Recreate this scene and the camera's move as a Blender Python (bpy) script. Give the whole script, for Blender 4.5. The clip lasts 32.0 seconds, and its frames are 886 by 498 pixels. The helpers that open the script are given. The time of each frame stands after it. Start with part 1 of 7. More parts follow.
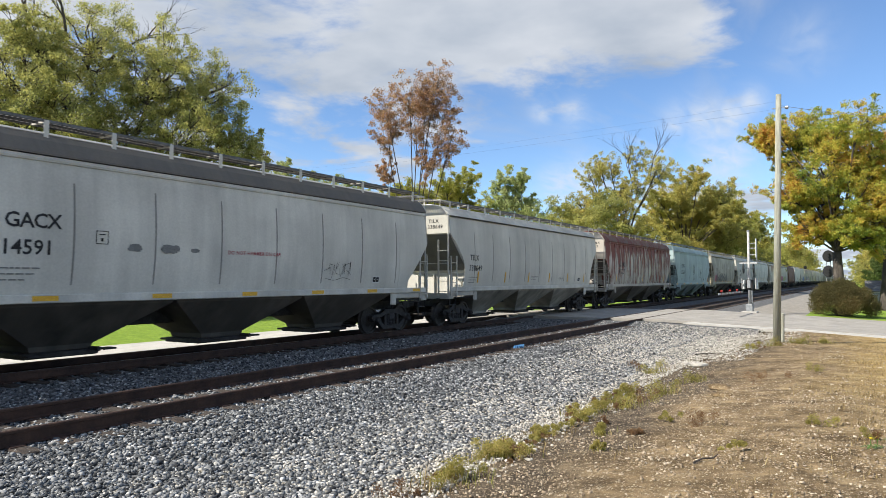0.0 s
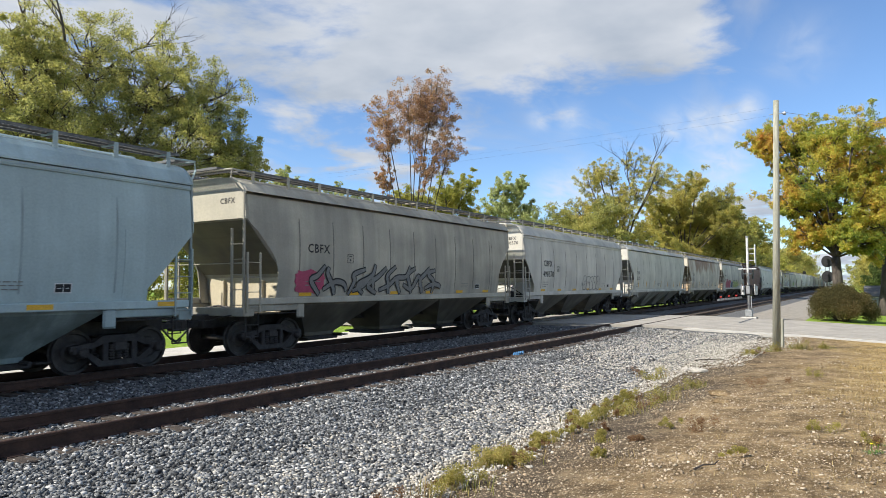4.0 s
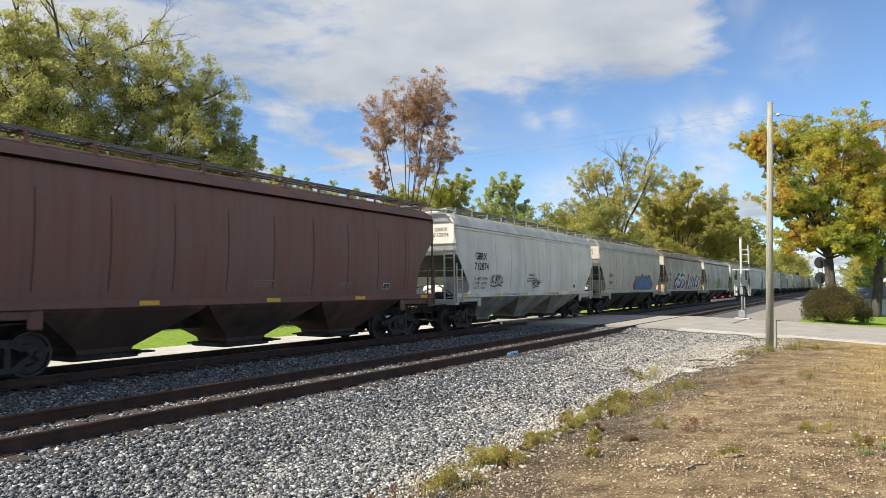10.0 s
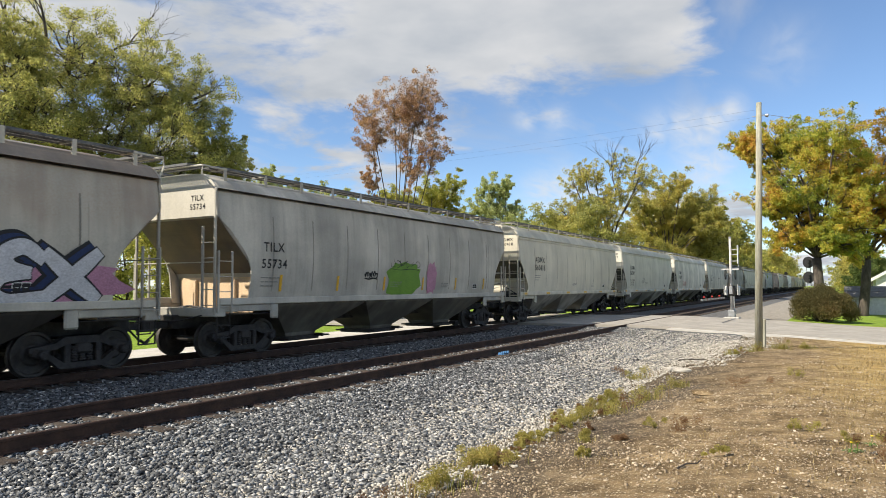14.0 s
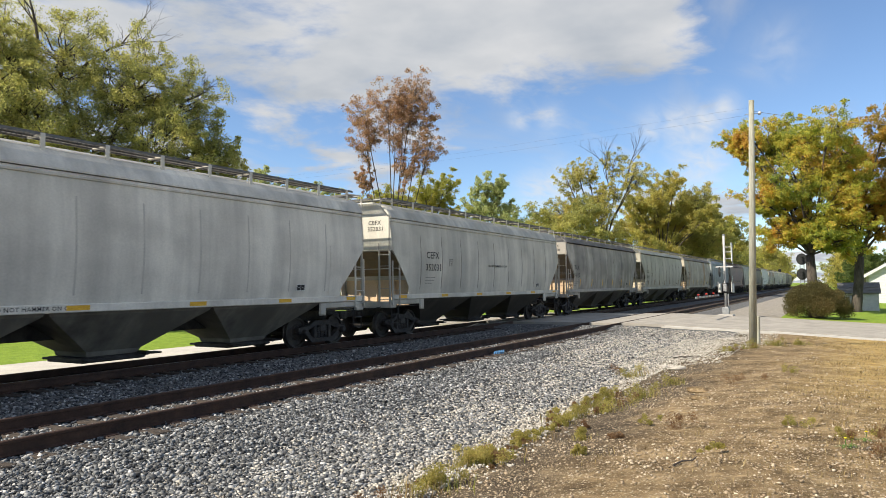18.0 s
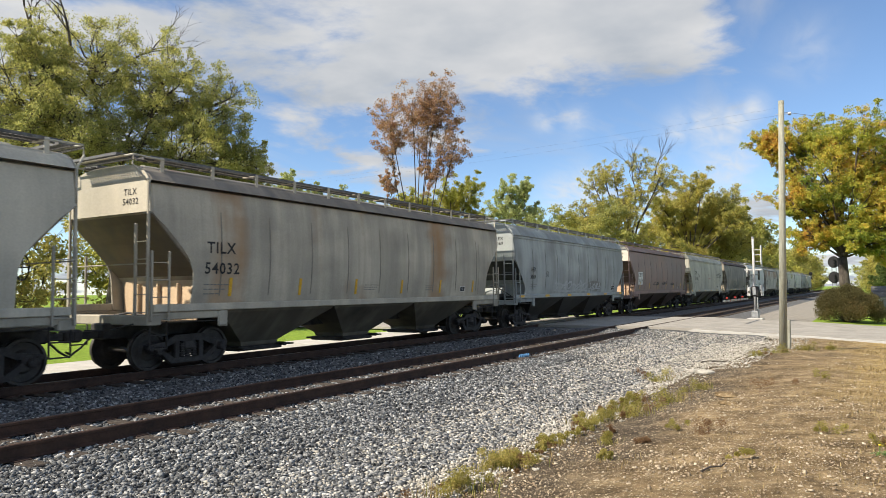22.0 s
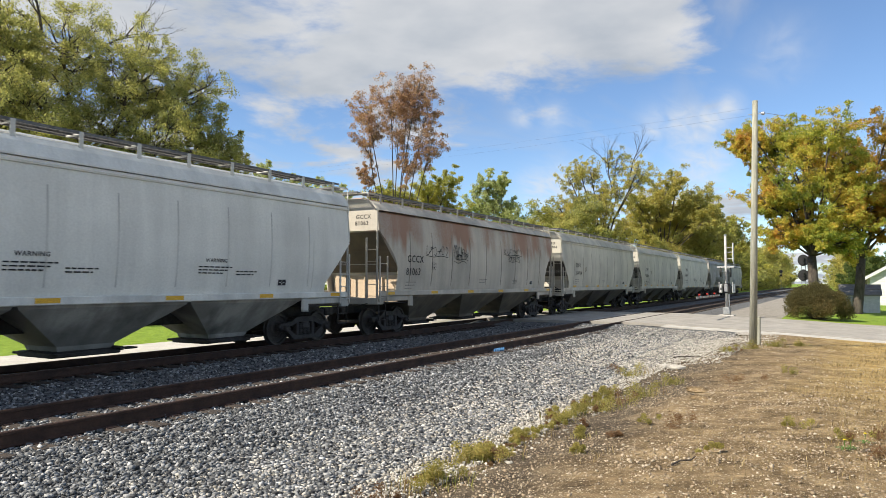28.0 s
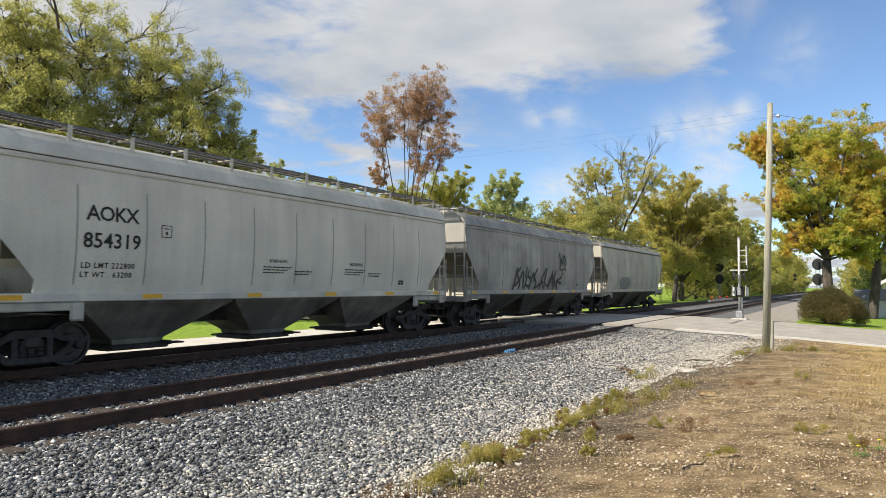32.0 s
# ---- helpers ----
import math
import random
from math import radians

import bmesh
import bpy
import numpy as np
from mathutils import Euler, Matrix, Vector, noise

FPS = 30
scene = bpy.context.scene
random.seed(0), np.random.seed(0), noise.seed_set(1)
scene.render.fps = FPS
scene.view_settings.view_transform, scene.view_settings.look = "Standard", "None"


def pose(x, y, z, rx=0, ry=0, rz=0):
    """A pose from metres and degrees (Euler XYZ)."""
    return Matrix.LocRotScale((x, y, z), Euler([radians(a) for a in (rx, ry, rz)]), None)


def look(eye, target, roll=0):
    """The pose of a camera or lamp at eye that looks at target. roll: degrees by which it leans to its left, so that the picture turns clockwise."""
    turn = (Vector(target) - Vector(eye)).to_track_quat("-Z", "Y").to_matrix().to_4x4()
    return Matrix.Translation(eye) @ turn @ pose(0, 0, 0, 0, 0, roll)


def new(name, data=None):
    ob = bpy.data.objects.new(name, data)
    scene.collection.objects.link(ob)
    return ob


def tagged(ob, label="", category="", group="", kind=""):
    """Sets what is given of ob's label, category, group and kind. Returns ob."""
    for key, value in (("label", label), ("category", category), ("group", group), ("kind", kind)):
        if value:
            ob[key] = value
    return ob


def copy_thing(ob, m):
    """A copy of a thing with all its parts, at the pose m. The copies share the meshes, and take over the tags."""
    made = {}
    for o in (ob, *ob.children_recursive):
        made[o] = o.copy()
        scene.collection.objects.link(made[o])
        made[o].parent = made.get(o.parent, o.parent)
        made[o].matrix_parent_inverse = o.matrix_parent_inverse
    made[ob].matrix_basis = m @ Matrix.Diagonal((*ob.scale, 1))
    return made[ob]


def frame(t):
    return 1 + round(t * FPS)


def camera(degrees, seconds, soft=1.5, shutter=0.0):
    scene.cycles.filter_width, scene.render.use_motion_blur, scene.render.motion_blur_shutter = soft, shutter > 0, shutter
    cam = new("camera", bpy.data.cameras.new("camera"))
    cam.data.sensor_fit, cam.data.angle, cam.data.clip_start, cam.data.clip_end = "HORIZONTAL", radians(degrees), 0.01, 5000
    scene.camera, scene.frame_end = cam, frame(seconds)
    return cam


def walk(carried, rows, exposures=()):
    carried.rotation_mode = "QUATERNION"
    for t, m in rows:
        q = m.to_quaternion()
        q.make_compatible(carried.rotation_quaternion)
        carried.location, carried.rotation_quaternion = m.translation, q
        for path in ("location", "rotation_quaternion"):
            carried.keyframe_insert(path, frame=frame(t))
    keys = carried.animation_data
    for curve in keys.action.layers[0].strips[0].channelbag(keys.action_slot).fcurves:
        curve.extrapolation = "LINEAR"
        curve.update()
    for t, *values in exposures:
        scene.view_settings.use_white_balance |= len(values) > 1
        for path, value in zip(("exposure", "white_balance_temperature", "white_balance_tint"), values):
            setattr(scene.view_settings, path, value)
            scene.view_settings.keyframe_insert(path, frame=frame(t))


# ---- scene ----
# ---- the camera: held by hand beside the line, turning a little ----
EXPOSURE = 0.75
cam = camera(65.5, 32.0, soft=0.6, shutter=0.06)
EYE = (0.0, 0.0, 1.765)
TURNS = [  # seconds, turn to the left of the line, tilt up, lean (degrees)
    (0, 31.17, 2.62, -0.14), (0.5, 31.52, 2.61, -0.30), (1, 31.59, 2.68, -0.46), (1.5, 31.39, 2.82, -0.53),
    (2, 31.16, 2.97, -0.47), (2.5, 31.03, 3.09, -0.40), (3, 31.04, 3.16, -0.31), (3.5, 31.12, 3.19, -0.35),
    (5.5, 30.81, 3.26, -0.65), (6, 30.65, 3.28, -0.62), (6.5, 30.58, 3.31, -0.59), (7, 30.60, 3.30, -0.54),
    (7.5, 30.64, 3.24, -0.47), (8, 30.69, 3.15, -0.43), (8.5, 30.74, 3.05, -0.37), (9, 30.74, 3.04, -0.34),
    (9.5, 30.72, 3.09, -0.28), (10, 30.64, 3.17, -0.18), (10.5, 30.56, 3.30, -0.14), (11, 30.43, 3.39, -0.14),
    (11.5, 30.28, 3.43, -0.10), (12, 30.13, 3.43, -0.16), (12.5, 30.03, 3.38, -0.23), (13, 29.94, 3.30, -0.24),
    (13.5, 29.90, 3.20, -0.26), (14, 29.89, 3.18, -0.29), (14.5, 29.89, 3.20, -0.26), (16.5, 29.66, 3.10, -0.40),
    (17, 29.54, 3.06, -0.53), (17.5, 29.47, 3.09, -0.64), (18, 29.45, 3.15, -0.76), (18.5, 29.44, 3.14, -0.85),
    (19, 29.47, 3.04, -0.91), (19.5, 29.81, 3.00, -0.97), (20, 30.53, 3.12, -1.07), (20.5, 31.41, 3.23, -1.23),
    (21, 32.19, 3.47, -1.26), (21.5, 32.11, 3.44, -1.01), (22, 31.50, 3.41, -0.66), (22.5, 30.58, 3.41, -0.16),
    (23, 29.87, 3.49, 0.25), (23.5, 29.52, 3.59, 0.44), (24, 29.60, 3.57, 0.35), (24.5, 30.21, 3.49, 0.09),
    (25, 31.12, 3.39, -0.25), (25.5, 32.02, 3.42, -0.41), (27.5, 30.10, 3.07, -0.20), (28, 29.56, 2.88, -0.05),
    (28.5, 29.33, 2.82, 0.04), (29, 29.33, 2.77, 0.17), (29.5, 29.39, 2.77, 0.18), (30, 29.51, 2.73, 0.19),
    (30.5, 29.64, 2.69, 0.25), (31, 29.84, 2.69, 0.30), (31.5, 30.13, 2.76, 0.36), (32, 30.51, 2.92, 0.52)]
walk(cam, [(t, pose(*EYE, 90 + tilt, 0, turn) @ pose(0, 0, 0, 0, 0, lean)) for t, turn, tilt, lean in TURNS],
     exposures=[(t, EXPOSURE, kelvin, 8.5) for t, kelvin in ((0, 6080), (3, 6080), (6, 6140), (9, 6300), (12, 6430), (14, 6530), (22, 6550), (25, 6480), (28, 6420), (32, 6500))])

# ---- plan: the line runs along y, rail heads at z = 0 ----
NEAR, FAR = -9.42, -14.86
SUN_FROM = Vector((-0.45, -0.54, 0.64)).normalized()

# ---- world and sun ----
world = bpy.data.worlds.new("sky")
scene.world = world
world.use_nodes = True


def build_world():
    nt = world.node_tree
    n, l = nt.nodes, nt.links
    n.clear()
    out = n.new("ShaderNodeOutputWorld")
    bg = n.new("ShaderNodeBackground")
    sky = n.new("ShaderNodeTexSky")
    sky.sky_type, sky.sun_disc = "NISHITA", False
    sky.sun_elevation = math.asin(SUN_FROM.z)
    sky.sun_rotation = math.atan2(SUN_FROM.x, SUN_FROM.y)
    sky.altitude = 1800
    sky.air_density, sky.dust_density, sky.ozone_density = 1.0, 0.28, 3.4
    co = n.new("ShaderNodeTexCoord")

    def val(op, a, b=None, c=None):
        m = n.new("ShaderNodeMath")
        m.operation = op
        for i, s in enumerate((a, b, c)):
            if s is None:
                continue
            if isinstance(s, (int, float)):
                m.inputs[i].default_value = s
            else:
                l.new(s, m.inputs[i])
        return m.outputs[0]

    # clouds lie on a flat layer: direction divided by its height
    sep = n.new("ShaderNodeSeparateXYZ")
    l.new(co.outputs["Generated"], sep.inputs[0])
    h = val("MAXIMUM", val("ADD", sep.outputs[2], 0.12), 0.03)
    comb = n.new("ShaderNodeCombineXYZ")
    px, py = val("DIVIDE", sep.outputs[0], h), val("DIVIDE", sep.outputs[1], h)
    l.new(px, comb.inputs[0])
    l.new(py, comb.inputs[1])
    comb.inputs[2].default_value = 0.35
    big = n.new("ShaderNodeTexNoise")
    l.new(comb.outputs[0], big.inputs["Vector"])
    big.inputs["Scale"].default_value, big.inputs["Detail"].default_value, big.inputs["Roughness"].default_value = 1.5, 10, 0.58
    big.inputs["Distortion"].default_value = 0.25
    dens = big.outputs["Fac"]
    # where the cloud bank lies, and the clear blue beside it
    for (dx, dy, dz), reach, gain in CLOUDS:
        d = n.new("ShaderNodeVectorMath")
        d.operation = "DISTANCE"
        l.new(co.outputs["Generated"], d.inputs[0])
        d.inputs[1].default_value = Vector((dx, dy, dz)).normalized()
        g = val("EXPONENT", val("MULTIPLY", val("POWER", val("DIVIDE", d.outputs["Value"], reach), 2.0), -1.0))
        dens = val("ADD", dens, val("MULTIPLY", g, gain))
    ramp = n.new("ShaderNodeValToRGB")
    l.new(dens, ramp.inputs[0])
    ramp.color_ramp.elements[0].position, ramp.color_ramp.elements[1].position = 0.47, 0.63
    ramp.color_ramp.interpolation = "EASE"
    shade = n.new("ShaderNodeTexNoise")
    l.new(comb.outputs[0], shade.inputs["Vector"])
    shade.inputs["Scale"].default_value, shade.inputs["Detail"].default_value = 1.9, 5
    tone = n.new("ShaderNodeValToRGB")
    l.new(shade.outputs["Fac"], tone.inputs[0])
    tone.color_ramp.elements[0].position, tone.color_ramp.elements[1].position = 0.34, 0.68
    tone.color_ramp.elements[0].color = (2.5, 2.75, 3.15, 1)
    tone.color_ramp.elements[1].color = (4.3, 4.3, 4.4, 1)
    # thin high wisps
    st, thin = n.new("ShaderNodeVectorMath"), n.new("ShaderNodeTexNoise")
    st.operation = "MULTIPLY"
    l.new(comb.outputs[0], st.inputs[0])
    st.inputs[1].default_value = (2.6, 1.1, 1.0)
    l.new(st.outputs[0], thin.inputs["Vector"])
    thin.inputs["Scale"].default_value, thin.inputs["Detail"].default_value, thin.inputs["Distortion"].default_value = 1.3, 8, 0.8
    wisp = n.new("ShaderNodeMapRange")
    l.new(thin.outputs["Fac"], wisp.inputs[0])
    wisp.inputs[1].default_value, wisp.inputs[2].default_value, wisp.inputs[4].default_value = 0.54, 0.78, 0.34
    plume = 0.0
    tuft = n.new("ShaderNodeTexNoise")
    l.new(st.outputs[0], tuft.inputs["Vector"])
    tuft.inputs["Scale"].default_value, tuft.inputs["Detail"].default_value, tuft.inputs["Distortion"].default_value = 5.0, 7, 0.6
    for (dx, dy, dz), reach, gain in WISPS:
        d = n.new("ShaderNodeVectorMath")
        d.operation = "DISTANCE"
        l.new(co.outputs["Generated"], d.inputs[0])
        d.inputs[1].default_value = Vector((dx, dy, dz)).normalized()
        g = val("EXPONENT", val("MULTIPLY", val("POWER", val("DIVIDE", d.outputs["Value"], reach), 2.0), -1.0))
        plume = val("MAXIMUM", plume, val("MULTIPLY", val("MULTIPLY", g, gain * 0.95), val("MULTIPLY_ADD", tuft.outputs["Fac"], 2.2, -0.35)))
    mix = n.new("ShaderNodeMix")
    mix.data_type = "RGBA"
    l.new(val("MAXIMUM", ramp.outputs["Color"], wisp.outputs[0]), mix.inputs[0])
    l.new(sky.outputs[0], mix.inputs[6])
    l.new(tone.outputs["Color"], mix.inputs[7])
    white = n.new("ShaderNodeMix")
    white.data_type = "RGBA"
    l.new(val("MINIMUM", plume, 0.9), white.inputs[0])
    l.new(mix.outputs[2], white.inputs[6])
    white.inputs[7].default_value = (4.5, 4.6, 4.75, 1)
    l.new(white.outputs[2], bg.inputs["Color"])
    bg.inputs["Strength"].default_value = SKY_STRENGTH
    l.new(bg.outputs[0], out.inputs[0])


SKY_STRENGTH = 0.104
CLOUDS = [  # direction, reach, gain: the bank over the line, and clear sky beside and under it
    ((-0.69, 0.64, 0.36), 0.20, 0.10),
    ((-0.52, 0.78, 0.36), 0.20, 0.14),
    ((-0.31, 0.88, 0.36), 0.16, 0.14),
    ((-0.17, 0.93, 0.33), 0.09, 0.16),
    ((-0.40, 0.89, 0.20), 0.13, -0.20),
    ((-0.23, 0.94, 0.25), 0.09, -0.16),
    ((-0.03, 0.96, 0.27), 0.14, -0.18),
    ((-0.66, 0.72, 0.21), 0.12, -0.10),
    ((-0.15, 0.965, 0.19), 0.06, 0.06),
]
WISPS = [  # small torn plumes in the clear sky
    ((-0.118, 0.966, 0.232), 0.018, 0.8), ((-0.139, 0.966, 0.216), 0.020, 0.8), ((-0.174, 0.961, 0.214), 0.030, 0.75), ((-0.205, 0.956, 0.216), 0.024, 0.6), ((-0.160, 0.968, 0.190), 0.030, 0.7), ((-0.150, 0.974, 0.160), 0.035, 0.7),
    ((-0.050, 0.954, 0.295), 0.035, 0.3), ((-0.335, 0.933, 0.142), 0.030, 0.8), ((-0.361, 0.923, 0.134), 0.030, 0.7), ((-0.337, 0.912, 0.234), 0.018, 0.5), ((-0.380, 0.895, 0.236), 0.014, 0.5)]
build_world()
sun = new("sun", bpy.data.lights.new("sun", "SUN"))
sun.data.energy, sun.data.angle, sun.data.color = 4.8, radians(0.6), (1.0, 0.90, 0.76)
sun.matrix_world = look(tuple(SUN_FROM * 60), (0, 0, 0))

# ---- materials ----
def shader(name, rough=0.8, metal=0.0, spec=0.4):
    m = bpy.data.materials.new(name)
    m.use_nodes = True
    b = m.node_tree.nodes["Principled BSDF"]
    b.inputs["Roughness"].default_value, b.inputs["Metallic"].default_value = rough, metal
    b.inputs["Specular IOR Level"].default_value = spec
    return m, m.node_tree.nodes, m.node_tree.links, b


def noise_node(n, l, scale, detail=6, stretch=(1, 1, 1), source="Object", rough=0.6):
    co, mp, t = n.new("ShaderNodeTexCoord"), n.new("ShaderNodeMapping"), n.new("ShaderNodeTexNoise")
    l.new(co.outputs[source], mp.inputs[0])
    mp.inputs["Scale"].default_value = stretch
    l.new(mp.outputs[0], t.inputs["Vector"])
    t.inputs["Scale"].default_value, t.inputs["Detail"].default_value, t.inputs["Roughness"].default_value = scale, detail, rough
    return t


def ramp_node(n, l, source, stops):
    r = n.new("ShaderNodeValToRGB")
    l.new(source, r.inputs[0])
    e = r.color_ramp.elements
    while len(e) < len(stops):
        e.new(0.5)
    for el, (pos, col) in zip(e, stops):
        el.position = pos
        el.color = (*col, 1) if len(col) == 3 else col
    return r.outputs["Color"]


def mixed(n, l, fac, a, b, kind="MIX"):
    m = n.new("ShaderNodeMix")
    m.data_type, m.blend_type = "RGBA", kind
    for sock, v in ((m.inputs[0], fac), (m.inputs[6], a), (m.inputs[7], b)):
        if isinstance(v, (int, float)):
            sock.default_value = v
        elif isinstance(v, tuple):
            sock.default_value = (*v, 1) if len(v) == 3 else v
        else:
            l.new(v, sock)
    return m.outputs[2]


def bumped(n, l, b, height, strength, dist=0.02):
    u = n.new("ShaderNodeBump")
    u.inputs["Strength"].default_value, u.inputs["Distance"].default_value = strength, dist
    l.new(height, u.inputs["Height"])
    l.new(u.outputs[0], b.inputs["Normal"])


def grey(v):
    return (v, v, v)


def surface(name, dark, light, scale=6.0, rough=0.8, metal=0.0, bump=0.3, fine=60.0, stretch=(1, 1, 1), spec=0.4, patch=0.7):
    """Two scales of variation between two colours, with a fine relief."""
    m, n, l, b = shader(name, rough, metal, spec)
    t1, t2 = noise_node(n, l, scale, 6, stretch), noise_node(n, l, fine, 4, stretch)
    c = ramp_node(n, l, t1.outputs["Fac"], [(0.32, dark), (0.68, light)])
    c2 = mixed(n, l, 0.55, c, ramp_node(n, l, t2.outputs["Fac"], [(0.3, grey(patch * 0.6)), (0.7, grey(1.15))]), "MULTIPLY")
    l.new(c2, b.inputs["Base Color"])
    bumped(n, l, b, t2.outputs["Fac"], bump)
    return m


def pieces(name, stops, rough=0.85, bump=0.2, fine=40.0, per="island", spec=0.3, trans=0.0, drift=0.0):
    """Each piece takes its own tone."""
    m, n, l, b = shader(name, rough, 0, spec)
    if per == "island":
        src = n.new("ShaderNodeNewGeometry").outputs["Random Per Island"]
    else:
        src = n.new("ShaderNodeObjectInfo").outputs["Random"]
    if drift:
        # whole sprays turn colour together
        wide = noise_node(n, l, 0.32, 3)
        lo = n.new("ShaderNodeMapRange")
        l.new(wide.outputs["Fac"], lo.inputs[0])
        lo.inputs[1].default_value, lo.inputs[2].default_value = 0.34, 0.66
        mx = n.new("ShaderNodeMix")
        mx.inputs[0].default_value = drift
        l.new(src, mx.inputs[2])
        l.new(lo.outputs[0], mx.inputs[3])
        src = mx.outputs[0]
    c = ramp_node(n, l, src, stops)
    t = noise_node(n, l, fine, 3)
    c = mixed(n, l, 0.5, c, ramp_node(n, l, t.outputs["Fac"], [(0.25, grey(0.55)), (0.75, grey(1.2))]), "MULTIPLY")
    l.new(c, b.inputs["Base Color"])
    if bump:
        bumped(n, l, b, t.outputs["Fac"], bump)
    if trans:
        tr, ad = n.new("ShaderNodeBsdfTranslucent"), n.new("ShaderNodeMixShader")
        l.new(c, tr.inputs["Color"])
        ad.inputs[0].default_value = trans
        l.new(b.outputs[0], ad.inputs[1])
        l.new(tr.outputs[0], ad.inputs[2])
        l.new(ad.outputs[0], n["Material Output"].inputs[0])
    return m


def paint(name, base, grime=0.4, rust=0.0, seed=0.0, rust_colour=(0.17, 0.06, 0.03), grime_colour=(0.095, 0.095, 0.094), top=0.0, columns=0.0, belt=0.0):
    """Weathered paint on steel: run-down streaks, blotches of grime, rust breaking through."""
    base = (base[0] * 1.12, base[1] * 1.07, base[2] * 0.97)
    m, n, l, b = shader(name, 0.65, 0.0, 0.15)
    co, mp = n.new("ShaderNodeTexCoord"), n.new("ShaderNodeMapping")
    l.new(co.outputs["Object"], mp.inputs[0])
    mp.inputs["Location"].default_value = (seed * 3.1, seed * 7.7, seed * 1.3)

    def tex(scale, detail, stretch):
        s, t = n.new("ShaderNodeVectorMath"), n.new("ShaderNodeTexNoise")
        s.operation = "MULTIPLY"
        l.new(mp.outputs[0], s.inputs[0])
        s.inputs[1].default_value = stretch
        l.new(s.outputs[0], t.inputs["Vector"])
        t.inputs["Scale"].default_value, t.inputs["Detail"].default_value = scale, detail
        return t.outputs["Fac"]

    streak, blotch, fine = tex(1.0, 6, (2.2, 2.2, 0.22)), tex(0.55, 5, (1, 1, 1.6)), tex(22.0, 4, (1, 1, 1))
    c = mixed(n, l, ramp_node(n, l, blotch, [(0.3, grey(0.0)), (0.75, grey(0.6 * grime))]), base, tuple(x * 0.72 for x in base))
    both = mixed(n, l, 0.5, streak, blotch)
    c = mixed(n, l, ramp_node(n, l, both, [(0.42, grey(0.0)), (0.70, grey(min(1.0, 1.15 * grime)))]), c, grime_colour)
    band = tex(1.0, 5, (0.6, 0.75, 0.10))
    c = mixed(n, l, ramp_node(n, l, band, [(0.45, grey(0.0)), (0.62, grey(min(0.85, 1.15 * grime)))]), c, tuple(0.45 * x + 0.55 * y for x, y in zip(base, grime_colour)))
    c = mixed(n, l, ramp_node(n, l, tex(1.0, 4, (0.5, 6.0, 0.35)), [(0.50, grey(0.0)), (0.72, grey(0.5 * grime))]), c, tuple(x * 0.5 for x in base))
    c = mixed(n, l, 0.35, c, ramp_node(n, l, fine, [(0.3, grey(0.75)), (0.7, grey(1.1))]), "MULTIPLY")
    if columns:
        c = mixed(n, l, ramp_node(n, l, mixed(n, l, 0.25, tex(1.0, 6, (0.3, 0.42, 0.035)), blotch), [(0.54, grey(0.0)), (0.66, grey(columns))]), c, (0.36, 0.20, 0.085))
    if belt:
        s0, d0 = n.new("ShaderNodeSeparateXYZ"), n.new("ShaderNodeMath")
        l.new(co.outputs["Object"], s0.inputs[0])
        d0.operation = "DIVIDE"
        l.new(s0.outputs[2], d0.inputs[0])
        d0.inputs[1].default_value = 5.0
        rag = n.new("ShaderNodeMath")
        rag.operation = "MULTIPLY_ADD"
        l.new(tex(1.0, 6, (0.8, 2.4, 0.3)), rag.inputs[0])
        rag.inputs[1].default_value = 0.40
        l.new(d0.outputs[0], rag.inputs[2])
        zone = ramp_node(n, l, rag.outputs[0], [(0.80, grey(0.0)), (0.89, grey(1.0)), (1.0, grey(1.0))])
        spots = ramp_node(n, l, mixed(n, l, 0.3, tex(1.0, 5, (0.3, 0.62, 0.10)), fine), [(0.40, grey(0.0)), (0.55, grey(belt))])
        c = mixed(n, l, mixed(n, l, 1.0, zone, spots, "MULTIPLY"), c, mixed(n, l, streak, rust_colour, tuple(x * 1.7 for x in rust_colour)))
    if rust > 0:
        edge = 0.66 - 0.22 * rust
        r2 = mixed(n, l, 0.5, both, tex(2.6, 7, (2.2, 2.2, 0.18) if top else (1.6, 1.6, 0.5)))
        if top:
            sep, k = n.new("ShaderNodeSeparateXYZ"), n.new("ShaderNodeMath")
            l.new(co.outputs["Object"], sep.inputs[0])
            k.operation = "MULTIPLY_ADD"
            l.new(sep.outputs[2], k.inputs[0])
            k.inputs[1].default_value, k.inputs[2].default_value = top, -3.15 * top
            q = n.new("ShaderNodeMath")
            l.new(r2, q.inputs[0])
            l.new(k.outputs[0], q.inputs[1])
            r2 = q.outputs[0]
        mask = ramp_node(n, l, r2, [(edge, grey(0.0)), (edge + (0.06 if rust > 0.6 else 0.16), grey(0.92 if rust > 0.6 else 0.75))])
        c = mixed(n, l, mask, c, mixed(n, l, fine, rust_colour, tuple(min(1, x * 2.0) for x in rust_colour)))
    l.new(c, b.inputs["Base Color"])
    rr = ramp_node(n, l, fine, [(0.2, grey(0.58)), (0.8, grey(0.78))])
    l.new(rr, b.inputs["Roughness"])
    bumped(n, l, b, blotch, 0.12, 0.05)
    return m


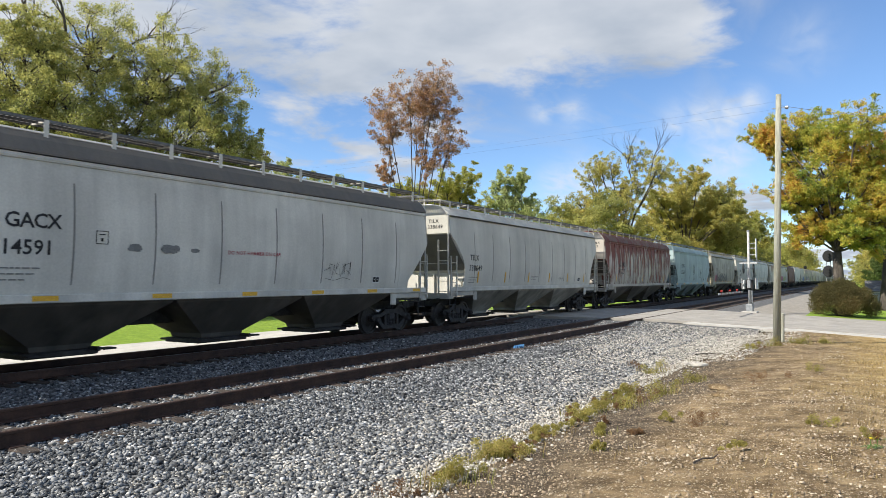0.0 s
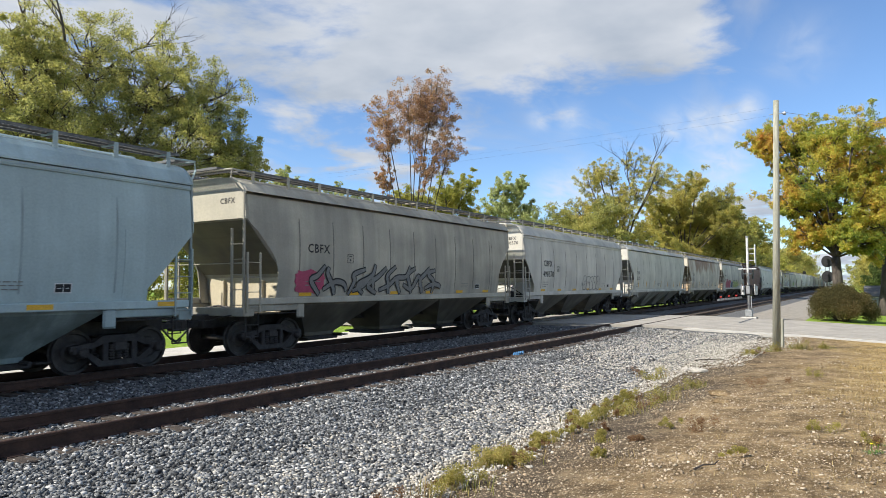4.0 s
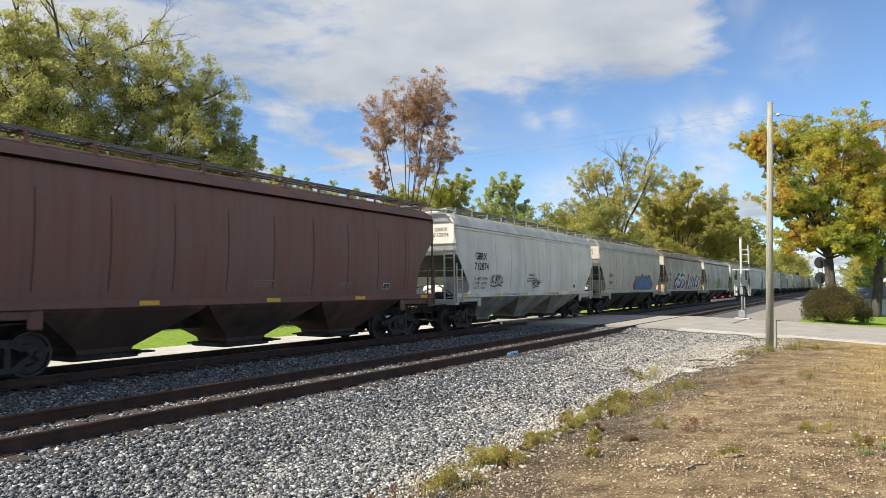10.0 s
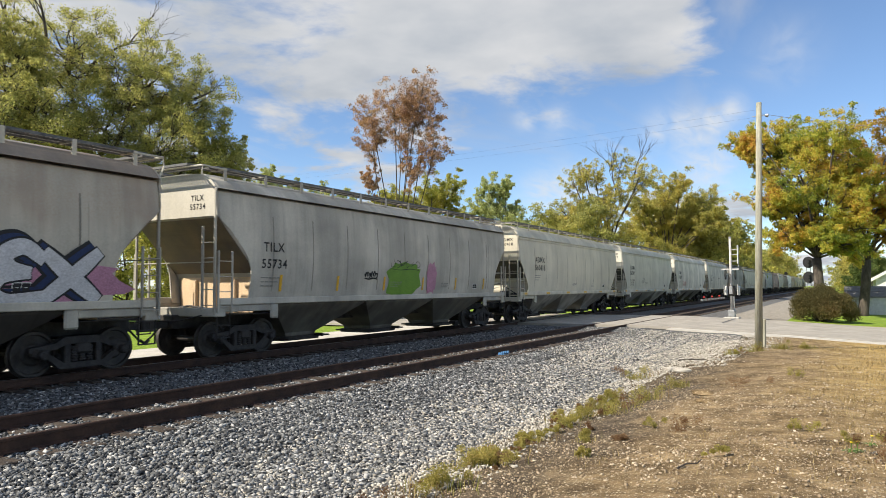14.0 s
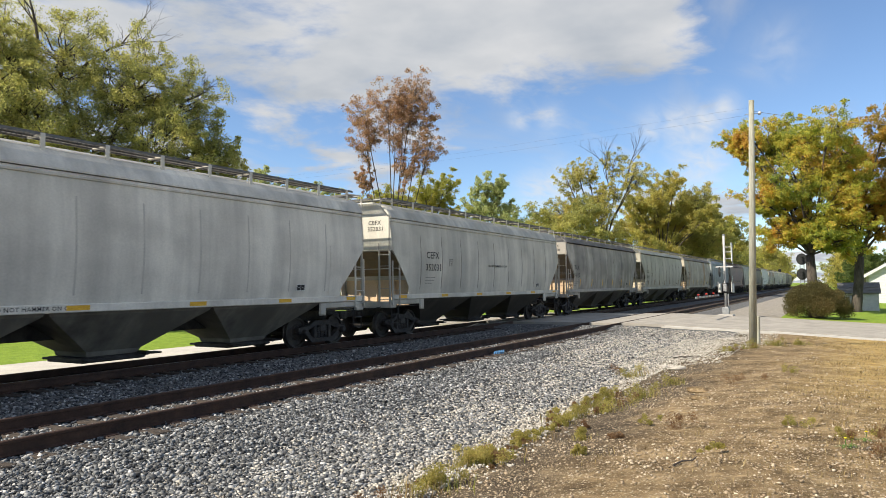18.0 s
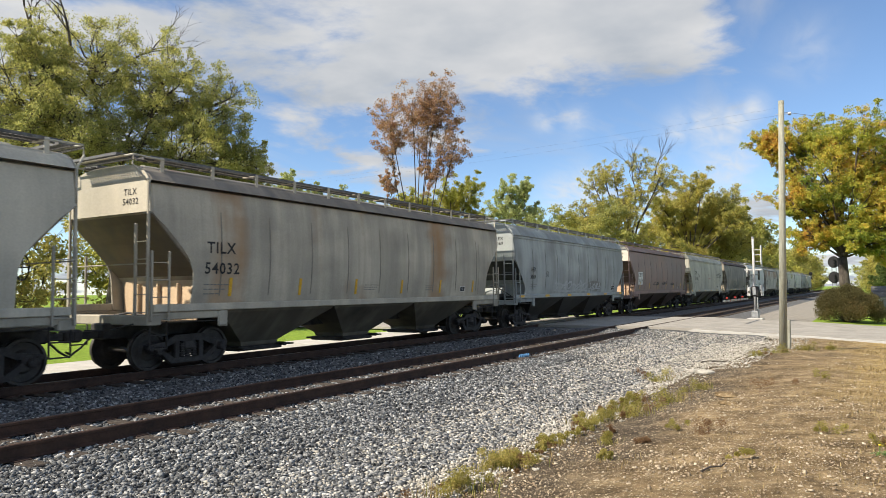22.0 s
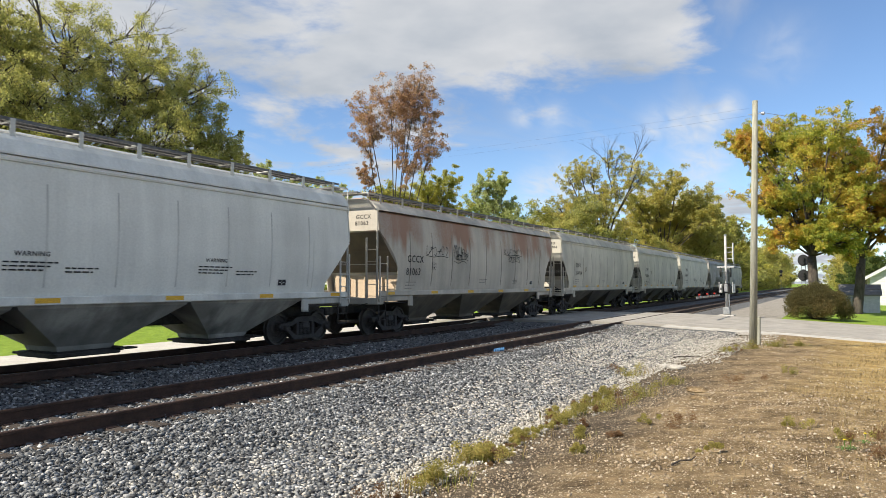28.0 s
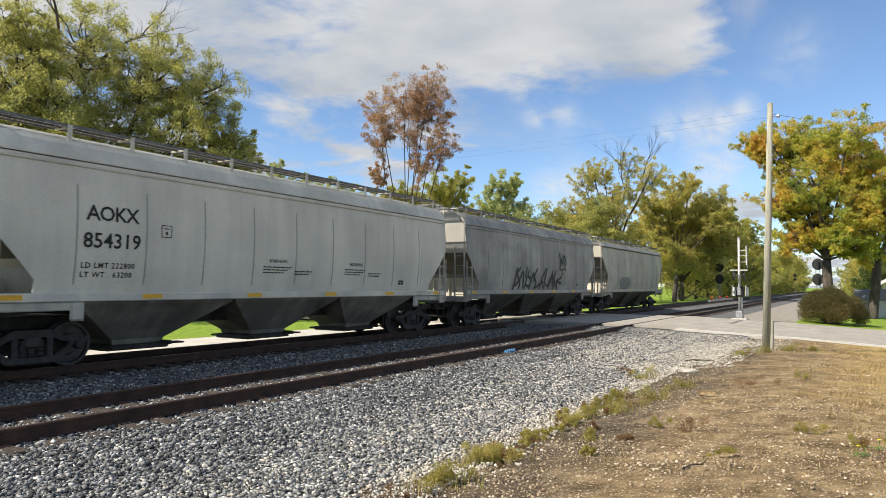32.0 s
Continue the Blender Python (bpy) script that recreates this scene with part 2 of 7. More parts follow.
RAIL = surface("rusty_rail_steel", (0.035, 0.020, 0.015), (0.085, 0.045, 0.030), 3, 0.75, 0.2, 0.2, 30)
RAIL_TOP = surface("worn_rail_head", (0.10, 0.085, 0.08), (0.22, 0.20, 0.19), 4, 0.42, 0.7, 0.1, 40, (1, 0.1, 1))
TIE = surface("weathered_tie_wood", (0.030, 0.024, 0.020), (0.095, 0.072, 0.055), 5, 0.92, 0, 0.6, 45, (1, 6, 6))
STEEL_DARK = surface("grimy_dark_steel", (0.018, 0.017, 0.017), (0.060, 0.055, 0.052), 5, 0.7, 0.1, 0.3, 50)
TRUCK_STEEL = surface("dusty_cast_steel", (0.020, 0.019, 0.019), (0.062, 0.056, 0.053), 6, 0.75, 0.1, 0.35, 50)
WHEEL_STEEL = surface("rolled_wheel_steel", (0.028, 0.026, 0.025), (0.085, 0.074, 0.066), 4, 0.6, 0.3, 0.2, 40)
BALLAST_BED = surface("crushed_ballast_bed", (0.045, 0.046, 0.048), (0.20, 0.198, 0.195), 9, 0.95, 0, 1.0, 34)
STONES = pieces("grey_crushed_stone", [(0.0, (0.028, 0.029, 0.031)), (0.35, (0.094, 0.098, 0.101)), (0.70, (0.205, 0.211, 0.213)), (0.92, (0.37, 0.37, 0.362)), (1.0, (0.58, 0.575, 0.555))], 0.9, 0.3, 30)
WHITE_STONES = pieces("pale_limestone_chips", [(0.0, (0.23, 0.21, 0.175)), (0.5, (0.44, 0.41, 0.35)), (1.0, (0.64, 0.605, 0.535))], 0.9, 0.3, 30)
DIRT_STONES = pieces("dusty_pebbles", [(0.0, (0.22, 0.165, 0.105)), (0.6, (0.38, 0.295, 0.195)), (1.0, (0.62, 0.53, 0.40))], 0.9, 0.3, 30)
GRAVEL = surface("pale_gravel", (0.20, 0.18, 0.15), (0.37, 0.34, 0.29), 2.5, 0.95, 0, 0.8, 20)
ROAD = surface("worn_asphalt", (0.29, 0.27, 0.235), (0.41, 0.38, 0.33), 1.2, 0.9, 0, 0.3, 70)
CONCRETE = surface("pale_concrete", (0.43, 0.405, 0.355), (0.58, 0.55, 0.495), 1.5, 0.9, 0, 0.25, 50)
BLACK = surface("black_lettering", (0.012, 0.012, 0.013), (0.03, 0.03, 0.032), 4, 0.7, 0, 0.05, 40)
YELLOW = surface("yellow_reflective", (0.66, 0.36, 0.02), (0.80, 0.47, 0.03), 5, 0.45, 0, 0.05, 40)
WHITE = surface("white_paint", (0.62, 0.62, 0.60), (0.80, 0.80, 0.78), 4, 0.55, 0, 0.08, 40)
GALV = surface("galvanised_steel", (0.30, 0.31, 0.31), (0.48, 0.49, 0.49), 6, 0.5, 0.5, 0.1, 50)
GRATING = surface("grey_roof_grating", (0.10, 0.10, 0.098), (0.22, 0.22, 0.215), 6, 0.7, 0.3, 0.2, 40)
POLE_WOOD = surface("weathered_pole_wood", (0.25, 0.245, 0.19), (0.44, 0.435, 0.35), 3, 0.9, 0, 0.5, 30, (6, 6, 0.6))
BARK = surface("grey_brown_bark", (0.045, 0.037, 0.030), (0.13, 0.11, 0.09), 4, 0.95, 0, 0.8, 18, (1, 1, 0.35))
SHINGLE = surface("weathered_shingles", (0.13, 0.127, 0.122), (0.26, 0.252, 0.245), 3, 0.9, 0, 0.5, 25, (1, 4, 4))
SIDING = surface("white_siding", (0.60, 0.60, 0.60), (0.78, 0.78, 0.77), 2, 0.6, 0, 0.3, 9, (0.2, 0.2, 6))
PANE = surface("dark_window_glass", (0.02, 0.025, 0.03), (0.05, 0.055, 0.06), 3, 0.08, 0, 0.0, 30, spec=0.6)
SIGNAL_BLACK = surface("black_signal_paint", (0.010, 0.010, 0.010), (0.03, 0.03, 0.03), 5, 0.6, 0, 0.1, 40)


def ground_material():
    """Dirt, dry grass and lawn, by place."""
    m, n, l, b = shader("dirt_and_grass", 0.95, 0, 0.2)
    co, sep = n.new("ShaderNodeTexCoord"), n.new("ShaderNodeSeparateXYZ")
    l.new(co.outputs["Object"], sep.inputs[0])
    wob, fine, mid = noise_node(n, l, 0.5, 6), noise_node(n, l, 26, 6), noise_node(n, l, 2.2, 7)

    def m2(op, a, c):
        q = n.new("ShaderNodeMath")
        q.operation = op
        for i, s in enumerate((a, c)):
            if isinstance(s, (int, float)):
                q.inputs[i].default_value = s
            else:
                l.new(s, q.inputs[i])
        return q.outputs[0]

    def step(v, lo, hi):
        q = n.new("ShaderNodeMapRange")
        q.interpolation_type = "SMOOTHSTEP"
        l.new(v, q.inputs[0])
        q.inputs[1].default_value, q.inputs[2].default_value = lo, hi
        return q.outputs[0]

    x = m2("ADD", sep.outputs[0], m2("MULTIPLY", m2("SUBTRACT", wob.outputs["Fac"], 0.5), 3.0))
    y = m2("ADD", sep.outputs[1], m2("MULTIPLY", m2("SUBTRACT", mid.outputs["Fac"], 0.5), 4.0))
    clod = noise_node(n, l, 9.0, 8, rough=0.75)
    dirt = ramp_node(n, l, mid.outputs["Fac"], [(0.32, (0.110, 0.074, 0.036)), (0.52, (0.240, 0.168, 0.088)), (0.70, (0.425, 0.312, 0.170))])
    damp = ramp_node(n, l, mid.outputs["Fac"], [(0.3, (0.060, 0.045, 0.030)), (0.7, (0.150, 0.115, 0.076))])
    dry = ramp_node(n, l, mid.outputs["Fac"], [(0.3, (0.32, 0.205, 0.066)), (0.5, (0.47, 0.325, 0.110)), (0.7, (0.58, 0.44, 0.185))])
    lawn = ramp_node(n, l, mid.outputs["Fac"], [(0.3, (0.14, 0.23, 0.022)), (0.7, (0.26, 0.36, 0.045))])
    c = mixed(n, l, step(x, -1.9, -3.0), dirt, damp)
    c = mixed(n, l, m2("MULTIPLY", step(x, -1.6, 1.6), step(y, 6.0, 18.0)), c, dry)
    c = mixed(n, l, step(sep.outputs[1], 43.0, 45.0), c, lawn)
    c = mixed(n, l, step(sep.outputs[0], -17.0, -18.0), c, lawn)
    c = mixed(n, l, 0.75, c, ramp_node(n, l, clod.outputs["Fac"], [(0.32, grey(0.45)), (0.5, grey(0.95)), (0.68, grey(1.35))]), "MULTIPLY")
    c = mixed(n, l, 0.6, c, ramp_node(n, l, fine.outputs["Fac"], [(0.3, grey(0.55)), (0.7, grey(1.25))]), "MULTIPLY")
    # fine gravel trodden into the surface
    height = clod.outputs["Fac"]
    for scale, share, tone in ((30.0, 0.72, (0.66, 0.55, 0.38)), (70.0, 0.62, (0.54, 0.43, 0.27))):
        vo = n.new("ShaderNodeTexVoronoi")
        l.new(co.outputs["Object"], vo.inputs["Vector"])
        vo.inputs["Scale"].default_value = scale
        cell = n.new("ShaderNodeSeparateColor")
        l.new(vo.outputs["Color"], cell.inputs[0])
        some = m2("ADD", cell.outputs[0], m2("MULTIPLY", m2("SUBTRACT", mid.outputs["Fac"], 0.5), 0.9))
        mask = m2("MULTIPLY", step(some, share, share + 0.04), step(vo.outputs["Distance"], 0.42, 0.30))
        mask = m2("MULTIPLY", mask, step(sep.outputs[0], -5.0, -4.2))
        mask = m2("MULTIPLY", mask, step(sep.outputs[1], 32.0, 31.0))
        c = mixed(n, l, mask, c, mixed(n, l, cell.outputs[1], tone, tuple(q * 0.55 for q in tone)))
        height = m2("ADD", height, m2("MULTIPLY", mask, 0.25))
    l.new(c, b.inputs["Base Color"])
    bumped(n, l, b, height, 0.9, 0.06)
    return m


GROUND = ground_material()


# ---- mesh helpers ----
class Shape:
    """Collects vertices and faces for one mesh."""

    def __init__(self):
        self.v, self.f = [], []

    def add(self, verts, faces):
        o = len(self.v)
        self.v += [tuple(p) for p in verts]
        self.f += [tuple(i + o for i in f) for f in faces]
        return self

    def box(self, c, s, m=None):
        x, y, z = s[0] / 2, s[1] / 2, s[2] / 2
        p = [Vector((a, b, d)) for d in (-z, z) for b in (-y, y) for a in (-x, x)]
        if m is not None:
            p = [m @ q for q in p]
        p = [q + Vector(c) for q in p]
        return self.add(p, [(0, 2, 3, 1), (4, 5, 7, 6), (0, 1, 5, 4), (2, 6, 7, 3), (0, 4, 6, 2), (1, 3, 7, 5)])

    def bevel_box(self, c, s, r):
        """A box with its vertical and horizontal edges chamfered."""
        x, y, z = s[0] / 2, s[1] / 2, s[2] / 2
        rings = []
        for zz, k in ((-z, r), (-z + r, 0), (z - r, 0), (z, r)):
            a, b = x - k, y - k
            rings.append([(c[0] + p, c[1] + q, c[2] + zz) for p, q in ((-a + r, -b), (a - r, -b), (a, -b + r), (a, b - r), (a - r, b), (-a + r, b), (-a, b - r), (-a, -b + r))])
        return self.loft(rings)

    def loft(self, rings, caps=True, closed=True):
        n, v, f = len(rings[0]), [], []
        for r in rings:
            v += r
        for i in range(len(rings) - 1):
            for j in range(n if closed else n - 1):
                k = (j + 1) % n
                f.append((i * n + j, i * n + k, (i + 1) * n + k, (i + 1) * n + j))
        if caps:
            f.append(tuple(reversed(range(n))))
            f.append(tuple(range((len(rings) - 1) * n, len(rings) * n)))
        return self.add(v, f)

    def tube(self, pts, r, n=6, r2=None):
        """A round bar along points, tapering from r to r2."""
        pts = [Vector(p) for p in pts]
        rings = []
        for i, p in enumerate(pts):
            d = (pts[min(i + 1, len(pts) - 1)] - pts[max(i - 1, 0)]).normalized()
            a = d.orthogonal().normalized() if abs(d.z) > 0.95 else Vector((0, 0, 1)).cross(d).normalized()
            b = d.cross(a)
            rr = r if r2 is None else r + (r2 - r) * i / (len(pts) - 1)
            rings.append([tuple(p + (a * math.cos(6.2832 * k / n) + b * math.sin(6.2832 * k / n)) * rr) for k in range(n)])
        return self.loft(rings)

    def prism(self, poly, x0, x1):
        """A polygon in y and z, thick from x0 to x1."""
        return self.loft([[(x0, y, z) for y, z in poly], [(x1, y, z) for y, z in poly]])

    def lathe_x(self, prof, n=20, c=(0, 0, 0)):
        """A turned shape round x; prof: x and radius."""
        return self.loft([[(c[0] + x, c[1] + r * math.cos(6.2832 * k / n), c[2] + r * math.sin(6.2832 * k / n)) for k in range(n)] for x, r in prof])

    def mesh(self, name, mat, smooth=False):
        me = bpy.data.meshes.new(name)
        me.from_pydata(self.v, [], self.f)
        if mat is not None:
            me.materials.append(mat)
        if smooth:
            me.polygons.foreach_set("use_smooth", [True] * len(me.polygons))
        me.update()
        return me


def part(name, shape, mat, parent, label="", at=None, smooth=False):
    """One mesh object under a thing or a part."""
    me = shape if isinstance(shape, bpy.types.Mesh) else shape.mesh(name, mat, smooth)
    ob = new(name, me)
    ob.parent = parent
    if at is not None:
        ob.matrix_basis = at
    if label:
        ob["label"] = label
    return ob


def thing(name, label, category, at=None, group="", kind="", shape=None, mat=None, smooth=False):
    ob = new(name, shape.mesh(name, mat, smooth) if shape else None)
    if at is not None:
        ob.matrix_basis = at
    return tagged(ob, label, category, group, kind)


def lettering(text, size, mat, parent, at, label="", align="LEFT", tight=0.0, name="lettering"):
    cu = bpy.data.curves.new("lettering", "FONT")
    cu.body, cu.size, cu.resolution_u, cu.offset = text, size * 1.08, 2, 0.016 * size
    cu.space_character = 1.14 - tight
    cu.align_x = align
    tmp = bpy.data.objects.new("lettering", cu)
    me = bpy.data.meshes.new_from_object(tmp)
    me.materials.clear()
    me.materials.append(mat)
    bpy.data.objects.remove(tmp)
    bpy.data.curves.remove(cu)
    return part(name, me, mat, parent, label, at)


# ---- ground, ballast, tracks, roads ----
def table(x, rows):
    for (x0, z0), (x1, z1) in zip(rows, rows[1:]):
        if x <= x1:
            return z0 + (z1 - z0) * max(0.0, (x - x0)) / (x1 - x0)
    return rows[-1][1]


G_NEAR = [(-1500, -0.6), (-30, -0.52), (-18, -0.45), (-17, -0.55), (-4.7, -0.52), (-3.6, -0.38), (-2.4, -0.20), (-0.5, 0.0), (2, 0.06), (8, 0.05), (1500, 0.0)]
G_FAR = [(-1500, -0.6), (-30, -0.52), (-18, -0.45), (-17, -0.55), (-4.7, -0.52), (-3.6, -0.40), (-2.1, -0.29), (1.2, -0.48), (6, -0.66), (40, -0.8), (1500, -0.9)]
ROAD_Z = [(-80, -0.46), (-19, -0.28), (-16.6, -0.015), (-7.9, -0.015), (-6, -0.10), (-2.1, -0.255), (1.2, -0.44), (6, -0.62), (80, -0.8)]
ROAD_Y = (32.0, 43.2)


def ground_z(x, y):
    k = min(1.0, max(0.0, (y - 12) / 16))
    z = table(x, G_NEAR) * (1 - k) + table(x, G_FAR) * k
    if ROAD_Y[0] - 0.4 < y < ROAD_Y[1] + 0.4:
        z = min(z, table(x, ROAD_Z) - 0.05)
    if -4 < x < 12 and y < 30:
        z += 0.03 * noise.noise((x * 0.9, y * 0.9, 0)) + 0.014 * noise.noise((x * 4, y * 4, 3)) + 0.012 * noise.noise((x * 9, y * 9, 5))
    return z


def grid(xs, ys, z):
    s = Shape()
    n = len(xs)
    s.v = [(x, y, z(x, y)) for y in ys for x in xs]
    s.f = [(j * n + i, j * n + i + 1, (j + 1) * n + i + 1, (j + 1) * n + i) for j in range(len(ys) - 1) for i in range(n - 1)]
    return s


def steps(*spans):
    out = []
    for a, b, d in spans:
        k = max(1, round((b - a) / d))
        out += [a + (b - a) * i / k for i in range(k)]
    return out + [spans[-1][1]]


gx = steps((-1500, -60, 480), (-60, -18, 6), (-18, -4.8, 2.2), (-4.8, 3, 0.09), (3, 6, 0.3), (6, 40, 4), (40, 1500, 480))
gy = steps((-400, -10, 60), (-10, 2, 3), (2, 15, 0.1), (15, 28, 0.2), (28, 31.5, 0.5), (31.5, 43.8, 0.41), (43.8, 120, 8), (120, 2600, 300))
thing("ground", "bare brown dirt, dry grass and green lawn beside the railway", "ground", kind="structure", shape=grid(gx, gy, ground_z), mat=GROUND, smooth=True)

BALLAST = [(-17.3, -0.56), (-16.3, -0.20), (-13.4, -0.20), (-12.6, -0.31), (-11.7, -0.31), (-10.95, -0.20), (-10.6, -0.19), (-8.2, -0.19), (-7.85, -0.205), (-6.3, -0.40), (-4.5, -0.44), (-3.55, -0.50)]


def ballast_z(x, y):
    z = table(x, BALLAST)
    if ROAD_Y[0] - 1.1 < y < ROAD_Y[1] + 0.1:
        return z - 0.14
    if 29.0 < y < 46:
        k = (y - 29.0) / 2.0 if y < 38 else (46 - y) / 2.7
        z += (table(x, ROAD_Z) - 0.03 - z) * max(0.0, min(1.0, k))
    if y < 34:
        z += 0.025 * noise.noise((x * 1.1, y * 1.1, 7)) + 0.02 * noise.noise((x * 7, y * 7, 1))
    return z - 0.02


bx = steps((-17.3, -13.4, 0.5), (-13.4, -3.55, 0.16))
by = steps((-60, 2, 8), (2, 30.6, 0.2), (30.6, 31.2, 0.1), (31.2, 43.2, 1.0), (43.2, 44, 0.1), (44, 60, 1.0), (60, 900, 60))
ballast = thing("ballast_bed", "crushed grey stone ballast under and beside two railway tracks", "ballast", kind="structure", shape=grid(bx, by, ballast_z), mat=BALLAST_BED, smooth=True)


def stone_field(name, label, spans, size, mat, zf, seed, skew=1.0, gather=0.0):
    """Loose broken stones as one mesh; spans: x0, x1, y0, y1, stones a square metre."""
    rng = np.random.default_rng(seed)
    ico = np.array([(a, b, c) for c in (-1, 1) for b in (-1, 1) for a in (-1, 1)]) / 1.55
    tri = np.array([(0, 2, 3), (0, 3, 1), (4, 5, 7), (4, 7, 6), (0, 1, 5), (0, 5, 4), (2, 6, 7), (2, 7, 3), (0, 4, 6), (0, 6, 2), (1, 3, 7), (1, 7, 5)])
    pts = []
    for x0, x1, y0, y1, per in spans:
        k = int((x1 - x0) * (y1 - y0) * per)
        pts.append(np.stack([rng.uniform(x0, x1, k), rng.uniform(y0, y1, k)], 1))
    pts = np.concatenate(pts)
    if gather:
        pts = np.array([q for q in pts if noise.noise((q[0] * 0.8, q[1] * 0.8, 2)) + 0.6 * noise.noise((q[0] * 2.3, q[1] * 2.3, 8)) > rng.uniform(-0.6, gather)])
    k = len(pts)
    z = np.array([zf(x, y) for x, y in pts])
    r = (size[0] + (size[1] - size[0]) * rng.uniform(0, 1, k) ** skew) * rng.uniform(0.8, 1.25, k)
    sh = ico[None] * (1 + rng.uniform(-0.55, 0.32, (k, 8, 3))) * rng.uniform((0.75, 0.6, 0.38), (1.55, 1.05, 0.85), (k, 1, 3))
    a, b = rng.uniform(0, 6.283, k), rng.uniform(-1.2, 1.2, k)
    ca, sa, cb, sb = np.cos(a), np.sin(a), np.cos(b), np.sin(b)
    x, y, zz = sh[..., 0], sh[..., 1] * cb[:, None] - sh[..., 2] * sb[:, None], sh[..., 1] * sb[:, None] + sh[..., 2] * cb[:, None]
    v = np.stack([x * ca[:, None] - y * sa[:, None], x * sa[:, None] + y * ca[:, None], zz], 2) * r[:, None, None]
    v += np.stack([pts[:, 0], pts[:, 1], z + r * rng.uniform(0.0, 0.55, k)], 1)[:, None, :]
    f = tri[None] + (np.arange(k) * 8)[:, None, None]
    return tagged(new(name, tri_mesh(name, v.reshape(-1, 3), f.reshape(-1, 3), mat)), label, "gravel", kind="stuff")


def tri_mesh(name, v, f, mat):
    me = bpy.data.meshes.new(name)
    k = f.shape[1]
    me.vertices.add(len(v))
    me.vertices.foreach_set("co", v.astype(np.float32).ravel())
    me.loops.add(f.size)
    me.loops.foreach_set("vertex_index", f.astype(np.int32).ravel())
    me.polygons.add(len(f))
    me.polygons.foreach_set("loop_start", np.arange(0, f.size, k, dtype=np.int32))
    me.update(calc_edges=True)
    me.materials.append(mat)
    return me


stone_field("ballast_stones", "loose angular grey ballast stones, some nearly white", [
    (-8.2, -4.6, 2.5, 10, 1350), (-8.2, -4.6, 10, 18, 700), (-8.2, -5.2, 18, 30.6, 300), (-10.9, -8.2, 3, 14, 520), (-10.9, -8.2, 14, 30.6, 230),
    (-13.5, -10.9, 4.5, 16, 340), (-13.5, -10.9, 16, 30.6, 140), (-16.3, -13.5, 6, 24, 60)], (0.014, 0.036), STONES, ballast_z, 4)
stone_field("limestone_chips", "pale limestone chips spilling over the dirt edge", [
    (-5.9, -3.7, 2.5, 12, 620), (-6.7, -5.7, 3, 14, 260), (-7.2, -5.4, 14, 30.6, 340), (-8.1, -6.6, 20, 30.6, 170), (-5.6, -3.8, 12, 20, 330), (-5.8, -3.4, 20, 30.6, 300), (-4.1, -3.3, 5, 20, 40), (-3.5, -2.6, 19, 30.8, 130), (-2.6, -1.9, 24, 30.8, 70)], (0.013, 0.030), WHITE_STONES, lambda x, y: max(ballast_z(x, y), ground_z(x, y)), 5)
stone_field("dirt_pebbles", "small pale pebbles trodden into brown dirt", [
    (-3.8, 1.8, 3.5, 9, 800), (-3.8, 2.2, 9, 14, 420), (-3.6, 3.0, 14, 25, 130), (-3.4, -1.5, 24, 31, 150)], (0.004, 0.022), DIRT_STONES, ground_z, 6, 3.0, 0.55)

RAIL_PROFILE = [(-0.07, -0.18), (0.07, -0.18), (0.07, -0.168), (0.012, -0.145), (0.012, -0.045), (0.036, -0.035), (0.036, -0.004), (0.030, 0.0), (-0.030, 0.0), (-0.036, -0.004), (-0.036, -0.035), (-0.012, -0.045), (-0.012, -0.145), (-0.07, -0.168)]


def track(x0, name, label, shiny):
    t = thing(name, label, "railway track", kind="structure")
    for side in (-1, 1):
        xc = x0 + side * 0.753
        s = Shape().loft([[(xc + x, y, z) for x, z in RAIL_PROFILE] for y in (-60, 900)])
        part("rail", s, RAIL, t)
        top = Shape().loft([[(xc + a, y, z) for a, z in ((-0.024, 0.0005), (0.024, 0.0005), (0.022, 0.004), (-0.022, 0.004))] for y in (-60, 900)])
        part("rail_head", top, shiny, t)
    rng = random.Random(int(-x0 * 100))
    tie = Shape().bevel_box((0, 0, -0.27), (2.6, 0.225, 0.19), 0.012).mesh("tie", TIE)
    plate = Shape().bevel_box((0, 0, -0.172), (0.34, 0.19, 0.018), 0.004)
    for dx, dy in ((-0.11, 0.05), (0.11, -0.05)):
        plate.bevel_box((dx, dy, -0.158), (0.03, 0.03, 0.022), 0.006)
    plate = plate.mesh("tie_plate", RAIL)
    rest = Shape()
    y = -6.0
    while y < 400:
        jx, jr = rng.uniform(-0.06, 0.06), rng.uniform(-1.2, 1.2)
        if ROAD_Y[0] - 0.1 < y < ROAD_Y[1] + 0.1:
            pass
        elif 1 < y < 60:
            o = part("tie", tie, TIE, t, at=pose(x0 + jx, y, rng.uniform(-0.012, 0.006), 0, 0, jr))
            if y < 32:
                for side in (-1, 1):
                    part("tie_plate", plate, RAIL, o, at=pose(side * 0.753 - jx, 0, 0))
        else:
            rest.box((x0 + jx, y, -0.27), (2.6, 0.225, 0.19))
        y += 0.52
    tagged(part("distant_ties", rest, TIE, t), kind="stuff")
    return t


track(NEAR, "track_near", "rusty empty railway track on weathered wooden ties", RAIL)
track(FAR, "track_far", "railway track with worn rail heads under the train", RAIL_TOP)

road_x = steps((-80, -19, 12), (-19, -16.6, 1.2), (-16.6, -7.9, 1.0), (-7.9, 6, 0.7), (6, 80, 10))


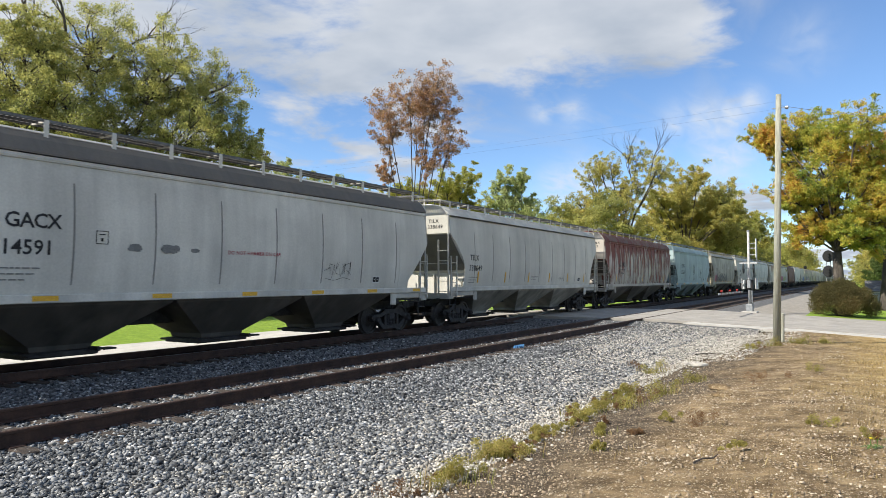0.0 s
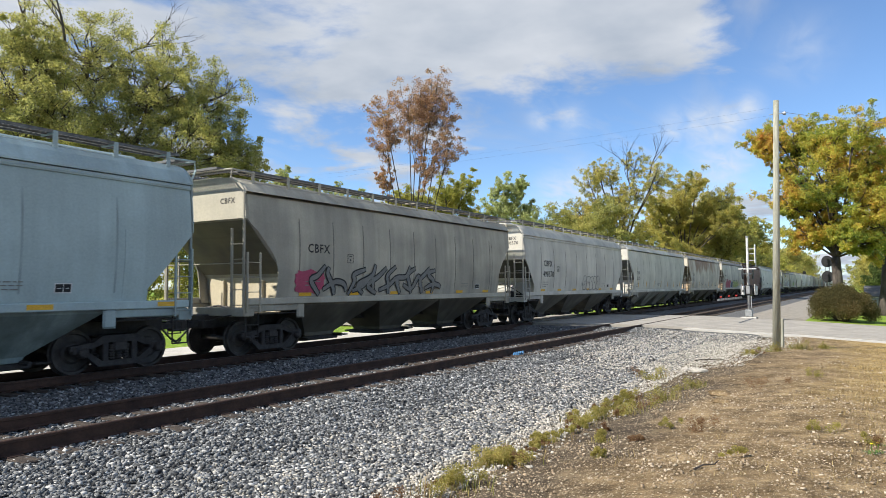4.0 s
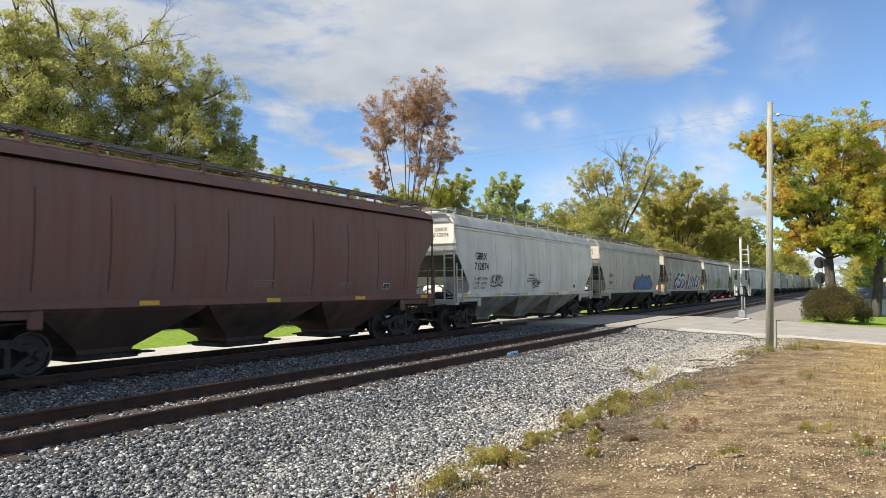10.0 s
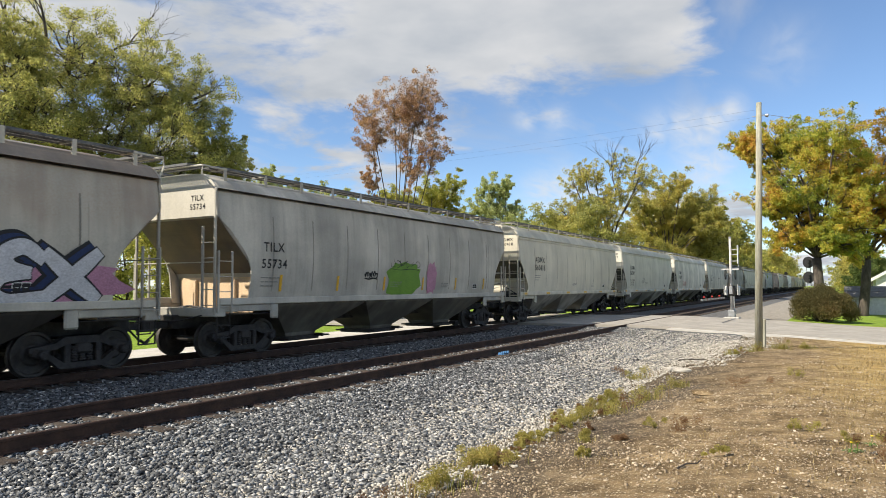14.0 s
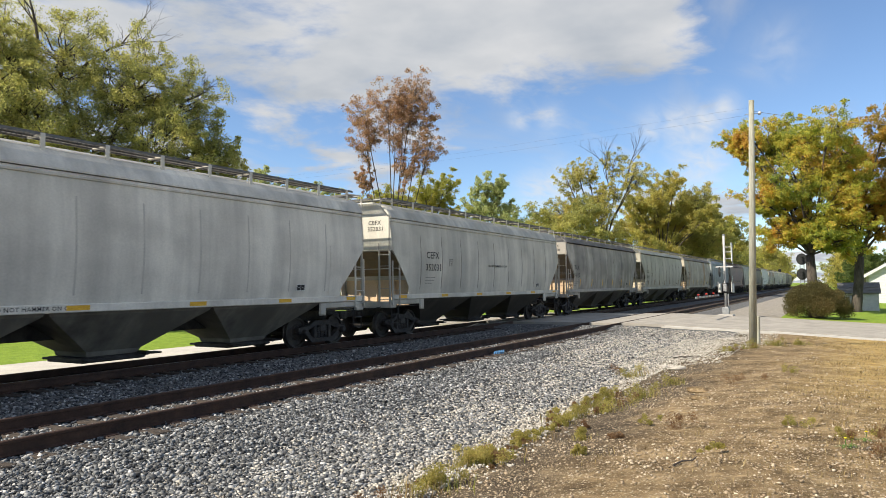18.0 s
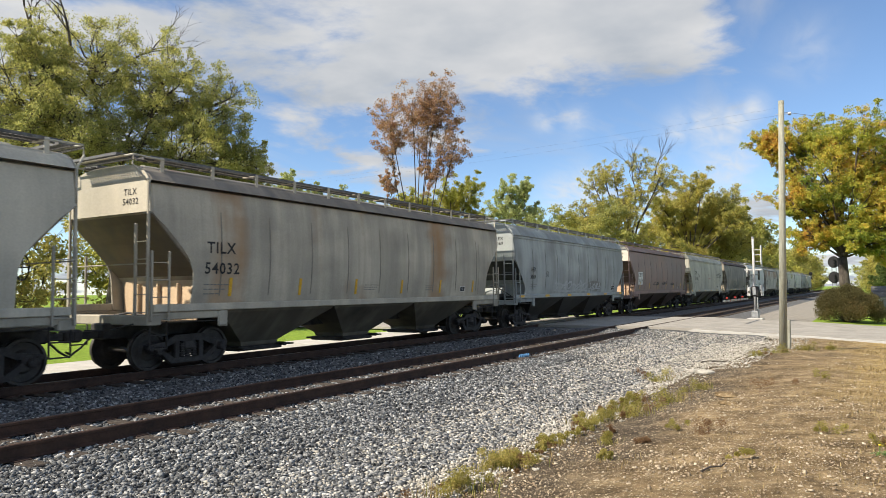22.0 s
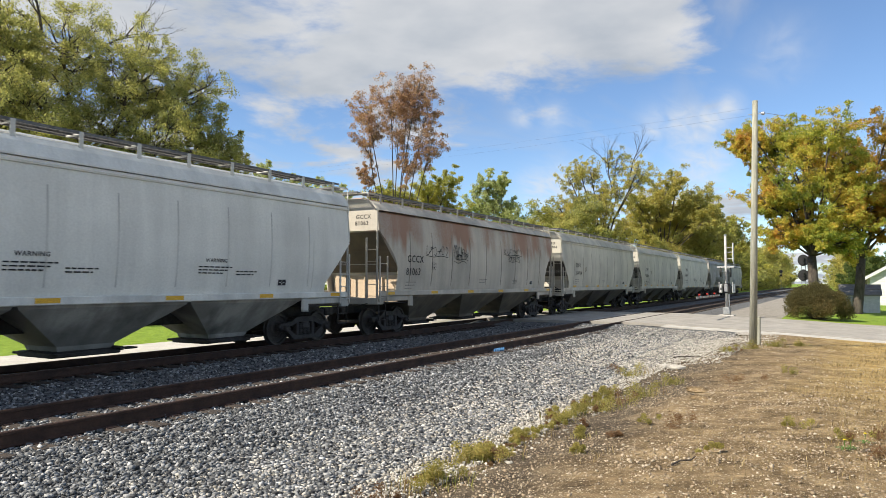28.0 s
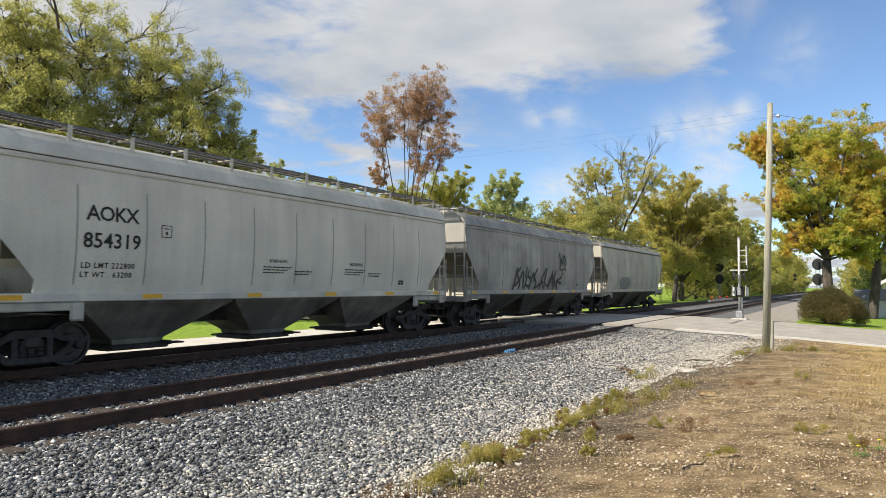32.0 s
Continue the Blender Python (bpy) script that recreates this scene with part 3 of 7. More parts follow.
def slab(name, label, xs, y0, y1, zf, mat, thick=0.12, category="road"):
    s, n = Shape(), len(xs)
    ring = lambda y: [(x, y, zf(x)) for x in xs] + [(x, y, zf(x) - thick) for x in reversed(xs)]
    s.loft([ring(y0), ring(y1)])
    return thing(name, label, category, kind="structure", shape=s, mat=mat)


slab("road", "worn grey asphalt road crossing the tracks", road_x, ROAD_Y[0], ROAD_Y[1], lambda x: table(x, ROAD_Z), ROAD)
slab("road_shoulder", "pale concrete strip along the crossing road", steps((-6.6, 6, 0.7), (6, 80, 10)), ROAD_Y[0] - 1.1, ROAD_Y[0] - 0.01, lambda x: table(x, ROAD_Z) - 0.02, CONCRETE)
s = Shape().loft([[(-21.2, y, -0.34), (-18.6, y, -0.34), (-18.6, y, -0.6), (-21.2, y, -0.6)] for y in (-60, ROAD_Y[0])])
thing("side_road", "pale concrete road running along behind the train", "road", kind="structure", shape=s, mat=CONCRETE)


# ---- hopper cars ----
SHARED = {}


def shared(key, build, mat, smooth=False):
    if key not in SHARED:
        SHARED[key] = build().mesh(key, mat, smooth)
    return SHARED[key]


def side_frame():
    s = Shape()
    top = [(-1.12, 0.60), (-0.62, 0.66), (-0.40, 0.79), (0.40, 0.79), (0.62, 0.66), (1.12, 0.60), (1.12, 0.50), (0.60, 0.54), (0.36, 0.64), (-0.36, 0.64), (-0.60, 0.54), (-1.12, 0.50)]
    low = [(-0.92, 0.50), (-0.78, 0.50), (-0.42, 0.26), (0.42, 0.26), (0.78, 0.50), (0.92, 0.50), (0.50, 0.14), (-0.50, 0.14)]
    s.prism(top, -0.08, 0.08).prism(low, -0.08, 0.08)
    for y in (-0.34, 0.34):
        s.bevel_box((0, y, 0.45), (0.17, 0.13, 0.42), 0.02)
    for y in (-0.889, 0.889):
        s.bevel_box((0, y, 0.50), (0.20, 0.34, 0.20), 0.04)
    return s


def spring():
    prof = []
    for k in range(6):
        z = 0.27 + k * 0.055
        prof += [(z, 0.058), (z + 0.012, 0.078), (z + 0.036, 0.078), (z + 0.048, 0.058)]
    return Shape().loft([[(r * math.cos(a * 0.7854), r * math.sin(a * 0.7854), z) for a in range(8)] for z, r in prof])


def wheelset():
    s = Shape()
    wheel = [(0.665, 0.10), (0.665, 0.20), (0.69, 0.25), (0.70, 0.38), (0.665, 0.42), (0.665, 0.485), (0.70, 0.485), (0.715, 0.459), (0.805, 0.455), (0.805, 0.40), (0.755, 0.38), (0.745, 0.24), (0.79, 0.19), (0.79, 0.10)]
    for sg in (-1, 1):
        s.lathe_x([(x * sg, r) for x, r in wheel], 28)
        s.lathe_x([(sg * 0.9, 0.085), (sg * 1.10, 0.085), (sg * 1.13, 0.06), (sg * 1.13, 0.03)], 12)
    s.lathe_x([(-1.0, 0.075), (1.0, 0.075)], 10)
    return s


def journal_cap():
    s = Shape().lathe_x([(0, 0.10), (0.10, 0.10), (0.13, 0.085), (0.14, 0.04)], 14)
    for a in range(3):
        s.lathe_x([(0.13, 0.018), (0.155, 0.018)], 6, (0, 0.055 * math.cos(a * 2.094), 0.055 * math.sin(a * 2.094)))
    return s


def bolster():
    s = Shape().bevel_box((0, 0, 0.55), (2.2, 0.34, 0.24), 0.04)
    for y in (-0.42, 0.42):
        s.bevel_box((0, y, 0.36), (1.9, 0.09, 0.10), 0.02)
    for sg in (-1, 1):
        for y in (-0.42, 0.42):
            s.bevel_box((sg * 0.74, y, 0.45), (0.12, 0.10, 0.30), 0.02)
    return s


def coupler():
    s = Shape().bevel_box((0, 0.35, 0.85), (0.16, 0.8, 0.16), 0.02).bevel_box((0, 0.78, 0.85), (0.32, 0.22, 0.28), 0.04)
    s.tube([(0.3, 0.2, 0.8), (0.32, 0.45, 0.55), (0.25, 0.7, 0.42), (0.12, 0.9, 0.5)], 0.025)
    s.tube([(-1.2, 0.18, 1.1), (-0.4, 0.22, 0.95), (0.1, 0.5, 0.95)], 0.018)
    return s


def stirrup():
    s = Shape()
    for y in (0.03, 0.45):
        s.bevel_box((0, y, 0.84), (0.05, 0.022, 0.62), 0.006)
    for z in (0.54, 0.84):
        s.bevel_box((0, 0.24, z), (0.05, 0.42, 0.03), 0.006)
    return s


def ladder(h):
    s = Shape()
    for y in (0.0, 0.44):
        s.bevel_box((0, y, 1.15 + h / 2), (0.05, 0.05, h), 0.008)
    k = int(h / 0.38)
    for i in range(k):
        s.tube([(0.01, 0.02, 1.3 + i * 0.38), (0.01, 0.42, 1.3 + i * 0.38)], 0.013, 6)
    return s


def end_ladder():
    s = Shape()
    s.bevel_box((1.50, 0, 2.72), (0.06, 0.06, 3.1), 0.008)
    s.bevel_box((1.06, 0, 2.25), (0.06, 0.06, 2.16), 0.008)
    for i in range(5):
        s.tube([(1.06, -0.01, 1.35 + i * 0.39), (1.50, -0.01, 1.35 + i * 0.39)], 0.013, 6)
    return s


def brake_wheel():
    s = Shape()
    pts = [(-0.55 + 0.28 * math.cos(a * 0.5236), 0, 2.35 + 0.28 * math.sin(a * 0.5236)) for a in range(13)]
    s.tube(pts, 0.018, 6)
    for a in range(0, 12, 3):
        s.tube([(-0.55, 0, 2.35), pts[a]], 0.012, 5)
    return s


def bracket():
    return Shape().bevel_box((0, 0, 0.15), (0.03, 0.10, 0.40), 0.006).bevel_box((-0.25, 0, 0.31), (0.5, 0.06, 0.04), 0.006)


def grating(length):
    """A roof walk of thin cross bars between side bars."""
    s = Shape()
    for x in (-0.26, 0.0, 0.26):
        s.box((x, 0, 0), (0.03, length, 0.06))
    k = int(length / 0.10)
    for i in range(k):
        s.box((0, -length / 2 + (i + 0.5) * length / k, 0.012), (0.52, 0.045, 0.03))
    return s


# half width of the barrel-shaped side by height
LOWER = [(1.34, 1.455), (1.42, 1.482), (1.50, 1.506), (1.75, 1.550), (2.00, 1.584), (2.25, 1.608), (2.50, 1.622), (2.75, 1.628), (3.00, 1.626), (3.25, 1.616), (3.50, 1.599), (3.70, 1.580), (3.88, 1.559)]


def side_w(z):
    return table(z, LOWER + [(4.06, 1.530)])


def seam_places(spec, half):
    k = spec.get("seams", 9)
    return [] if spec.get("ribs") else [-half + 1.9 + (2 * half - 3.8) * i / (k - 1) for i in range(k)]


def seam_dent(y, z, seams):
    """The sheet draws in a little at each welded seam."""
    k = min(1.0, max(0.0, (z - 1.5) / 0.3)) * min(1.0, max(0.0, (3.9 - z) / 0.3))
    return 0.016 * k * max([(1 - abs(y - q) / 0.55) ** 2 for q in seams if abs(y - q) < 0.55] or [0.0])

ROOF_LOW = [(4.06, 1.530), (4.07, 1.565), (4.11, 1.575), (4.13, 1.552), (4.17, 1.552), (4.19, 1.580), (4.23, 1.578), (4.36, 1.50), (4.50, 1.40), (4.62, 1.26), (4.70, 1.02), (4.74, 0.65), (4.76, 0.30)]  # two grooves under a sloping roof
ROOF_HIGH = [(4.05, 1.531), (4.19, 1.512), (4.20, 1.568), (4.26, 1.572), (4.28, 1.545), (4.38, 1.46), (4.49, 1.35), (4.58, 1.20), (4.65, 0.95), (4.69, 0.60), (4.70, 0.30)]  # one lip under a flatter roof
# outline of the side sheet where it is cut away at the end: share of height from the cut's top, share of its depth
CURVED = [(3.55, 0.0), (3.42, 0.10), (3.10, 0.48), (2.80, 0.70), (2.53, 0.88), (2.27, 0.98), (2.0, 1.0), (1.36, 0.98)]
STRAIGHT = [(3.05, 0.0), (2.4, 0.52), (1.78, 1.02), (1.36, 1.02)]
CUT = 1.10


def body_shell(half, outline, levels, seams=()):
    rings, top = [], outline[0][0]
    along = sorted({round(q + d, 3) for q in seams for d in (-0.55, -0.32, -0.16, -0.06, 0.0, 0.06, 0.16, 0.32, 0.55)})
    for z, w in levels:
        y = half - 1.38 * min(1.0, max(0.0, (top - z) / (top - 2.10)))
        r = 0.05
        ys = [-y + r] + [min(y - r, max(-y + r, q)) for q in along] + [y - r]
        right = [(w - seam_dent(q, z, seams), q, z) for q in ys]
        left = [(-p[0], p[1], z) for p in reversed(right)]
        rings.append([(-w + r, -y, z), (w - r, -y, z)] + right + [(w - r, y, z), (-w + r, y, z)] + left)
    return Shape().loft(rings)


def end_sheet(half, outline, sy, sx):
    """The curved side sheet that runs on past the slope sheet to the cut-away edge."""
    cut = sorted(outline)
    rings = []
    for z in sorted({z for z, w in LOWER if 1.36 < z < cut[-1][0]} | {z for z, c in cut}):
        a, b, w = sy * (half - CUT * table(z, cut)), sy * (half - 1.72), side_w(z)
        rings.append([(sx * (w - 0.026), a, z), (sx * (w + 0.003), a, z), (sx * (w + 0.003), b, z), (sx * (w - 0.026), b, z)])
    return Shape().loft(rings)


def side_strip(y0, y1, z0, z1, proud, back=0.02):
    """A band that follows the curve of the side."""
    zs = [z0] + [z for z, w in LOWER if z0 + 0.02 < z < z1 - 0.02] + [z1]
    return Shape().loft([[(side_w(z) + proud, y0, z), (side_w(z) + proud, y1, z), (side_w(z) - back, y1, z), (side_w(z) - back, y0, z)] for z in zs])


def slope_sheet(half, sy, top):
    """The sloping floor sheet that shows under the cut-away end."""
    s = Shape()
    e = sy * half
    a, b = (e + sy * 0.012, top - 0.03), (e - sy * 1.35, 2.10)
    s.prism([a, b, (b[0] - sy * 0.03, b[1]), (a[0] - sy * 0.03, a[1])], -1.56, 1.56)
    return s


def hopper_bay(y0, y1, mid):
    s = Shape()

    def ring(a, b, w, z):
        return [(-w, a, z), (w, a, z), (w, b, z), (-w, b, z)]

    a, b = y0 + 0.03, y1 - 0.03
    s.loft([ring(a, b, 1.47, 1.37), ring(a + 0.04, b - 0.04, 1.44, 1.28), ring(mid - 0.68, mid + 0.68, 0.60, 0.44), ring(mid - 0.64, mid + 0.64, 0.57, 0.33)])
    return s


def hopper_gate():
    s = Shape().bevel_box((0, 0, 0.26), (1.3, 1.6, 0.12), 0.02)
    for sg in (-1, 1):
        s.lathe_x([(sg * 0.62, 0.05), (sg * 0.95, 0.05), (sg * 0.95, 0.03)], 8, (0, 0.62, 0.33))
        s.bevel_box((sg * 0.72, -0.5, 0.27), (0.25, 0.6, 0.05), 0.01)
        s.bevel_box((sg * 0.65, 0.98, 0.30), (0.3, 0.3, 0.04), 0.01)
    return s


SIDE = Matrix(((0, 0, 1, 0), (1, 0, 0, 0), (0, 1, 0, 0), (0, 0, 0, 1)))  # flat shapes onto the car's side
END = Matrix(((1, 0, 0, 0), (0, 0, -1, 0), (0, 1, 0, 0), (0, 0, 0, 1)))  # and onto its end


def hopper_car(spec, y, length, index):
    half = length / 2
    colour, bulk = spec["paint"], spec.get("trim", spec["paint"])
    body = paint("car_paint", colour, spec.get("grime", 0.4), spec.get("rust", 0.0), index + 1.0, spec.get("rust_colour", (0.17, 0.06, 0.03)), top=spec.get("rust_top", 0.0), columns=spec.get("columns", 0.0), grime_colour=spec.get("dust", (0.095, 0.095, 0.094)), belt=spec.get("belt", 0.0))
    trims = paint("trim_paint", colour, 0.35, 0.0, index + 5.0)
    ladder_paint = paint("ladder_paint", tuple(c * 0.85 for c in colour), 0.45, 0.0, index + 7.0)
    inner_paint = paint("bulkhead_paint", bulk, 0.2, 0.0, index + 6.0)
    # hopper colour holds the underbody shade: body paint darkened, with grime over it
    low = paint("shaded_hopper_paint", tuple(1.6 * c for c in spec.get("low", (colour[0] * 0.2, colour[1] * 0.195, colour[2] * 0.185))), 0.8, 0.0, index + 9.0, grime_colour=(0.035, 0.033, 0.03))
    # shade under the car end is put into this colour, along with grime
    slope = paint("shaded_slope_paint", tuple(c * (0.16 if spec.get("straight") and "trim" not in spec else 0.36) for c in bulk), 0.7, 0.0, index + 8.0)
    car = thing("hopper_car", spec["label"], "train car", pose(FAR, y, 0), group="cars of the passing freight train")
    WHEELED.append((car, y))
    outline = STRAIGHT if spec.get("straight") else CURVED
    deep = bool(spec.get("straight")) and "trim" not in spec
    # deep ends are darkened by colour: dark steel replaces the bulkhead paint
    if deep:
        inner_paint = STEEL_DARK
    form, cut = (ROOF_LOW, 5) if spec.get("straight") else (ROOF_HIGH, 3)
    part("body", body_shell(half, outline, sorted(LOWER + form[:cut] + [(outline[0][0] + 0.001, side_w(outline[0][0]))]), seam_places(spec, half)), body, car, smooth=True).data.set_sharp_from_angle(angle=0.45)
    roof_paint = paint("roof_paint", spec.get("roof", colour), min(1.0, spec.get("grime", 0.4) + 0.1), spec.get("rust", 0.0) * 0.8, index + 3.0, spec.get("rust_colour", (0.17, 0.06, 0.03)))
    part("roof", body_shell(half + 0.02, outline, form[cut:]), roof_paint, car)
    for sy in (-1, 1):
        a, b = sorted((sy * (half + 0.021), sy * (half + 0.040)))
        face = [(w - 0.02, z) for z, w in LOWER[9:] + form if z > outline[0][0] + 0.02]
        face = [(face[0][0], outline[0][0] + 0.02)] + face
        poly = face + [(-x, z) for x, z in reversed(face)]
        part("end_panel", Shape().loft([[(x, yy, z) for x, z in poly] for yy in (a, b)]), paint("end_paint", spec.get("end_colour", colour), 0.25, 0.0, index + 4.0), car)
    # underframe
    part("center_sill", Shape().bevel_box((0, 0, 0.92), (0.5, length + 0.5, 0.36), 0.03), STEEL_DARK, car)
    inner = half - 2.0
    bays = spec.get("bays", 3)
    w = 2 * inner / bays
    for i in range(bays):
        y0 = -inner + i * w
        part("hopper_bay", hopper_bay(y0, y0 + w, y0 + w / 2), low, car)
        part("outlet_gate", shared("outlet_gate", hopper_gate, STEEL_DARK), None, car, at=pose(0, y0 + w / 2, 0))
    for sx in (-1, 1):
        part("side_sill", Shape().bevel_box((sx * 1.548, 0, 1.435), (0.10, length - 0.12, 0.17), 0.015), trims, car)
    for sy in (-1, 1):
        turn = pose(0, 0, 0, 0, 0, 0 if sy < 0 else 180)
        e = sy * half
        d = Shape().bevel_box((0, e - sy * 0.12, 1.17), (3.1, 0.36, 0.22), 0.02)
        for sx in (-1, 1):
            d.bevel_box((sx * 1.50, e - sy * 1.05, 1.26), (0.08, 2.0, 0.18), 0.02)
            d.bevel_box((sx * 1.54, e - sy * 2.0, 1.16), (0.08, 0.30, 0.40), 0.04)
        part("end_platform", d, ladder_paint, car)
        part("shear_plate", Shape().bevel_box((0, e - sy * 1.0, 1.10), (2.9, 1.9, 0.03), 0.01), STEEL_DARK, car)
        b = Shape().bevel_box((0, e - sy * (1.95 if deep else 1.36), 1.62), (2.80, 0.04, 1.0), 0.01)
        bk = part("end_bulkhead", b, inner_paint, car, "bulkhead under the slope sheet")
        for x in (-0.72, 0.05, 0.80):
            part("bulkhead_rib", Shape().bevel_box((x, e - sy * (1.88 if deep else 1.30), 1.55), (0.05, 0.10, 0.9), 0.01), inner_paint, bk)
        part("brake_rigging", Shape().tube([(-1.3, e - sy * 0.7, 1.18), (-0.4, e - sy * 0.8, 1.30), (0.5, e - sy * 0.75, 1.22), (1.3, e - sy * 0.9, 1.18)], 0.03, 6), STEEL_DARK, car)
        part("slope_sheet", slope_sheet(half, sy, outline[0][0]), slope, car, "grimy sloping end sheet, darkened for the shade under the end")
        for sx in (-1, 1):
            part("end_sheet", end_sheet(half, outline, sy, sx), body, car)
        part("end_ladder", shared("end_ladder", end_ladder, None), None, car, at=turn @ pose(0, -half - 0.03, 0)).data = own(shared("end_ladder", end_ladder, None), ladder_paint)
        far_post = Shape().bevel_box((-1.50, 0, 2.72), (0.06, 0.06, 3.1), 0.008)
        part("corner_post", far_post, ladder_paint, car, at=turn @ pose(0, -half - 0.03, 0))
        for sx, key in ((1, "ladder_a"), (-1, "ladder_b")):
            yy = -half + 0.0 if sy < 0 else half - 0.44
            part("side_ladder", own(shared("side_ladder", lambda: ladder(1.55), None), ladder_paint), None, car, at=pose(sx * 1.60, yy, 0))
            part("stirrup_step", shared("stirrup", stirrup, STEEL_DARK), None, car, at=pose(sx * 1.52, -half if sy < 0 else half - 0.48, 0))
        part("grab_rail", Shape().tube([(-1.5, e + sy * 0.03, 2.42), (1.5, e + sy * 0.03, 2.42)], 0.016, 6), ladder_paint, car)
        hoop = Shape()
        for x in (-1.3, 1.3):
            hoop.tube([(x, e - sy * 0.5, 4.80), (x, e + sy * 0.28, 4.82), (x, e + sy * 0.3, 4.60), (x * 1.12, e + sy * 0.04, 4.25)], 0.024, 6)
        hoop.tube([(-1.3, e + sy * 0.28, 4.82), (1.3, e + sy * 0.28, 4.82)], 0.024, 6)
        part("roof_end_rail", hoop, trims, car)
        part("end_walkway", shared("end_walk", lambda: grating(2.0), GRATING), None, car, at=pose(0, e + sy * 0.22, 4.84, 0, 0, 90))
        part("coupler", shared("coupler", coupler, STEEL_DARK), None, car, at=turn @ pose(0, half - 0.02, 0))
        if deep and sy < 0:
            part("air_reservoir", Shape().lathe_x([(-0.58, 0.06), (-0.52, 0.22), (0.40, 0.22), (0.46, 0.06)], 16, (0.10, e + 0.95, 1.62)), trims, car, "pale air reservoir")
            part("brake_cylinder", Shape().lathe_x([(-0.3, 0.05), (-0.28, 0.15), (0.2, 0.15), (0.24, 0.04), (0.7, 0.03)], 14, (0.55, e + 0.62, 1.42)), STEEL_DARK, car)
            part("air_pipe", Shape().tube([(-1.2, e + 0.5, 1.25), (-0.6, e + 0.55, 1.75), (0.2, e + 0.7, 1.95), (1.1, e + 0.75, 1.4)], 0.022, 6), STEEL_DARK, car)
        if sy > 0:
            part("brake_wheel", shared("brake_wheel", brake_wheel, STEEL_DARK), None, car, at=pose(0, half + 0.09, 0))
            part("air_tank", Shape().lathe_x([(-0.5, 0.05), (-0.48, 0.2), (0.48, 0.2), (0.5, 0.05)], 14, (0.2, half - 1.1, 1.36)), TRUCK_STEEL, car)
        # truck
        tc = e - sy * 1.42
        tr = part("truck", shared("bolster", bolster, TRUCK_STEEL), None, car, at=pose(0, tc, 0))
        for sx in (-1, 1):
            part("side_frame", shared("side_frame", side_frame, TRUCK_STEEL), None, tr, at=pose(sx * 1.0, 0, 0))
            for dy in (-0.17, 0.0, 0.17):
                part("spring", shared("spring", spring, TRUCK_STEEL), None, tr, at=pose(sx * 1.0, dy, 0))
            for ay in (-0.889, 0.889):
                part("journal_cap", shared("journal_cap", journal_cap, TRUCK_STEEL), None, tr, at=pose(sx * 1.09, ay, 0.457, 0, 0, 0 if sx > 0 else 180))
        for ay in (-0.889, 0.889):
            ws = part("wheelset", shared("wheelset", wheelset, WHEEL_STEEL), None, tr, at=pose(0, ay, 0.457))
            WHEELS.append((ws, ay, y + tc + ay))
    # roof
    up = 0.08 if spec.get("straight") else 0.0
    part("hatch_trough", Shape().bevel_box((0, 0, 4.74 + up), (0.72, length - 1.2, 0.14), 0.04), body, car)
    for sx in (-1, 1):
        part("running_board", grating(length - 0.3), GRATING, car, at=pose(sx * 1.02, 0, 4.83 + up))
    k = spec.get("brackets", 12)
    br = own(shared("bracket", bracket, None), trims)
    for i in range(k):
        yy = -half + 0.45 + (length - 0.9) * i / (k - 1)
        for sx in (-1, 1):
            part("bracket", br, None, car, at=pose(sx * 1.29, yy, 4.50 + up, 0, 0, 0 if sx > 0 else 180))
    # sides
    if spec.get("ribs"):
        rib = side_strip(-0.05, 0.05, 1.52, 4.04, 0.045).mesh("rib", body)
        for i in range(spec["ribs"]):
            yy = -half + 2.0 + (length - 4.0) * i / (spec["ribs"] - 1)
            for turn in (0, 180):
                part("side_rib", rib, None, car, at=pose(0, yy, 0, 0, 0, turn))
    else:
        seam = side_strip(-0.019, 0.019, 1.53, 3.80, -0.010).mesh("seam", paint("seam_paint", tuple(c * spec.get("seam_tone", 0.52) for c in colour), 0.6, 0, index + 2.0))
        for yy in seam_places(spec, half):
            part("panel_seam", seam, None, car, at=pose(0, yy, 0))
    dress(car, spec, half, index)
    return car


OWNED = {}


def own(me, mat):
    """The same mesh in another paint."""
    key = (me.name, mat.name)
    if key not in OWNED:
        c = me.copy()
        c.materials.clear()
        c.materials.append(mat)
        OWNED[key] = c
    return OWNED[key]


def on_side(y, z, proud=0.006, mid=0.0):
    """A flat place on the curved side, leaning with it; mid: height of the piece's middle over its foot."""
    lean = math.atan2(side_w(z + mid + 0.1) - side_w(z + mid - 0.1), 0.2)
    foot = side_w(z + mid) - mid * math.tan(lean)
    return Matrix.Translation((foot + proud + 0.002, y, z)) @ Matrix.Rotation(lean, 4, "Y") @ SIDE


def wrapped(s, z0):
    """Bends a flat shape, drawn from its foot at z0, to the curve of the side."""
    s.v = [(x, z, d + side_w(z0 + z)) for x, z, d in s.v]
    return s


def on_curve(y, z, proud):
    return pose(proud + 0.003, y, z) @ SIDE


DARK_TAPE = surface("grimy_reflective_tape", (0.16, 0.085, 0.035), (0.27, 0.15, 0.06), 5, 0.6, 0, 0.05, 40)


def bars(rows, w, h, gap):
    """Small print that cannot be read: plain bars."""
    s, rnd = Shape(), random.Random(rows * 31 + int(w * 100))
    for i in range(rows):
        x = 0.0
        while x < w * (1 - 0.12 * (i % 3)):
            k = rnd.uniform(0.06, 0.16)
            s.box((x + k / 2, -i * gap, 0), (k, h, 0.003))
            x += k + 0.03
    return s


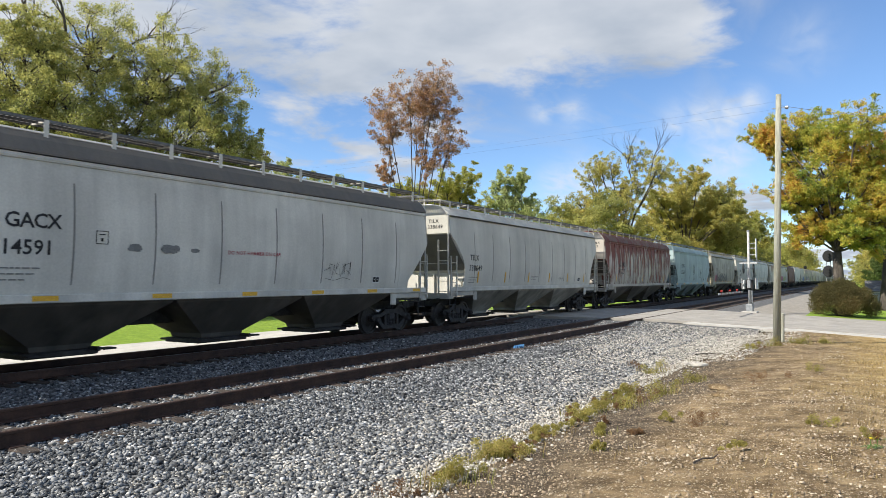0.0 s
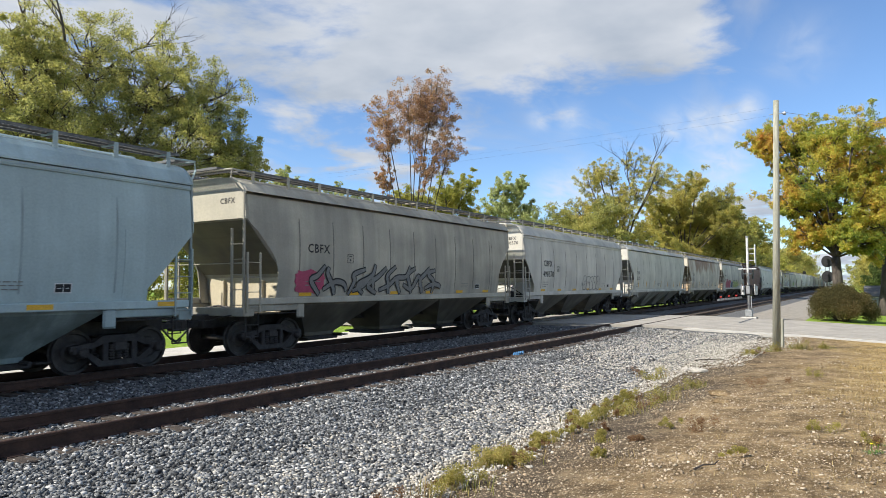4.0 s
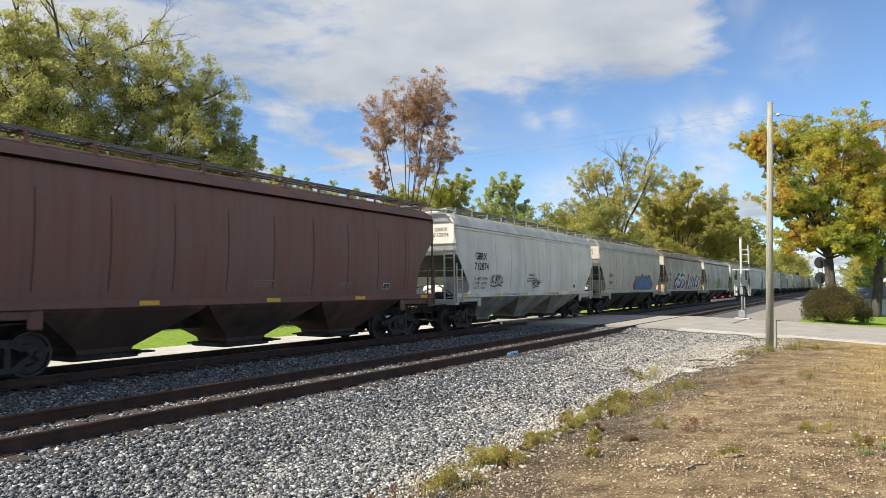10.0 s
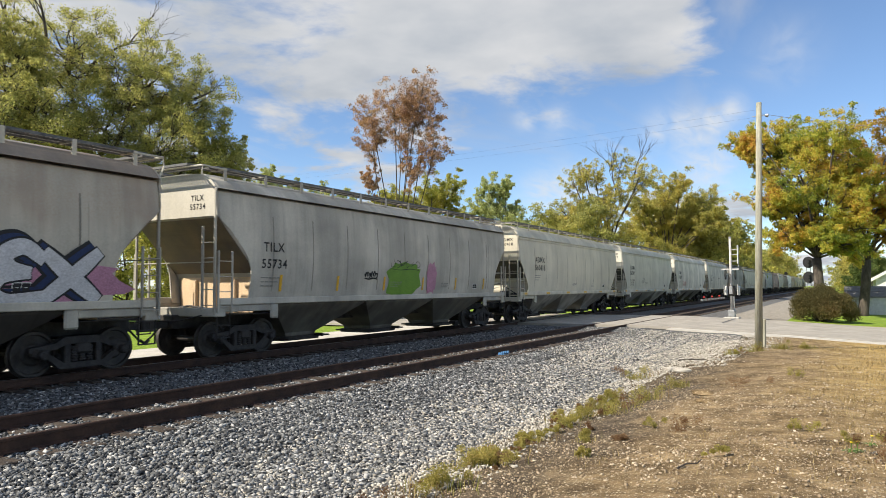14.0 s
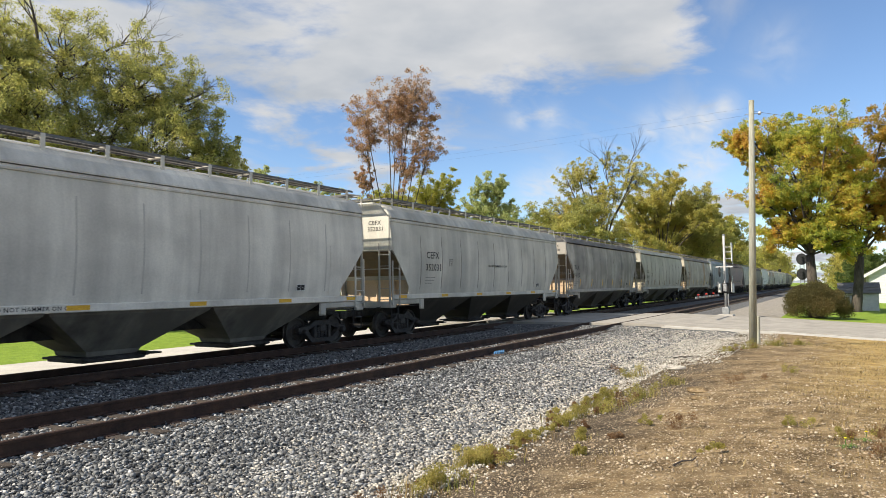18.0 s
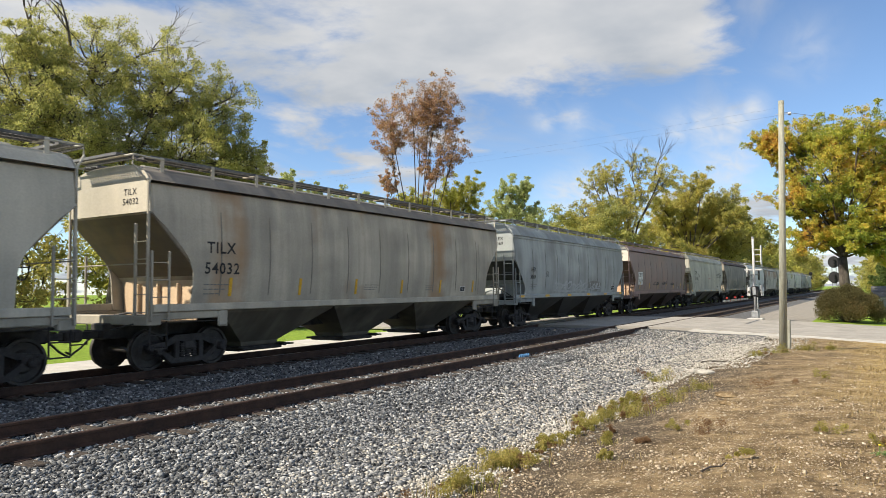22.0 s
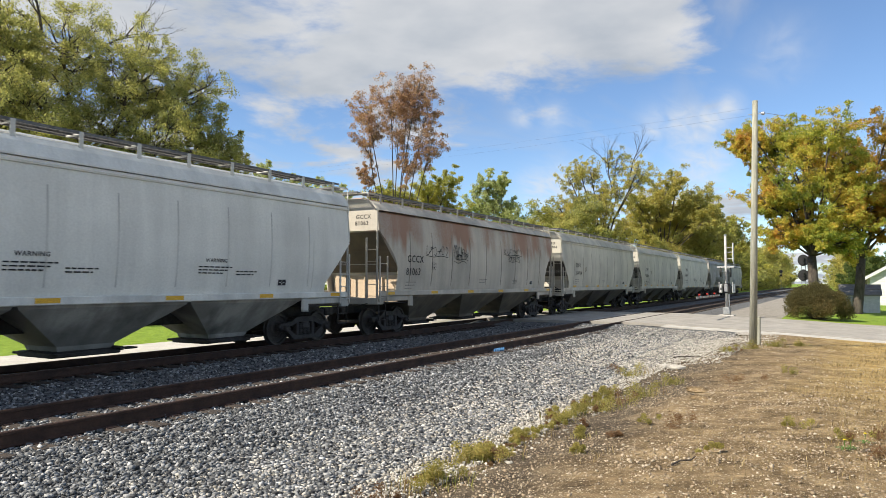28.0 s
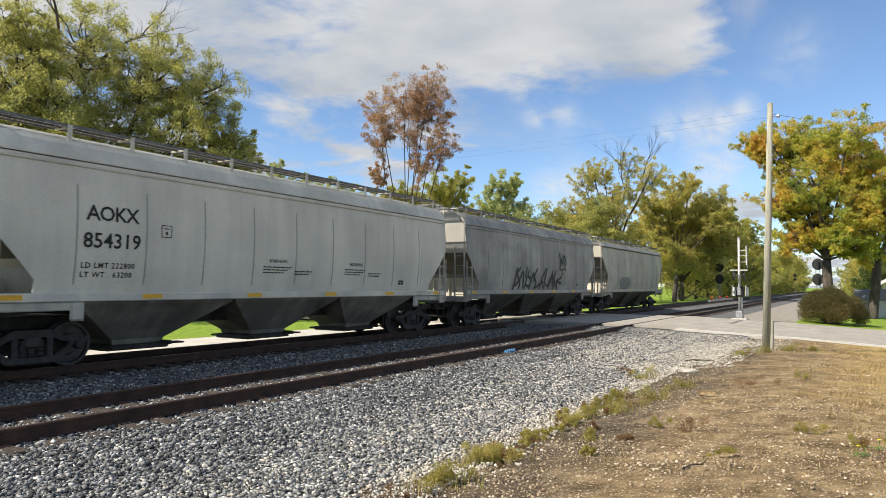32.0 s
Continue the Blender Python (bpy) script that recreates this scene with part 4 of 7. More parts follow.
def dress(car, spec, half, index):
    """Marks, warning bars and reflective strips on the side that shows, and marks on the end."""
    ink = spec.get("ink", BLACK)
    ly, lz, pitch = spec.get("at", (2.0, 2.55, 0.40))
    pitch *= 1.12
    size = pitch * spec.get("cap", 0.92 if spec.get("mark") in ("ADMX", "GBRX", "WFRX") else 0.72)
    y0 = -half + ly
    mark, number = spec.get("mark", ""), spec.get("number", "")
    if mark:
        tight = 0.22 if mark in ("GBRX", "GACX") or number == "854319" else 0.0
        lettering(mark, size, ink, car, on_side(y0, lz, 0.006, 0.35 * size), "reporting mark on the side", tight=tight)
        lettering(number, size, ink, car, on_side(y0 - spec.get("shift", 0.06), lz - pitch, 0.006, 0.35 * size), "car number on the side", tight=tight * 0.6)
        if "load" in spec:
            for i, line in enumerate(spec["load"]):
                lettering(line, 0.15, ink, car, on_side(y0 - 0.08, lz - pitch - 0.42 - i * 0.19, 0.007), "load limit stencil")
        else:
            tagged(part("small_print", bars(3, 0.60, 0.026, 0.11), GRAFF["grey"], car, at=on_side(y0 - 0.05, lz - pitch - 0.26, 0.007)), kind="stuff")
        lettering(mark, 0.19, ink, car, pose(0.62, -half - 0.046, 3.98) @ END, "reporting mark on the end", name="end_lettering")
        lettering(number, 0.19, ink, car, pose(0.58, -half - 0.046, 3.76) @ END, "car number on the end", name="end_lettering")
    for yy, zz, rows, w in spec.get("print", () if spec.get("words") else ((7.5, 1.95, 3, 0.7), (11.0, 1.92, 3, 0.5))):
        tagged(part("small_print", bars(rows, w, 0.022, 0.07), GRAFF["grey"], car, at=on_side(-half + yy, zz, 0.007)), kind="stuff")
    if spec.get("plate", mark in ("GACX", "CBFX", "AEX", "GCCX", "WFRX") or number in ("854319", "71106", "540292", "352031")):
        fr = Shape()
        for a, b, c, d in ((0, 0.13, 0.26, 0.014), (0, -0.13, 0.26, 0.014), (0.13, 0, 0.014, 0.26), (-0.13, 0, 0.014, 0.26)):
            fr.box((a, b, 0), (c, d, 0.003))
        fr.box((0, 0.06, 0), (0.13, 0.022, 0.003)).box((0, -0.045, 0), (0.05, 0.07, 0.003))
        part("clearance_plate", fr, ink, car, at=on_side(-half + ly + 1.9, lz - 0.12, 0.007))
    stripe = spec.get("stripe", "sill")
    tape = DARK_TAPE if spec.get("number") == "540292" else YELLOW
    strip_mesh = shared("reflector_" + stripe + tape.name, lambda: Shape().box((0, 0, 0), (0.50, 0.10, 0.004) if stripe == "sill" else (0.10, 0.46, 0.004)), tape)
    n = spec.get("strips", 6)
    for i in range(n):
        inset = 0.65 if stripe == "sill" else 2.2
        yy = -half + inset + 2 * (half - inset) * i / (n - 1)
        if mark == "CBFX":
            part("reflective_strip", strip_mesh, None, car, at=on_side(-half + 2.2 + 2 * (half - 2.2) * i / (n - 1), 1.60, 0.009))
        elif stripe == "sill":
            part("reflective_strip", strip_mesh, None, car, at=pose(1.601, yy, 1.44) @ SIDE)
        elif stripe == "upright":
            part("reflective_strip", strip_mesh, None, car, at=on_side(yy, 1.90, 0.009))
    for text, yy, zz, sz, red in spec.get("words", ()):
        if text == "WARNING":
            tagged(part("small_print", bars(3, 1.0, 0.03, 0.075), ink, car, at=on_side(-half + yy - 0.2, zz - 0.12, 0.007)), kind="stuff")
            tagged(part("small_print", bars(2, 0.7, 0.03, 0.075), ink, car, at=on_side(-half + yy + 1.0, zz - 0.22, 0.007)), kind="stuff")
        lettering(text, sz, GRAFF["red"] if red else ink, car, pose(1.602, -half + yy, zz) @ SIDE if zz < 1.5 else on_side(-half + yy, zz), "stencilled warning")
    for piece in spec.get("art", ()):
        graffiti(car, half, *piece)
    if spec.get("box_mark", True):
        k = spec.get("box_size", 0.62)
        bx = part("stencil_box", Shape().box((0, 0, 0), (0.56 * k, 0.32 * k, 0.004)), WHITE, car, "white-framed black stencil box", on_side(half - spec.get("box_at", 3.0), 1.80, 0.008))
        for x in (-0.13, 0.13):
            part("stencil_pane", Shape().box((x * k, 0, 0.004), (0.235 * k, 0.26 * k, 0.003)), BLACK, bx)
            part("stencil_mark", Shape().box((x * k, 0, 0.007), (0.10 * k, 0.02 * k, 0.003)), WHITE, bx)
    if "panel" in spec:
        py, pz, pw, ph = spec["panel"]
        panel = Shape()
        for i in range(8):
            panel.box((pw / 2, ph * (i + 0.5) / 8, 0), (pw, ph / 8, 0.003))
        part("number_panel", wrapped(panel, pz), WHITE, car, "white painted panel behind the number", on_curve(-half + py, pz, 0.001))


# ---- sprayed pieces on the car sides ----
def flat(name, colour):
    return surface(name, tuple(c * 0.8 for c in colour), colour, 3, 0.6, 0, 0.05, 25)


GRAFF = dict(red=flat("red_spray", (0.42, 0.035, 0.055)), crimson=flat("crimson_spray", (0.44, 0.07, 0.14)), blue=flat("blue_spray", (0.045, 0.16, 0.46)), navy=flat("navy_spray", (0.012, 0.03, 0.11)), black=flat("black_spray", (0.012, 0.012, 0.014)),
             white=flat("white_spray", (0.66, 0.66, 0.68)), lime=flat("lime_spray", (0.40, 0.48, 0.16)), green=flat("green_spray", (0.16, 0.33, 0.03)), pink=flat("pink_spray", (0.52, 0.25, 0.36)), teal=flat("teal_spray", (0.02, 0.09, 0.16)), sky=flat("pale_blue_spray", (0.30, 0.42, 0.55)), grey=flat("faded_spray", (0.22, 0.22, 0.21)), pale=flat("pale_spray", (0.43, 0.46, 0.48)))


GLINT = dict(crimson="pink", blue="sky", lime="pale")


def smooth_path(pts, n=6):
    out = []
    q = [Vector(p) for p in pts]
    q = [q[0]] + q + [q[-1]]
    for i in range(1, len(q) - 2):
        for k in range(n):
            t = k / n
            a, b, c, d = q[i - 1], q[i], q[i + 1], q[i + 2]
            out.append(0.5 * (2 * b + (c - a) * t + (2 * a - 5 * b + 4 * c - d) * t * t + (3 * b - a - 3 * c + d) * t ** 3))
    return out + [q[-1]]


def ribbon(s, pts, width, shift=(0, 0), lift=0.0, taper=0.0):
    """A flat painted stroke along points."""
    pts = smooth_path(pts)
    v = []
    n = len(pts)
    for i, p in enumerate(pts):
        d = pts[min(i + 1, n - 1)] - pts[max(i - 1, 0)]
        d = d.normalized() if d.length > 1e-6 else Vector((1, 0))
        w = width / 2 * (1 - taper * abs(2 * i / (n - 1) - 1) ** 2)
        if i == 0:
            p = p - d * w * 0.6
        if i == n - 1:
            p = p + d * w * 0.6
        nn = Vector((-d.y, d.x)) * w
        v += [(p.x + nn.x + shift[0], p.y + nn.y + shift[1], lift), (p.x - nn.x + shift[0], p.y - nn.y + shift[1], lift)]
    s.add(v, [(2 * i, 2 * i + 1, 2 * i + 3, 2 * i + 2) for i in range(n - 1)])


def blob(s, x0, x1, z0, z1, rnd, lift, lobes=14):
    cx, cz, n = (x0 + x1) / 2, (z0 + z1) / 2, lobes * 2
    rim = []
    for i in range(n):
        a = 6.2832 * i / n
        k = rnd.uniform(0.82, 1.08)
        rim.append(((x1 - x0) / 2 * k * math.copysign(abs(math.cos(a)) ** 0.6, math.cos(a)), (z1 - z0) / 2 * k * math.copysign(abs(math.sin(a)) ** 0.7, math.sin(a))))
    v = [(cx, cz, lift)] + [(cx + p * g, cz + q * g, lift) for g in (0.3, 0.65, 1.0) for p, q in rim]
    f = [(0, 1 + i, 1 + (i + 1) % n) for i in range(n)]
    f += [(1 + k * n + i, 1 + (k + 1) * n + i, 1 + (k + 1) * n + (i + 1) % n, 1 + k * n + (i + 1) % n) for k in (0, 1) for i in range(n)]
    s.add(v, f)


def block_letters(seed, letters):
    """Invented swollen shapes, crowded together: no real letters."""
    rnd, out = random.Random(seed), []
    for i in range(letters * 2):
        a = i / (letters * 2.0)
        lean = rnd.uniform(-0.04, 0.10)
        out.append([(a + 0.02, 0.06), (a + rnd.uniform(-0.05, 0.06), rnd.uniform(0.3, 0.55)), (a + lean, rnd.uniform(0.6, 0.75)), (a + lean + rnd.uniform(0.0, 0.08), rnd.uniform(0.82, 1.0))])
        if i % 2:
            out.append([(a - 0.05, rnd.uniform(0.1, 0.35)), (a + 0.02, rnd.uniform(0.05, 0.5)), (a + 0.08, rnd.uniform(0.3, 0.8)), (a + 0.10, rnd.uniform(0.1, 0.4))])
    return out


GLYPHS = {  # sprayed strokes in a unit box
    "E": [[(0.0, 0.40), (0.10, 0.58), (0.30, 0.66), (0.36, 0.52)], [(0.98, 0.78), (0.72, 0.98), (0.46, 0.84), (0.52, 0.62), (0.78, 0.54)], [(0.78, 0.54), (0.42, 0.48), (0.30, 0.22), (0.52, 0.05), (0.98, 0.12)]],
    "D": [[(0.48, 0.90), (0.32, 0.45), (0.12, 0.08)], [(0.05, 0.66), (0.25, 0.95), (0.62, 0.98), (0.94, 0.68), (0.90, 0.30), (0.60, 0.05), (0.12, 0.06)]],
    "A": [[(0.0, 0.05), (0.32, 0.55), (0.55, 0.98), (0.64, 0.5), (0.76, 0.05)], [(0.14, 0.30), (0.45, 0.38), (0.70, 0.30)]],
    "Y": [[(0.12, 0.88), (0.22, 0.52), (0.52, 0.48)], [(0.88, 0.95), (0.56, 0.40), (0.28, 0.03)]],
    "L": [[(0.55, 0.95), (0.32, 0.50), (0.28, 0.08), (0.86, 0.12)]],
    "X": [[(0.08, 0.92), (0.5, 0.5), (0.95, 0.10)], [(0.88, 0.95), (0.5, 0.5), (0.08, 0.05)]],
    "H": [[(0.18, 0.98), (0.14, 0.5), (0.04, 0.02)], [(0.86, 0.98), (0.80, 0.5), (0.80, 0.02)], [(0.14, 0.46), (0.5, 0.52), (0.82, 0.48)]],
    "S": [[(0.92, 0.80), (0.55, 0.97), (0.14, 0.78), (0.5, 0.52), (0.86, 0.28), (0.5, 0.03), (0.06, 0.15)]],
    "K": [[(0.16, 0.98), (0.14, 0.5), (0.10, 0.02)], [(0.86, 0.96), (0.24, 0.48), (0.92, 0.03)]],
    "Z": [[(0.10, 0.72), (0.45, 0.97), (0.86, 0.72), (0.45, 0.35), (0.10, 0.05), (0.92, 0.08)]],
    "B": [[(0.16, 0.98), (0.14, 0.5), (0.12, 0.02)], [(0.16, 0.94), (0.76, 0.84), (0.66, 0.58), (0.2, 0.52), (0.86, 0.36), (0.72, 0.08), (0.12, 0.05)]],
    "R": [[(0.16, 0.98), (0.14, 0.5), (0.10, 0.02)], [(0.16, 0.94), (0.80, 0.82), (0.64, 0.52), (0.2, 0.46)], [(0.42, 0.46), (0.92, 0.03)]],
    "M": [[(0.04, 0.03), (0.15, 0.95), (0.5, 0.35), (0.85, 0.95), (0.96, 0.03)]],
    "W": [[(0.04, 0.95), (0.25, 0.05), (0.5, 0.70), (0.75, 0.05), (0.96, 0.95)]],
    "8": [[(0.5, 0.52), (0.2, 0.75), (0.5, 0.97), (0.8, 0.75), (0.5, 0.52), (0.15, 0.25), (0.5, 0.03), (0.85, 0.25), (0.5, 0.52)]],
}


def piece_strokes(text, seed):
    """Crowded sprayed characters, each a little tilted and sized by chance."""
    rnd, out, n = random.Random(seed), [], len(text)
    for i, ch in enumerate(text):
        a, k, lift, tall, lean = i / n - 0.04 / n, 1.10 / n, rnd.uniform(-0.03, 0.05), rnd.uniform(0.88, 1.04), rnd.uniform(-0.02, 0.08)
        for st in GLYPHS[ch]:
            out.append([(a + k * (x + lean * y), lift + tall * y) for x, y in st])
    return out


def scrawl(seed, letters):
    """Looping handstyle strokes that run into one another."""
    rnd, out = random.Random(seed), []
    for i in range(letters):
        a, k = i / letters, 1.2 / letters
        q, turn = rnd.uniform(0, 6.28), rnd.choice((-1, 1))
        if rnd.random() < 0.45:
            out.append([(a + k * (0.5 + 0.5 * math.cos(q + turn * m * 0.9) * rnd.uniform(0.4, 1.0)), 0.55 + 0.42 * math.sin(q + turn * m * 0.9) * rnd.uniform(0.4, 1.0)) for m in range(6)])
        else:
            out.append([(a + rnd.uniform(0, 1) * k, rnd.uniform(0.05, 0.4)), (a + rnd.uniform(0, 1) * k, rnd.uniform(0.6, 1.0)), (a + rnd.uniform(0.3, 1) * k, rnd.uniform(0.3, 0.6)), (a + rnd.uniform(0.3, 1.2) * k, rnd.uniform(0.0, 0.9))])
            out.append([(a + rnd.uniform(-0.2, 0.4) * k, rnd.uniform(0.2, 0.8)), (a + rnd.uniform(0.6, 1.3) * k, rnd.uniform(0.2, 0.9))])
    out.append([(0.02, 0.15), (0.35, 0.05), (0.7, 0.16), (1.0, 0.06)])
    return out


def bubbles(seed, count):
    """Swollen rounded outlines, one beside the other."""
    rnd, out = random.Random(seed), []
    for i in range(count):
        cx, r = (i + 0.5) / count, 0.56 / count
        ring = [(cx + r * rnd.uniform(0.85, 1.1) * math.copysign(abs(math.cos(a * 0.5236)) ** 0.7, math.cos(a * 0.5236)), 0.5 + 0.47 * rnd.uniform(0.85, 1.05) * math.copysign(abs(math.sin(a * 0.5236)) ** 0.7, math.sin(a * 0.5236))) for a in range(12)]
        out.append(ring + ring[:2])
        out.append([(cx - r * 0.3, rnd.uniform(0.55, 0.7)), (cx, rnd.uniform(0.45, 0.62)), (cx + r * 0.3, rnd.uniform(0.5, 0.7))])
    return out


def graffiti(car, half, kind, y0, y1, z0, z1, fill, outline, shadow, width, seed):
    rnd = random.Random(seed)
    if kind == "heart":
        s = Shape()
        v = [(0.5, 0.5, 0)] + [(0.5 + 0.5 * math.sin(a * 0.2618) ** 3, 0.55 + (13 * math.cos(a * 0.2618) - 5 * math.cos(a * 0.5236) - 2 * math.cos(a * 0.7854) - math.cos(a * 1.0472)) / 32, 0) for a in range(24)]
        s.add([(p[0] * (y1 - y0), p[1] * (z1 - z0), 0) for p in v], [(0, 1 + i, 1 + (i + 1) % 24) for i in range(24)])
        part("graffiti", wrapped(s, z0), GRAFF[fill], car, "small red painted heart", at=on_curve(-half + y0, z0, 0.016))
        return
    if kind == "blob":
        s = Shape()
        blob(s, 0, y1 - y0, 0, z1 - z0, rnd, 0)
        part("graffiti", wrapped(s, z0), GRAFF[fill], car, "patch of sprayed colour", at=on_curve(-half + y0, z0, width))
        return
    strokes = piece_strokes(kind[6:], seed) if kind.startswith("piece:") else {"bubbles": bubbles(seed, 5)}.get(kind) or (block_letters(seed, 5) if kind == "blocks" else scrawl(seed, 6))
    w, h = y1 - y0, z1 - z0
    strokes = [[(u * w, v * h) for u, v in st] for st in strokes]
    if kind != "scrawl" and fill in GLINT:
        s = Shape()
        for i in range(6):
            a = w * i / 6
            blob(s, a - 0.12 * w / 6, a + w / 6 * 1.15, -0.02, h * rnd.uniform(0.50, 0.78), rnd, i * 0.0003)
        part("graffiti", wrapped(s, z0), GRAFF[fill], car, "sprayed graffiti", at=on_curve(-half + y0, z0, 0.0115))
        s = Shape()
        for i, st in enumerate(strokes):
            ribbon(s, st, 0.03, (-0.05, 0.05), i * 0.0004, 0.6)
        part("graffiti", wrapped(s, z0), GRAFF[GLINT[fill]], car, "sprayed highlight", at=on_curve(-half + y0, z0, 0.025))
        width, grow0 = width * 0.8, 0.05
    else:
        grow0 = 0.09
    for colour, grow, shift, lift in ((shadow and "black", 0.26, (-0.16, 0.04), 0.008), (shadow, 0.16, (-0.12, 0.02), 0.010), (outline, grow0, (0, 0), 0.013), (fill, 0.0, (0, 0), 0.017)):
        if colour:
            s = Shape()
            for i, st in enumerate(strokes):
                ribbon(s, st, width + grow, shift, i * 0.0003, 0.3)
            tagged(part("graffiti", wrapped(s, z0), GRAFF[colour], car, "sprayed graffiti", at=on_curve(-half + y0, z0, lift)), kind="stuff")


